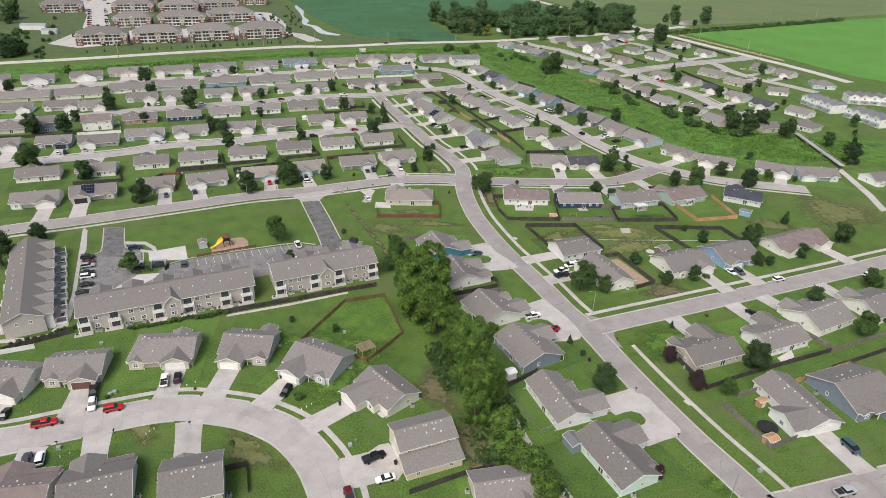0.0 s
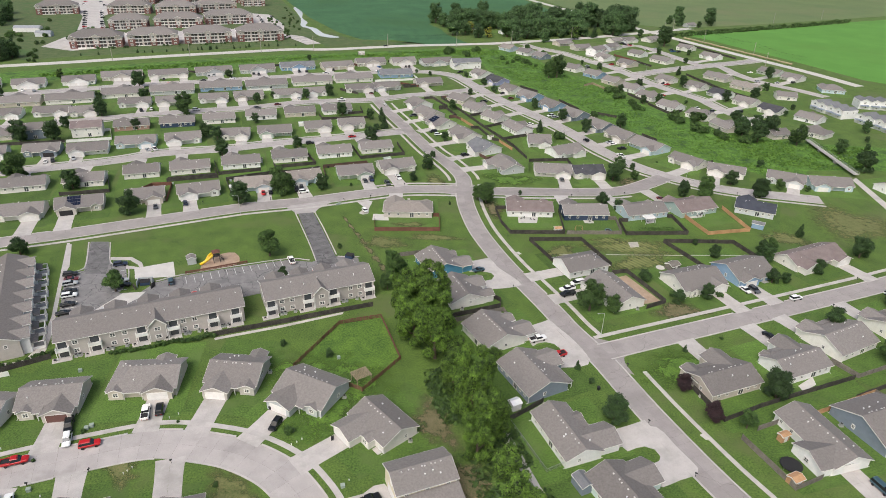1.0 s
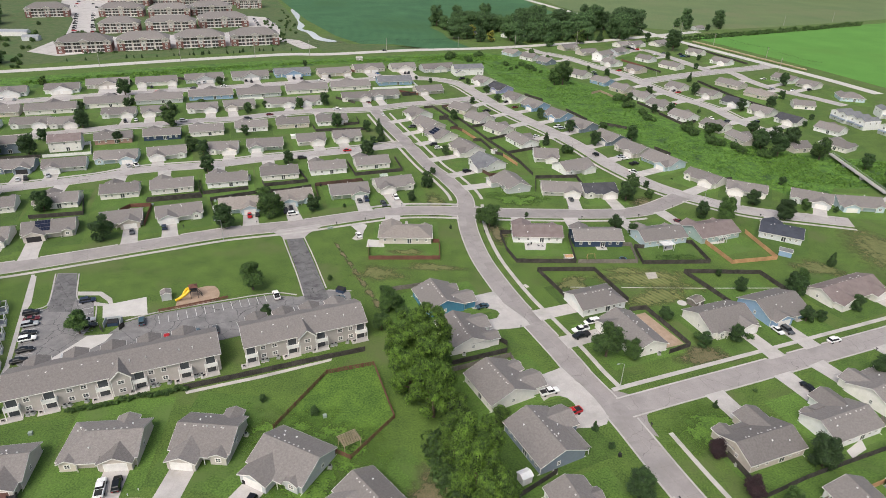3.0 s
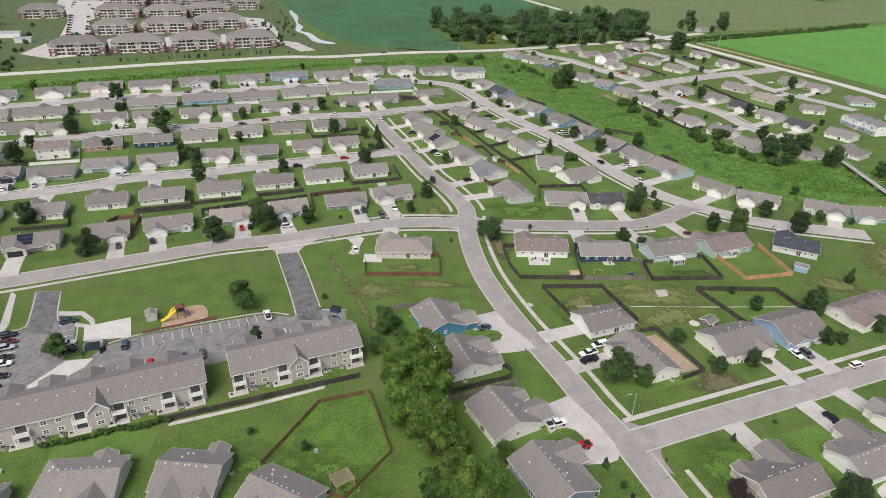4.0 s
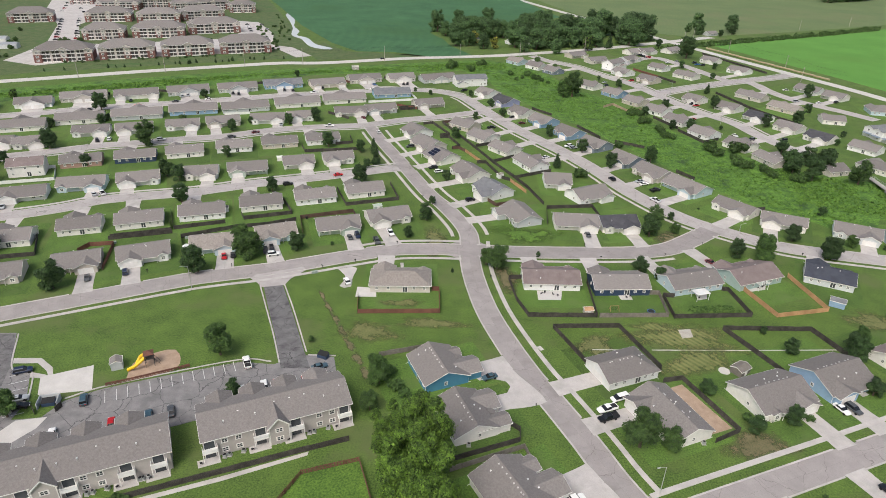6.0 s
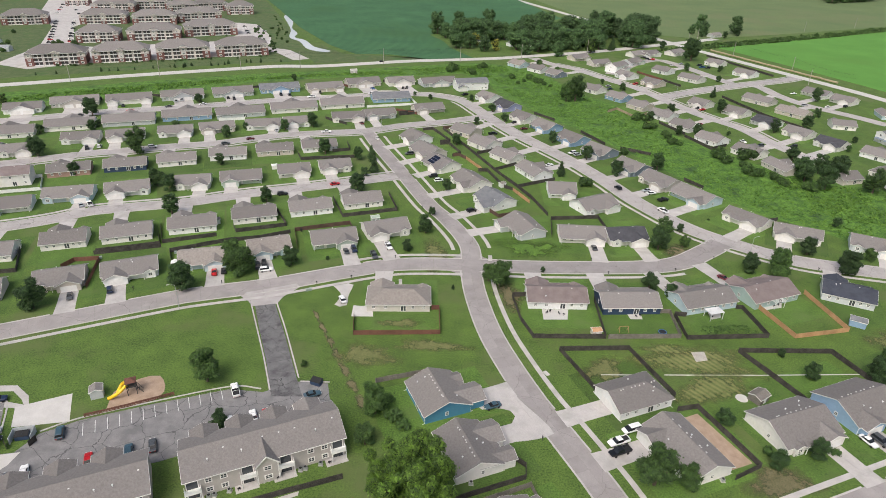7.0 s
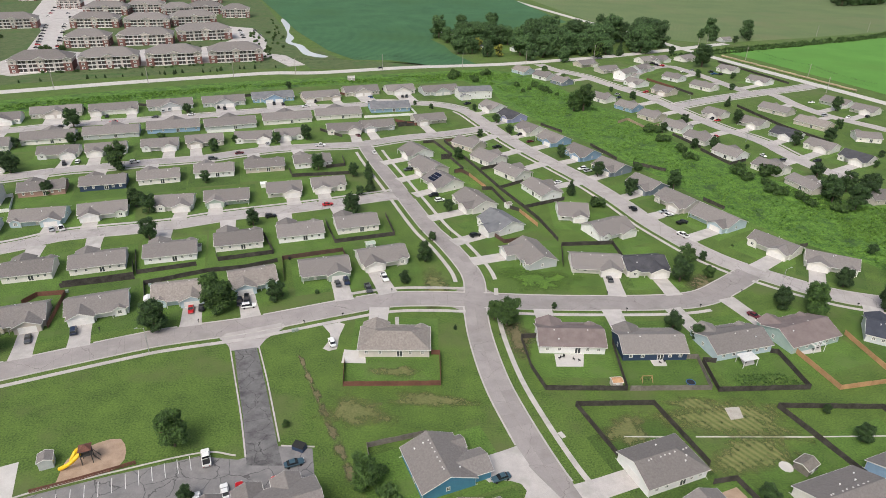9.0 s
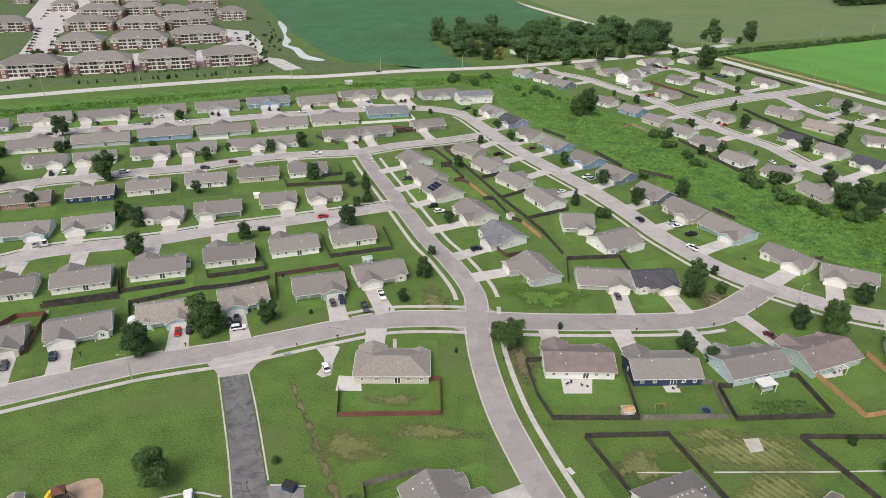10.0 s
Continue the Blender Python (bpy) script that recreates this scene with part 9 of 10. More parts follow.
shrub(-286.0, 616.8, 2.7, "bush")
shrub(-302.3, 607.0, 3.7, "bush")
shrub(-314.9, 604.3, 3.7, "bush")
shrub(-252.3, 630.4, 2.4, "bush")
shrub(-230.4, 637.5, 3.6, "bush")
shrub(-294.2, 609.8, 2.9, "bush")
shrub(-301.7, 608.5, 2.4, "bush")
shrub(-264.9, 626.3, 3.4, "bush")
shrub(-165.8, 666.9, 2.5, "bush")
shrub(-306.7, 607.9, 2.7, "bush")
shrub(-258.7, 627.4, 2.3, "bush")
shrub(-292.4, 612.1, 3.3, "bush")
shrub(-252.3, 630.5, 2.6, "bush")
shrub(-172.2, 666.5, 2.5, "bush")
shrub(-253.9, 632.7, 2.4, "bush")
shrub(-261.5, 624.8, 3.6, "bush")
shrub(-258.4, 627.6, 2.3, "bush")
shrub(-187.9, 654.5, 2.8, "bush")
shrub(-303.9, 606.7, 3.2, "bush")
shrub(-228.1, 642.3, 2.6, "bush")
shrub(-293.8, 612.9, 3.2, "bush")
shrub(-224.8, 642.3, 2.6, "bush")
shrub(-208.4, 646.8, 3.2, "bush")
shrub(-218.3, 644.7, 3.3, "bush")
shrub(-243.4, 632.3, 3.5, "bush")
shrub(-312.1, 606.2, 2.4, "bush")
shrub(-213.2, 649.2, 2.8, "bush")
shrub(-170.7, 664.9, 3.6, "bush")
shrub(-176.1, 693.5, 4.0, "bush")
shrub(-196.9, 726.0, 4.3, "bush")
shrub(-171.2, 710.2, 2.6, "bush")
shrub(-175.8, 713.0, 3.9, "bush")
shrub(-163.2, 686.6, 3.3, "bush")
shrub(-168.6, 697.9, 3.3, "bush")
shrub(-192.6, 717.6, 3.0, "bush")
shrub(-186.2, 714.6, 3.9, "bush")
shrub(-168.8, 688.6, 3.3, "bush")
shrub(-183.3, 707.4, 4.5, "bush")
shrub(-167.5, 700.8, 3.3, "bush")
shrub(-177.0, 718.9, 3.1, "bush")
shrub(-179.2, 705.5, 2.5, "bush")
shrub(-175.2, 712.6, 2.6, "bush")
shrub(-198.5, 843.6, 4.3, "brush")
shrub(-217.6, 897.9, 3.1, "brush")
shrub(-190.4, 819.2, 3.1, "brush")
shrub(-187.8, 809.6, 2.6, "brush")
shrub(-221.3, 902.8, 2.9, "brush")
shrub(-177.6, 788.6, 4.2, "brush")
shrub(-198.2, 833.0, 2.9, "brush")
shrub(-203.2, 856.6, 2.8, "brush")
shrub(-188.6, 799.6, 4.3, "brush")
shrub(-211.3, 876.0, 3.7, "brush")
shrub(-177.1, 779.1, 2.8, "brush")
shrub(-192.1, 811.7, 3.6, "brush")
shrub(80.0, 632.7, 6.0, "brush")
shrub(86.2, 646.3, 5.5, "brush")
shrub(72.2, 638.0, 6.1, "brush")
shrub(74.9, 644.3, 5.0, "brush")
shrub(74.7, 654.4, 6.6, "brush")
shrub(75.5, 657.5, 5.0, "brush")
shrub(82.2, 633.8, 6.4, "brush")
shrub(74.0, 662.0, 6.3, "brush")
shrub(73.3, 667.1, 8.2, "brush")
shrub(71.0, 651.9, 7.5, "brush")
shrub(-93.4, 173.0, 2.0, "bush")
shrub(-92.0, 173.0, 2.1, "bush")
shrub(-90.9, 173.6, 2.2, "bush")
shrub(-89.9, 174.4, 2.4, "bush")
shrub(-88.5, 174.4, 2.6, "bush")
shrub(-87.2, 174.7, 2.0, "bush")
shrub(-86.2, 175.4, 1.9, "bush")
shrub(-84.9, 175.7, 2.2, "bush")
shrub(-83.8, 176.4, 1.8, "bush")
shrub(-82.6, 176.8, 2.1, "bush")
shrub(-81.6, 177.8, 2.9, "bush")
shrub(-80.1, 177.8, 2.7, "bush")
shrub(-79.2, 178.9, 2.0, "bush")
shrub(-78.0, 179.3, 2.3, "bush")
shrub(-76.7, 179.9, 2.4, "bush")
shrub(-75.1, 179.6, 2.7, "bush")
shrub(-73.8, 180.0, 3.0, "bush")
shrub(-72.5, 180.5, 2.4, "bush")
shrub(-71.3, 181.1, 2.7, "bush")
shrub(-70.1, 181.7, 2.8, "bush")
shrub(-69.1, 182.9, 2.9, "bush")
shrub(-67.4, 182.6, 2.7, "bush")
shrub(-123.5, 163.4, 1.7, "bush")
shrub(-121.9, 164.5, 2.3, "bush")
shrub(-120.2, 165.5, 2.3, "bush")
shrub(-118.5, 166.6, 1.8, "bush")
shrub(-116.8, 167.7, 1.9, "bush")
shrub(-115.1, 168.8, 2.0, "bush")
shrub(-113.3, 169.9, 2.6, "bush")
shrub(-111.6, 171.0, 2.7, "bush")
shrub(-109.8, 172.1, 2.6, "bush")
shrub(-108.0, 173.3, 2.6, "bush")


# ---- fences ----
fence([(27.5, 283.4), (22.2, 282.6), (24.0, 268.5), (27.1, 259.2), (49.3, 260.3), (49.7, 282.0)], "old")
fence([(50.1, 260.3), (72.7, 261.9), (73.3, 275.7), (70.1, 275.6)], "gray")
fence([(78.3, 274.1), (74.4, 274.4), (74.5, 261.3), (100.4, 263.7), (98.5, 279.7), (96.4, 279.9)], "old")
fence([(102.6, 286.2), (108.8, 264.0), (127.8, 268.6), (124.4, 291.3)], "new")
fence([(-29.1, 268.1), (-27.8, 257.7), (-1.5, 259.6), (-2.2, 273.2), (-4.7, 273.1)], "red")
fence([(41.4, 236.2), (34.2, 253.3), (55.1, 254.9), (62.7, 234.3)], "old")
fence([(120.8, 243.1), (116.1, 256.7), (88.0, 255.6), (100.8, 227.7)], "old")
fence([(-17.4, 231.8), (-18.4, 235.8), (-4.7, 240.6)], "gray")
fence([(61.7, 228.8), (67.4, 230.1), (75.7, 210.1), (68.3, 206.2)], "old")
fence([(-67.5, 182.9), (-49.0, 190.8), (-33.8, 197.5), (-21.9, 202.3)], "old")
fence([(-40.3, 169.7), (-31.1, 191.4), (-18.5, 196.0), (-10.7, 174.9), (-19.7, 160.6), (-23.7, 162.5)], "rail")
fence([(-4.6, 114.7), (7.0, 120.4), (14.2, 123.1), (17.2, 116.9)], "old")
fence([(-47.1, 119.5), (-42.6, 121.3), (-40.0, 113.8)], "old")
fence([(19.1, 150.9), (26.5, 134.8), (31.5, 137.6)], "chain")
fence([(19.2, 151.4), (28.4, 158.6)], "old")
fence([(70.5, 166.0), (74.6, 153.7), (86.4, 159.6), (99.6, 165.2), (118.4, 172.9)], "old")
fence([(115.7, 180.5), (119.9, 173.5), (135.7, 180.5), (148.8, 186.1)], "gray")
fence([(99.3, 157.1), (120.5, 166.8)], "new")
fence([(120.5, 166.8), (124.5, 160.6)], "gray")
fence([(114.1, 164.4), (136.1, 174.4), (155.4, 182.5)], "old")
fence([(81.9, 150.9), (88.3, 153.7)], "gray")
fence([(76.6, 147.7), (82.7, 132.1), (90.4, 135.6)], "gray")
fence([(-130.1, 303.4), (-109.6, 311.1), (-114.0, 320.0)], "old")
fence([(-117.0, 328.9), (-109.2, 312.6), (-90.9, 320.0)], "old")
fence([(-96.3, 290.4), (-103.5, 305.6), (-85.5, 315.5), (-72.8, 319.2), (-63.0, 324.8)], "old")
fence([(-87.1, 328.8), (-84.5, 323.8), (-66.1, 331.0), (-74.6, 347.0)], "old")
fence([(-57.1, 311.2), (-61.7, 326.4), (-40.8, 334.7), (-34.9, 319.3)], "darkred")
fence([(-52.1, 359.6), (-44.9, 341.3), (-22.6, 349.6), (-28.2, 367.5)], "old")
fence([(-136.2, 291.1), (-134.3, 296.4), (-126.0, 298.1), (-120.8, 279.0)], "red")
fence([(-81.7, 418.6), (-77.7, 408.8), (-49.6, 415.3)], "old")
fence([(-115.8, 465.6), (-105.8, 460.8)], "old")
fence([(-79.1, 483.1), (-64.3, 472.3)], "old")
fence([(-37.4, 506.9), (-23.6, 499.2)], "red")
fence([(-34.4, 495.9), (-20.4, 501.7), (-22.8, 513.1)], "old")
fence([(41.4, 328.2), (43.1, 345.3), (63.7, 348.4), (66.6, 323.0)], "old")
fence([(-17.7, 465.9), (-12.0, 468.3), (-1.1, 445.9), (-6.9, 443.7)], "old")
fence([(-6.1, 469.8), (0.4, 472.3)], "darkred")
fence([(-6.1, 469.8), (5.9, 441.5), (13.4, 423.3), (22.5, 400.5), (31.7, 380.6), (36.8, 368.4), (42.4, 349.3)], "old")
fence([(-6.8, 440.4), (-1.9, 441.7), (4.9, 425.6), (0.3, 421.5)], "old")
fence([(0.8, 421.6), (4.1, 422.6), (7.6, 417.8)], "darkred")
fence([(7.6, 417.8), (15.4, 401.9)], "new")
fence([(13.6, 400.5), (18.2, 400.8), (25.4, 379.6), (29.2, 377.0)], "old")
fence([(29.2, 376.5), (35.7, 362.2)], "new")
fence([(13.5, 426.3), (23.0, 432.5)], "old")
fence([(22.1, 402.4), (33.5, 411.4)], "old")
fence([(31.7, 380.6), (50.8, 391.4)], "old")
fence([(17.1, 351.8), (20.9, 346.1), (29.3, 349.3)], "darkred")
fence([(-58.3, 437.7), (-54.9, 426.1), (-63.9, 422.3)], "old")
fence([(-35.4, 500.3), (-22.3, 505.0)], "old")
fence([(76.8, 471.5), (86.8, 448.3)], "old")
fence([(94.1, 442.4), (108.7, 433.3)], "old")
fence([(115.5, 396.8), (121.6, 386.5)], "old")
fence([(138.2, 351.1), (142.0, 352.2)], "old")
fence([(52.7, 508.8), (64.2, 494.4)], "old")
fence([(102.4, 518.2), (110.5, 526.2), (118.2, 506.0), (127.8, 516.0)], "tan")
fence([(130.5, 496.4), (139.7, 473.3)], "old")
fence([(138.4, 469.5), (146.5, 446.7), (157.4, 453.4)], "old")
fence([(196.9, 569.4), (207.6, 521.4), (220.2, 492.2)], "old")
fence([(240.3, 729.7), (268.0, 646.4)], "old")
fence([(153.3, 646.1), (167.3, 618.3)], "red")
fence([(167.3, 618.3), (175.8, 599.1)], "old")
fence([(-141.8, 472.1), (-127.2, 476.5)], "vinyl")
fence([(-57.3, 512.0), (-25.1, 522.5), (-31.0, 540.0)], "vinyl")
fence([(-240.3, 508.2), (-232.7, 511.4)], "old")
fence([(-206.6, 524.3), (-197.6, 522.7)], "old")
fence([(-146.4, 552.9), (-139.9, 556.5)], "old")
fence([(-83.1, 570.4), (-76.1, 563.5)], "red")
fence([(-54.5, 584.6), (-47.0, 582.3)], "old")
fence([(3.2, 197.0), (19.8, 204.1), (20.1, 207.6), (17.8, 209.7)], "old")
fence([(2.8, 193.8), (20.7, 202.0), (21.8, 198.4)], "gray")
fence([(-89.5, 218.7), (-80.2, 223.0), (-70.6, 228.0)], "low")
fence([(-204.7, 351.9), (-183.7, 359.2), (-191.9, 374.7), (-196.3, 372.0)], "vinyl")
fence([(-241.6, 342.2), (-225.3, 345.8), (-205.3, 351.8)], "old")
fence([(-169.3, 281.9), (-150.0, 287.7), (-158.1, 303.2)], "old")
fence([(-130.1, 301.9), (-108.3, 309.3)], "old")
fence([(-124.2, 159.4), (-117.5, 164.3), (-108.9, 169.9)], "old")
fence([(-123.8, 158.6), (-115.8, 162.0)], "vinyl")


# ---- parked vehicles ----
car(-112.0, 277.4, 117, "suv", "navy")
car(-122.9, 272.7, 297, "sedan", "gray")
car(-81.9, 291.2, 289, "sedan", "red")
car(-79.0, 292.5, 109, "sedan", "black")
car(-67.9, 296.2, 289, "suv", "black")
car(-66.1, 298.1, 289, "suv", "black")
car(-38.4, 310.2, 111, "sedan", "gray")
car(-35.7, 311.8, 291, "suv", "navy")
car(-27.5, 307.5, 291, "pickup", "gray")
car(-22.9, 315.3, 291, "pickup", "white")
car(-22.8, 422.6, 202, "suv", "gray")
car(-8.8, 390.6, 202, "suv", "black")
car(-5.7, 385.4, 22, "suv", "white")
car(-102.4, 455.5, 118, "sedan", "silver")
car(-55.6, 475.1, 121, "sedan", "darkred")
car(-120.2, 536.1, 292, "suv", "black")
car(-114.5, 536.7, 112, "suv", "black")
car(-97.6, 546.7, 289, "suv", "black")
car(-94.8, 545.6, 289, "suv", "black")
car(-84.5, 556.7, 109, "suv", "black")
car(-59.7, 562.3, 126, "sedan", "blue")
car(-37.7, 566.2, 88, "suv", "black")
car(-35.0, 566.5, 268, "suv", "black")
car(-211.8, 496.7, 290, "sedan", "black")
car(-183.5, 511.5, 112, "suv", "silver")
car(-180.8, 514.2, 292, "suv", "silver")
car(-152.9, 523.4, 114, "suv", "black")
car(-148.2, 521.3, 294, "suv", "black")
car(-192.1, 414.8, 300, "suv", "black")
car(-187.2, 418.2, 110, "suv", "white")
car(-154.0, 344.9, 128, "pickup", "white")
car(-157.2, 343.7, 128, "sedan", "silver")
car(7.6, 552.3, 221, "pickup", "black")
car(38.2, 486.8, 206, "sedan", "black")
car(43.1, 474.2, 26, "sedan", "darkred")
car(23.7, 462.1, 26, "pickup", "black")
car(50.5, 412.0, 29, "sedan", "white")
car(65.6, 432.1, 209, "suv", "white")
car(68.1, 429.3, 29, "suv", "silver")
car(9.5, 351.2, 28, "suv", "black")
car(56.8, 319.8, 95, "sedan", "gray")
car(92.8, 381.0, 200, "sedan", "silver")
car(94.3, 377.8, 20, "sedan", "white")
car(97.7, 370.1, 26, "pickup", "black")
car(99.5, 299.4, 306, "sedan", "darkred")
car(-34.2, 276.5, 114, "sedan", "white")
car(-64.4, 294.3, 19, "suv", "white")
car(-75.7, 362.6, 22, "suv", "black")
car(-54.5, 376.6, 23, "sedan", "red")
car(-73.4, 455.4, 14, "pickup", "white")
car(-112.8, 438.9, 28, "sedan", "darkred")
car(-42.8, 446.6, 110, "sedan", "white")
car(-98.3, 533.0, 199, "pickup", "white")
car(-58.9, 548.0, 216, "sedan", "white")
car(-202.6, 486.3, 200, "sedan", "red")
car(-227.6, 473.3, 208, "sedan", "black")
car(-183.2, 498.4, 202, "sedan", "gray")
car(-164.0, 506.2, 202, "sedan", "white")
car(-159.7, 420.5, 23, "suv", "white")
car(-123.4, 429.0, 32, "suv", "gray")
car(79.9, 382.9, 110, "suv", "black")
car(94.2, 357.9, 119, "pickup", "white")
car(170.6, 462.3, 283, "sedan", "white")
car(-63.8, 657.8, 23, "sedan", "black")
car(118.2, 592.7, 32, "sedan", "silver")
car(117.3, 583.2, 212, "sedan", "navy")
car(141.3, 601.8, 212, "suv", "red")
car(181.4, 702.7, 126, "suv", "red")
car(177.3, 455.1, 200, "suv", "gray")
car(196.9, 455.9, 200, "suv", "black")
car(156.2, 495.6, 29, "sedan", "red")
car(168.1, 534.4, 201, "suv", "black")
car(169.7, 530.8, 201, "sedan", "red")
car(256.7, 586.0, 185, "sedan", "white")
car(248.8, 551.4, 18, "suv", "silver")
car(263.3, 548.9, 216, "sedan", "white")
car(277.8, 551.7, 36, "suv", "black")
car(217.5, 682.6, 199, "suv", "black")
car(217.3, 674.1, 199, "pickup", "blue")
car(221.9, 672.6, 199, "suv", "black")
car(192.8, 679.5, 31, "sedan", "white")
car(202.9, 687.3, 211, "sedan", "silver")
car(74.5, 748.9, 297, "sedan", "white")
car(175.4, 711.4, 126, "suv", "black")
car(177.5, 704.5, 306, "suv", "black")
car(-95.4, 131.9, 22, "pickup", "red")
car(-81.4, 138.0, 22, "suv", "red")
car(-17.7, 113.2, 291, "suv", "darkred")
car(121.8, 215.4, 22, "suv", "white")
car(93.7, 119.2, 17, "pickup", "silver")
car(-89.5, 143.8, 292, "pickup", "black")
car(-87.3, 139.0, 292, "suv", "white")
car(-73.0, 149.2, 108, "pickup", "white")
car(-70.0, 150.5, 108, "suv", "black")
car(-39.5, 146.6, 256, "suv", "black")
car(-13.6, 124.6, 31, "pickup", "black")
car(-10.3, 118.5, 201, "sedan", "white")
car(-107.0, 134.7, 102, "sedan", "black")
car(-90.0, 120.8, 112, "suv", "white")
car(-92.8, 120.2, 112, "suv", "gray")
car(30.1, 186.5, 23, "pickup", "white")
car(35.0, 178.7, 206, "pickup", "red")
car(13.2, 227.7, 204, "sedan", "slate")
car(43.2, 213.1, 203, "pickup", "black")
car(43.6, 216.4, 203, "pickup", "white")
car(47.8, 220.9, 203, "van", "white")
car(106.3, 219.7, 292, "sedan", "white")
car(109.5, 219.9, 292, "suv", "gray")
car(102.6, 192.4, 112, "sedan", "black")
car(156.7, 219.3, 294, "suv", "white")
car(102.7, 133.2, 288, "van", "slate")
car(-198.4, 321.6, 121, "sedan", "white")
car(-195.3, 322.7, 301, "suv", "black")
car(-187.3, 327.0, 301, "sedan", "silver")
car(-291.0, 454.3, 298, "sedan", "white")
car(-282.7, 453.8, 118, "sedan", "silver")
car(-55.0, 230.0, 115, "pickup", "white")
car(-36.9, 223.4, 115, "sedan", "red")
car(-44.3, 221.4, 115, "sedan", "red")
car(-47.5, 220.7, 115, "sedan", "white")
car(-52.7, 218.0, 115, "suv", "white")
car(-68.3, 209.6, 115, "sedan", "gray")
car(-73.0, 207.5, 115, "suv", "slate")
car(-81.0, 204.5, 115, "sedan", "red")
car(-85.1, 202.1, 115, "sedan", "white")
car(-93.3, 200.1, 115, "sedan", "white")
car(-95.8, 197.9, 115, "sedan", "gray")
car(-102.8, 193.8, 115, "suv", "red")
car(-92.1, 212.5, 115, "suv", "slate")
car(-105.6, 193.3, 115, "sedan", "silver")
car(-114.4, 223.1, 25, "suv", "navy")
car(-34.4, 229.6, 25, "sedan", "slate")
car(-108.8, 212.1, 25, "sedan", "silver")
car(-106.8, 209.3, 25, "sedan", "black")
car(-127.9, 215.0, 25, "suv", "black")
car(-125.8, 211.8, 25, "sedan", "darkred")
car(-124.7, 209.0, 25, "suv", "silver")
car(-122.4, 204.4, 25, "sedan", "black")
car(-121.0, 201.7, 25, "suv", "white")
car(-118.7, 196.6, 25, "sedan", "black")
car(-117.3, 191.7, 25, "sedan", "black")
car(-370.3, 686.1, 29, "sedan", "white")
car(-376.8, 698.3, 29, "sedan", "black")
car(-383.0, 711.0, 29, "suv", "red")
car(-390.1, 724.3, 29, "suv", "gray")
car(-396.9, 738.1, 29, "sedan", "black")
car(-404.7, 752.8, 29, "suv", "black")
car(-412.1, 767.9, 29, "sedan", "gray")
car(-420.5, 783.7, 29, "suv", "black")
car(-428.7, 800.2, 29, "suv", "gray")
car(-437.8, 817.5, 29, "sedan", "gray")
car(-354.9, 693.3, 29, "sedan", "black")
car(-361.1, 705.8, 29, "suv", "red")
car(-367.6, 718.8, 29, "sedan", "white")
car(-374.9, 732.3, 29, "suv", "black")
car(-382.0, 746.4, 29, "suv", "black")
car(-397.3, 776.9, 29, "sedan", "black")
car(-405.9, 793.0, 29, "suv", "white")
car(-414.4, 809.9, 29, "suv", "gray")
car(-423.3, 827.6, 29, "sedan", "white")
car(-473.1, 881.1, 29, "sedan", "white")
car(-482.4, 902.4, 29, "sedan", "red")
car(-492.8, 924.8, 29, "sedan", "gray")
car(-503.8, 948.3, 29, "suv", "black")
car(-527.1, 999.7, 29, "suv", "white")
car(-232.6, 822.2, 24, "sedan", "black")
car(-226.7, 807.5, 24, "sedan", "white")
car(-221.1, 793.3, 24, "sedan", "black")
car(-215.7, 779.7, 24, "sedan", "black")
car(-205.5, 754.0, 24, "sedan", "black")
car(-217.3, 824.8, 24, "sedan", "gray")
car(-203.4, 795.5, 24, "sedan", "silver")
car(-424.5, 847.2, 29, "sedan", "silver")
car(-443.4, 875.5, 29, "suv", "black")
car(-463.8, 906.0, 29, "sedan", "navy")


# ---- small things, yard by yard ----
light_pole(49.9, 189.6, 200)
light_pole(66.6, 116.1, 110)
light_pole(-85.6, 269.1, 200)
light_pole(171.0, 487.7, 110)
light_pole(115.7, 317.0, 20)
light_pole(161.4, 563.8, 190)
light_pole(-41.6, 459.1, 60)
utility_pole(-278.6, 556.2, 75)
utility_pole(-224.2, 581.6, 75)
utility_pole(-170.5, 609.0, 75)
utility_pole(-126.9, 625.6, 75)
utility_pole(-61.1, 649.7, 75)
utility_pole(4.3, 668.6, 75)
utility_pole(59.5, 689.1, 75)
utility_pole(125.0, 724.3, 75)
utility_pole(187.0, 762.0, 75)
wires([(-278.6, 556.2), (-224.2, 581.6), (-170.5, 609.0), (-126.9, 625.6), (-61.1, 649.7), (4.3, 668.6), (59.5, 689.1), (125.0, 724.3), (187.0, 762.0)], 13.0)
utility_pole(294.8, 671.2, 120, 12)
utility_pole(271.6, 744.1, 120, 12)
utility_pole(241.4, 790.0, 120, 12)
utility_pole(284.3, 619.5, 120, 12)
wires([(312.4, 606.1), (294.8, 671.2), (271.6, 744.1), (241.4, 790.0)], 12.0)
shed(46.7, 262.3, 10, 2.8, 2.2, 1.9, WALL["tan"], WOOD_NEW, "small tan shed with orange roof inside a fence")
shed(132.7, 272.7, 150, 4.6, 3.4, 2.2, WALL["blue"], ROOF["slate"], "pale blue garden shed on grass")
shed(-90.3, 226.8, 115, 3.0, 3.0, 2.4, WALL["gray"], ROOF["gray"], "small gray shed beside the playground")
shed(20.7, 156.2, 30, 2.6, 2.4, 2.2, VINYL, VINYL, "white plastic shed by a fence")
shed(83.4, 134.3, 25, 3.0, 2.4, 1.8, WOOD_NEW, WOOD_NEW, "low orange wooden shed inside a fence")
shed(86.9, 148.0, 25, 2.6, 1.6, 2.0, WOOD_NEW, WOOD_NEW, "small orange wooden playhouse")
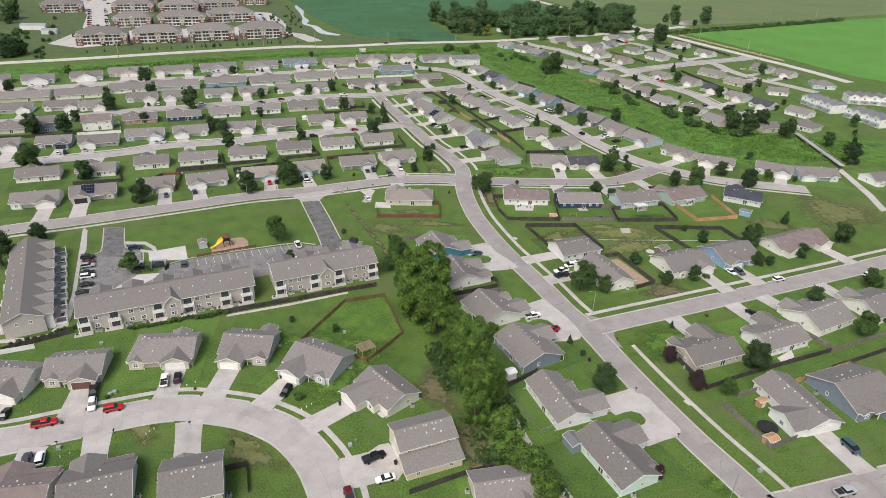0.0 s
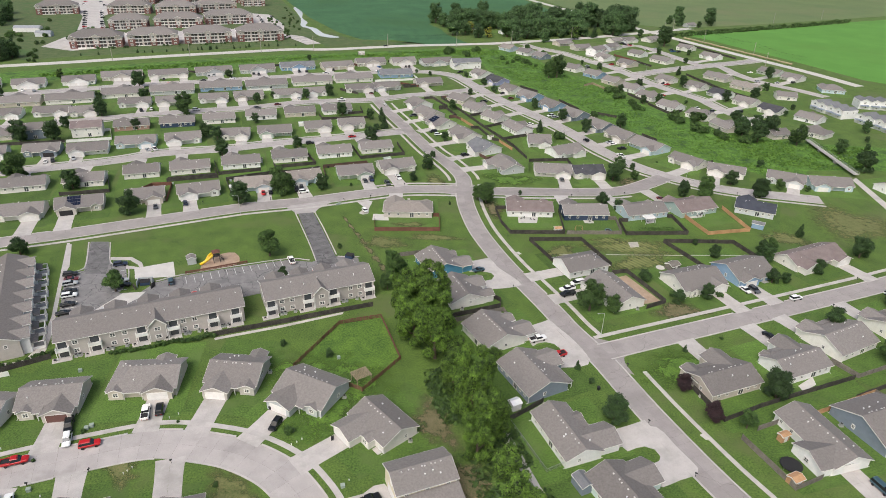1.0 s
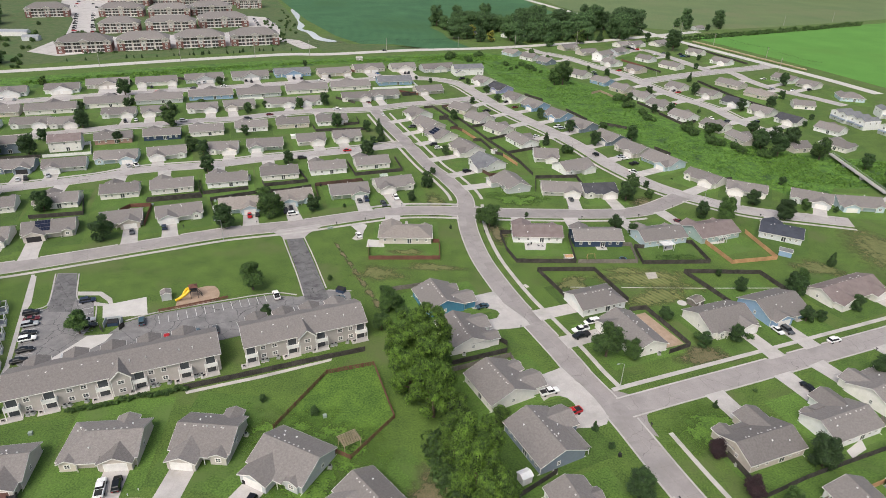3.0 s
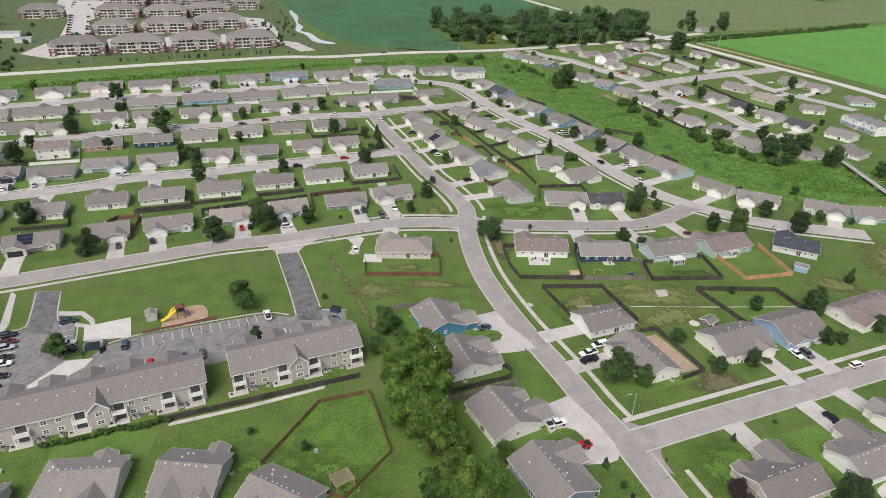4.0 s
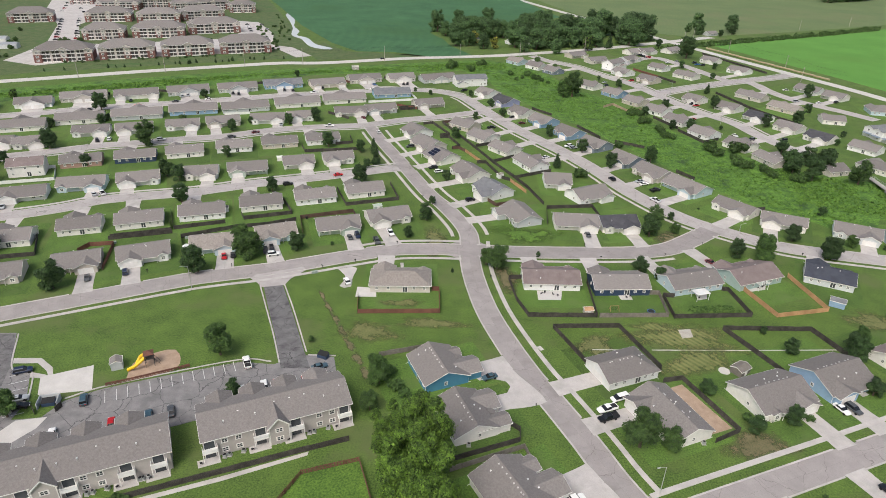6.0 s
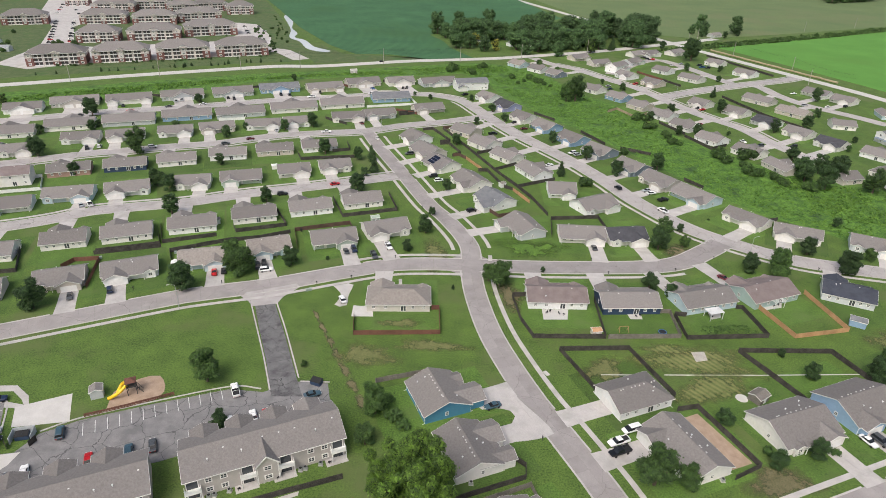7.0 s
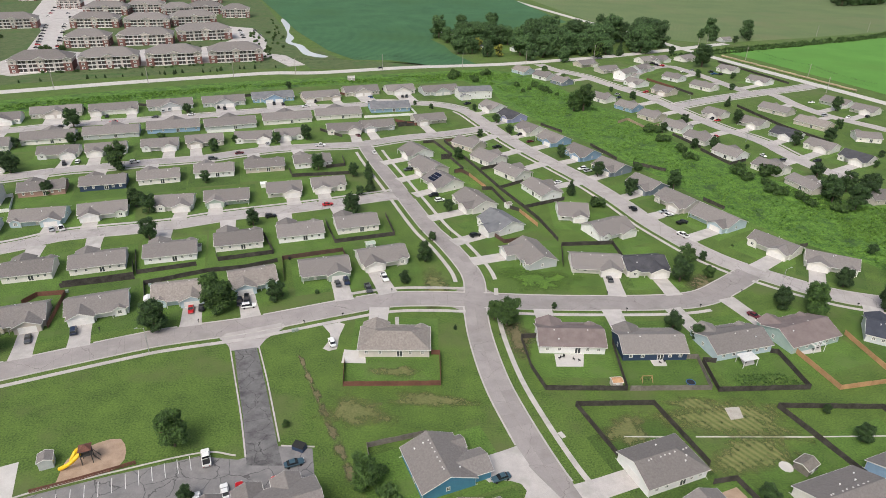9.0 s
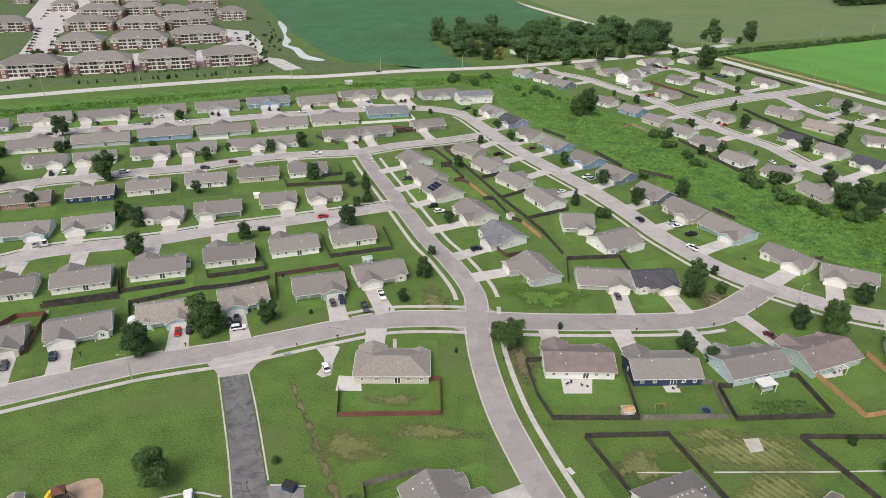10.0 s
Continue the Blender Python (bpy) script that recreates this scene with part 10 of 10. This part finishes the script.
shed(34.0, 130.9, 115, 4.2, 3.2, 2.4, WALL["slate"], ROOF["slate"], "gray shed beside a patio")
shed(-97.0, 294.8, 110, 2.6, 2.4, 2.0, VINYL, VINYL, "white garden shed beside a house")
shed(24.5, 381.2, 30, 2.6, 2.4, 2.0, VINYL, ROOF["tan"], "small white shed in a fenced yard")
shed(-87.8, 395.3, 20, 2.6, 2.4, 2.0, VINYL, VINYL, "white garden shed in a yard")
shed(-94.8, 331.6, 20, 2.6, 2.4, 2.0, VINYL, ROOF["gray"], "small pale shed beside a house")
shed(-30.9, 338.7, 25, 3.2, 2.6, 2.0, WALL["sage"], WALL["sage"], "pale green metal shed behind a house")
shed(85.2, 234.6, 35, 4.4, 3.6, 1.9, WOOD_GRAY, WOOD_GRAY, "weathered gray wooden garden shelter behind a house")
polygon_sheet("patio", [(81.0 + 1.7 * math.cos(a * 0.6), 234.9 + 1.7 * math.sin(a * 0.6)) for a in range(10)], 0.07, PALE_CONCRETE, "round pale concrete pad on grass", "patio")
shed(-6.3, 830.2, 5, 26, 9, 3.4, VINYL, METAL, "long white metal farm building")
shed(-81.1, 612.4, 20, 5.0, 4.0, 2.6, CONCRETE, CONCRETE, "pale concrete culvert head in rough grass")
playground(-81.7, 228.4, 25)
dumpster(-100.3, 211.1, 195)
dumpster(-34.3, 234.6, 160, walled=False)
pergola(-20.6, 164.8, 35, 4.2, 3.6, 2.5, TANWOOD, "weathered wooden pergola beside a house", 12)
pergola(110.8, 282.7, 20, 4.0, 3.4, 2.4, VINYL, "white pergola over a patio")
pergola(86.9, 274.1, 18, 4.6, 3.2, 2.5, VINYL, "white flat awning over a patio", 22)
trampoline(84.8, 139.1, 2.5, RUBBER)
trampoline(67.6, 263.9, 1.3, PAINT["blue"])
swing_set(55.7, 264.6, 5)
hay_bales((255.2, 760.5), (312.3, 627.9), 90)
footbridge((212.5, 394.6), (209.6, 337.0))
shed(-421.8, 678.4, 10, 24, 9, 4, VINYL, METAL, "long white metal farm building")
shed(-393.0, 656.2, 10, 14, 8, 3.5, WALL["lgray"], METAL, "pale gray farm building")
for i in range(13):
    p = Vector((-86.7, 212.4)) + (Vector((-57.3, 226.8)) - Vector((-86.7, 212.4))) * i / 12
    stripe(p, p + Vector((-0.440, 0.898)) * 4.6, 0.14, 0.068)
for i in range(9):
    p = Vector((-130.1, 215.3)) + (Vector((-118.7, 190.9)) - Vector((-130.1, 215.3))) * i / 8
    stripe(p, p + Vector((0.898, 0.440)) * 4.8, 0.14, 0.068)
for i in range(6):
    p = Vector((-117.1, 221.0)) + (Vector((-109.1, 205.6)) - Vector((-117.1, 221.0))) * i / 5
    stripe(p, p + Vector((0.898, 0.440)) * 4.8, 0.14, 0.068)
utility_box(-85.0, 143.4, 20)
utility_box(-84.2, 144.3, 20)
utility_box(-28.4, 174.4, 20)
utility_box(-19.8, 128.5, 20)
utility_box(-87.8, 124.4, 20)
utility_box(-97.9, 164.8, 20)
utility_box(-54.4, 120.7, 20)
utility_box(77.0, 124.9, 20)
utility_box(-39.1, 325.9, 20)
utility_box(-37.3, 321.4, 20)
utility_box(-79.0, 339.0, 20)
utility_box(-46.1, 282.5, 20)
utility_box(-47.1, 282.0, 20)
utility_box(21.1, 297.6, 20)
utility_box(-101.2, 305.1, 20)
utility_box(-126.3, 299.4, 20)
mailbox(54.7, 152.2, 22)
mailbox(54.7, 175.2, 22)
mailbox(61.0, 135.2, 67)
mailbox(-77.5, 130.1, 178)
mailbox(-60.3, 133.6, 298)
mailbox(-88.9, 125.6, 98)
mailbox(25.0, 216.6, 175)
mailbox(151.1, 230.3, 337)
mailbox(132.4, 211.2, 206)
mailbox(15.9, 282.9, 111)
mailbox(-0.4, 351.4, 358)
mailbox(-5.0, 360.2, 325)
mailbox(53.9, 310.2, 17)
mailbox(83.6, 304.1, 225)
mailbox(58.3, 300.1, 48)
mailbox(101.3, 314.6, 349)
mailbox(138.0, 308.4, 246)
mailbox(-33.5, 291.2, 126)
mailbox(-19.5, 307.0, 224)
mailbox(-44.7, 286.3, 48)
mailbox(-104.9, 278.8, 346)
mailbox(-77.1, 284.8, 181)
mailbox(-12.0, 352.9, 276)
trash_bin(-71.0, 155.6, 223)
trash_bin(-70.0, 155.9, 230)
trash_bin(-42.3, 152.5, 64)
trash_bin(-24.6, 142.7, 188)
trash_bin(-8.4, 123.3, 302)
trash_bin(44.3, 164.6, 310)
trash_bin(52.1, 288.2, 4)
trash_bin(-31.0, 324.5, 143)
trash_bin(80.2, 286.2, 201)
trash_bin(17.6, 353.2, 123)
trash_bin(-59.1, 326.6, 307)
yard_pipe(-34.1, 140.5)
yard_pipe(-33.0, 141.4)
yard_pipe(-32.0, 142.5)
yard_pipe(-69.7, 130.0)
yard_pipe(-69.2, 130.8)
yard_pipe(-68.5, 131.8)
yard_pipe(-66.6, 148.1)
yard_pipe(-64.9, 149.6)
yard_pipe(-86.2, 121.9)
yard_pipe(-84.5, 123.0)
yard_pipe(-101.4, 136.0)
yard_pipe(-18.7, 130.4)
yard_pipe(94.6, 164.6)
storm_inlet(67.6, 148.1, -60)
storm_inlet(29.1, 242.5, -60)
storm_inlet(42.7, 217.2, -60)
patio_chair(32.7, 273.2, 293)
patio_chair(33.9, 273.9, 330)
patio_chair(36.8, 272.9, 60)
patio_chair(38.3, 272.5, 107)
patio_chair(61.7, 272.8, 112)
patio_chair(63.1, 273.5, 156)
patio_chair(86.6, 274.1, 164)
patio_chair(110.2, 282.1, 176)
patio_chair(111.9, 283.0, 228)
weeds("creek_growth", [(54.5, 643.9), (79.4, 599.8), (91.5, 564.0), (120.0, 506.2), (129.0, 461.4), (137.4, 428.1), (152.7, 407.2), (163.8, 383.9), (176.9, 370.4), (187.2, 357.5), (168.8, 329.2), (160.3, 342.1), (141.1, 361.5), (128.8, 380.3), (117.1, 401.3), (107.8, 425.8), (95.1, 446.5), (81.1, 479.6), (60.8, 506.2), (48.6, 537.6), (36.1, 568.3), (30.3, 607.8)], 5500, 0.2, 0.6, "weed", 4, "bright green weeds and rushes along a creek")
weeds("bank_growth", [(164.1, 417.9), (184.0, 398.1), (210.0, 389.1), (243.3, 386.7), (222.2, 351.2), (195.2, 346.5), (183.4, 350.0), (168.5, 358.1), (154.8, 377.3)], 2600, 0.2, 0.7, "weed", 9, "bright green weeds round a footbridge")
weeds("roadside_growth", [(-310.1, 504.7), (-283.9, 517.6), (-228.8, 549.7), (-164.2, 583.6), (-104.1, 606.1), (-38.9, 632.5), (23.6, 658.3), (50.3, 647.3), (26.1, 607.3), (5.2, 626.4), (-28.9, 613.2), (-86.7, 602.8), (-153.9, 576.6), (-211.6, 537.3), (-275.5, 504.6), (-301.9, 493.5)], 3500, 0.3, 0.9, "weed", 5, "rough green growth along the highway")
weeds("ditch_growth", [(-15.5, 205.5), (-3.8, 206.2), (19.7, 148.7), (31.1, 115.3), (13.5, 114.5), (10.1, 128.0), (-2.0, 162.1)], 2600, 0.3, 0.9, "green", 6, "weeds and brush along a ditch")
weeds("garden_growth", [(79.6, 268.7), (95.7, 270.4), (100.3, 264.7), (75.9, 262.4)], 450, 0.15, 0.4, "green", 7, "overgrown vegetable bed inside a fence")

# the farmstead and hedgerow past the highway
house(289.6, 849.0, 30, 14, 9, "gray", "gray", garage=0, bumps=())
tree(281.0, 858.0, 9.0)
tree(318.0, 859.0, 10.0)
tree(298.0, 840.0, 7.0)
weeds("hedgerow_growth", [(197.9, 748.2), (257.2, 770.7), (349.7, 823.4), (442.9, 876.2), (526.2, 926.1), (542.8, 954.3), (360.7, 848.3), (265.5, 794.7)], 1500, 1.0, 2.4, "green", 11, "dark green hedgerow along a field edge")
utility_pole(262.2, 823.4, 60, 12)
utility_pole(417.5, 906.1, 60, 12)
utility_pole(503.6, 953.4, 60, 12)


kerbs_now()
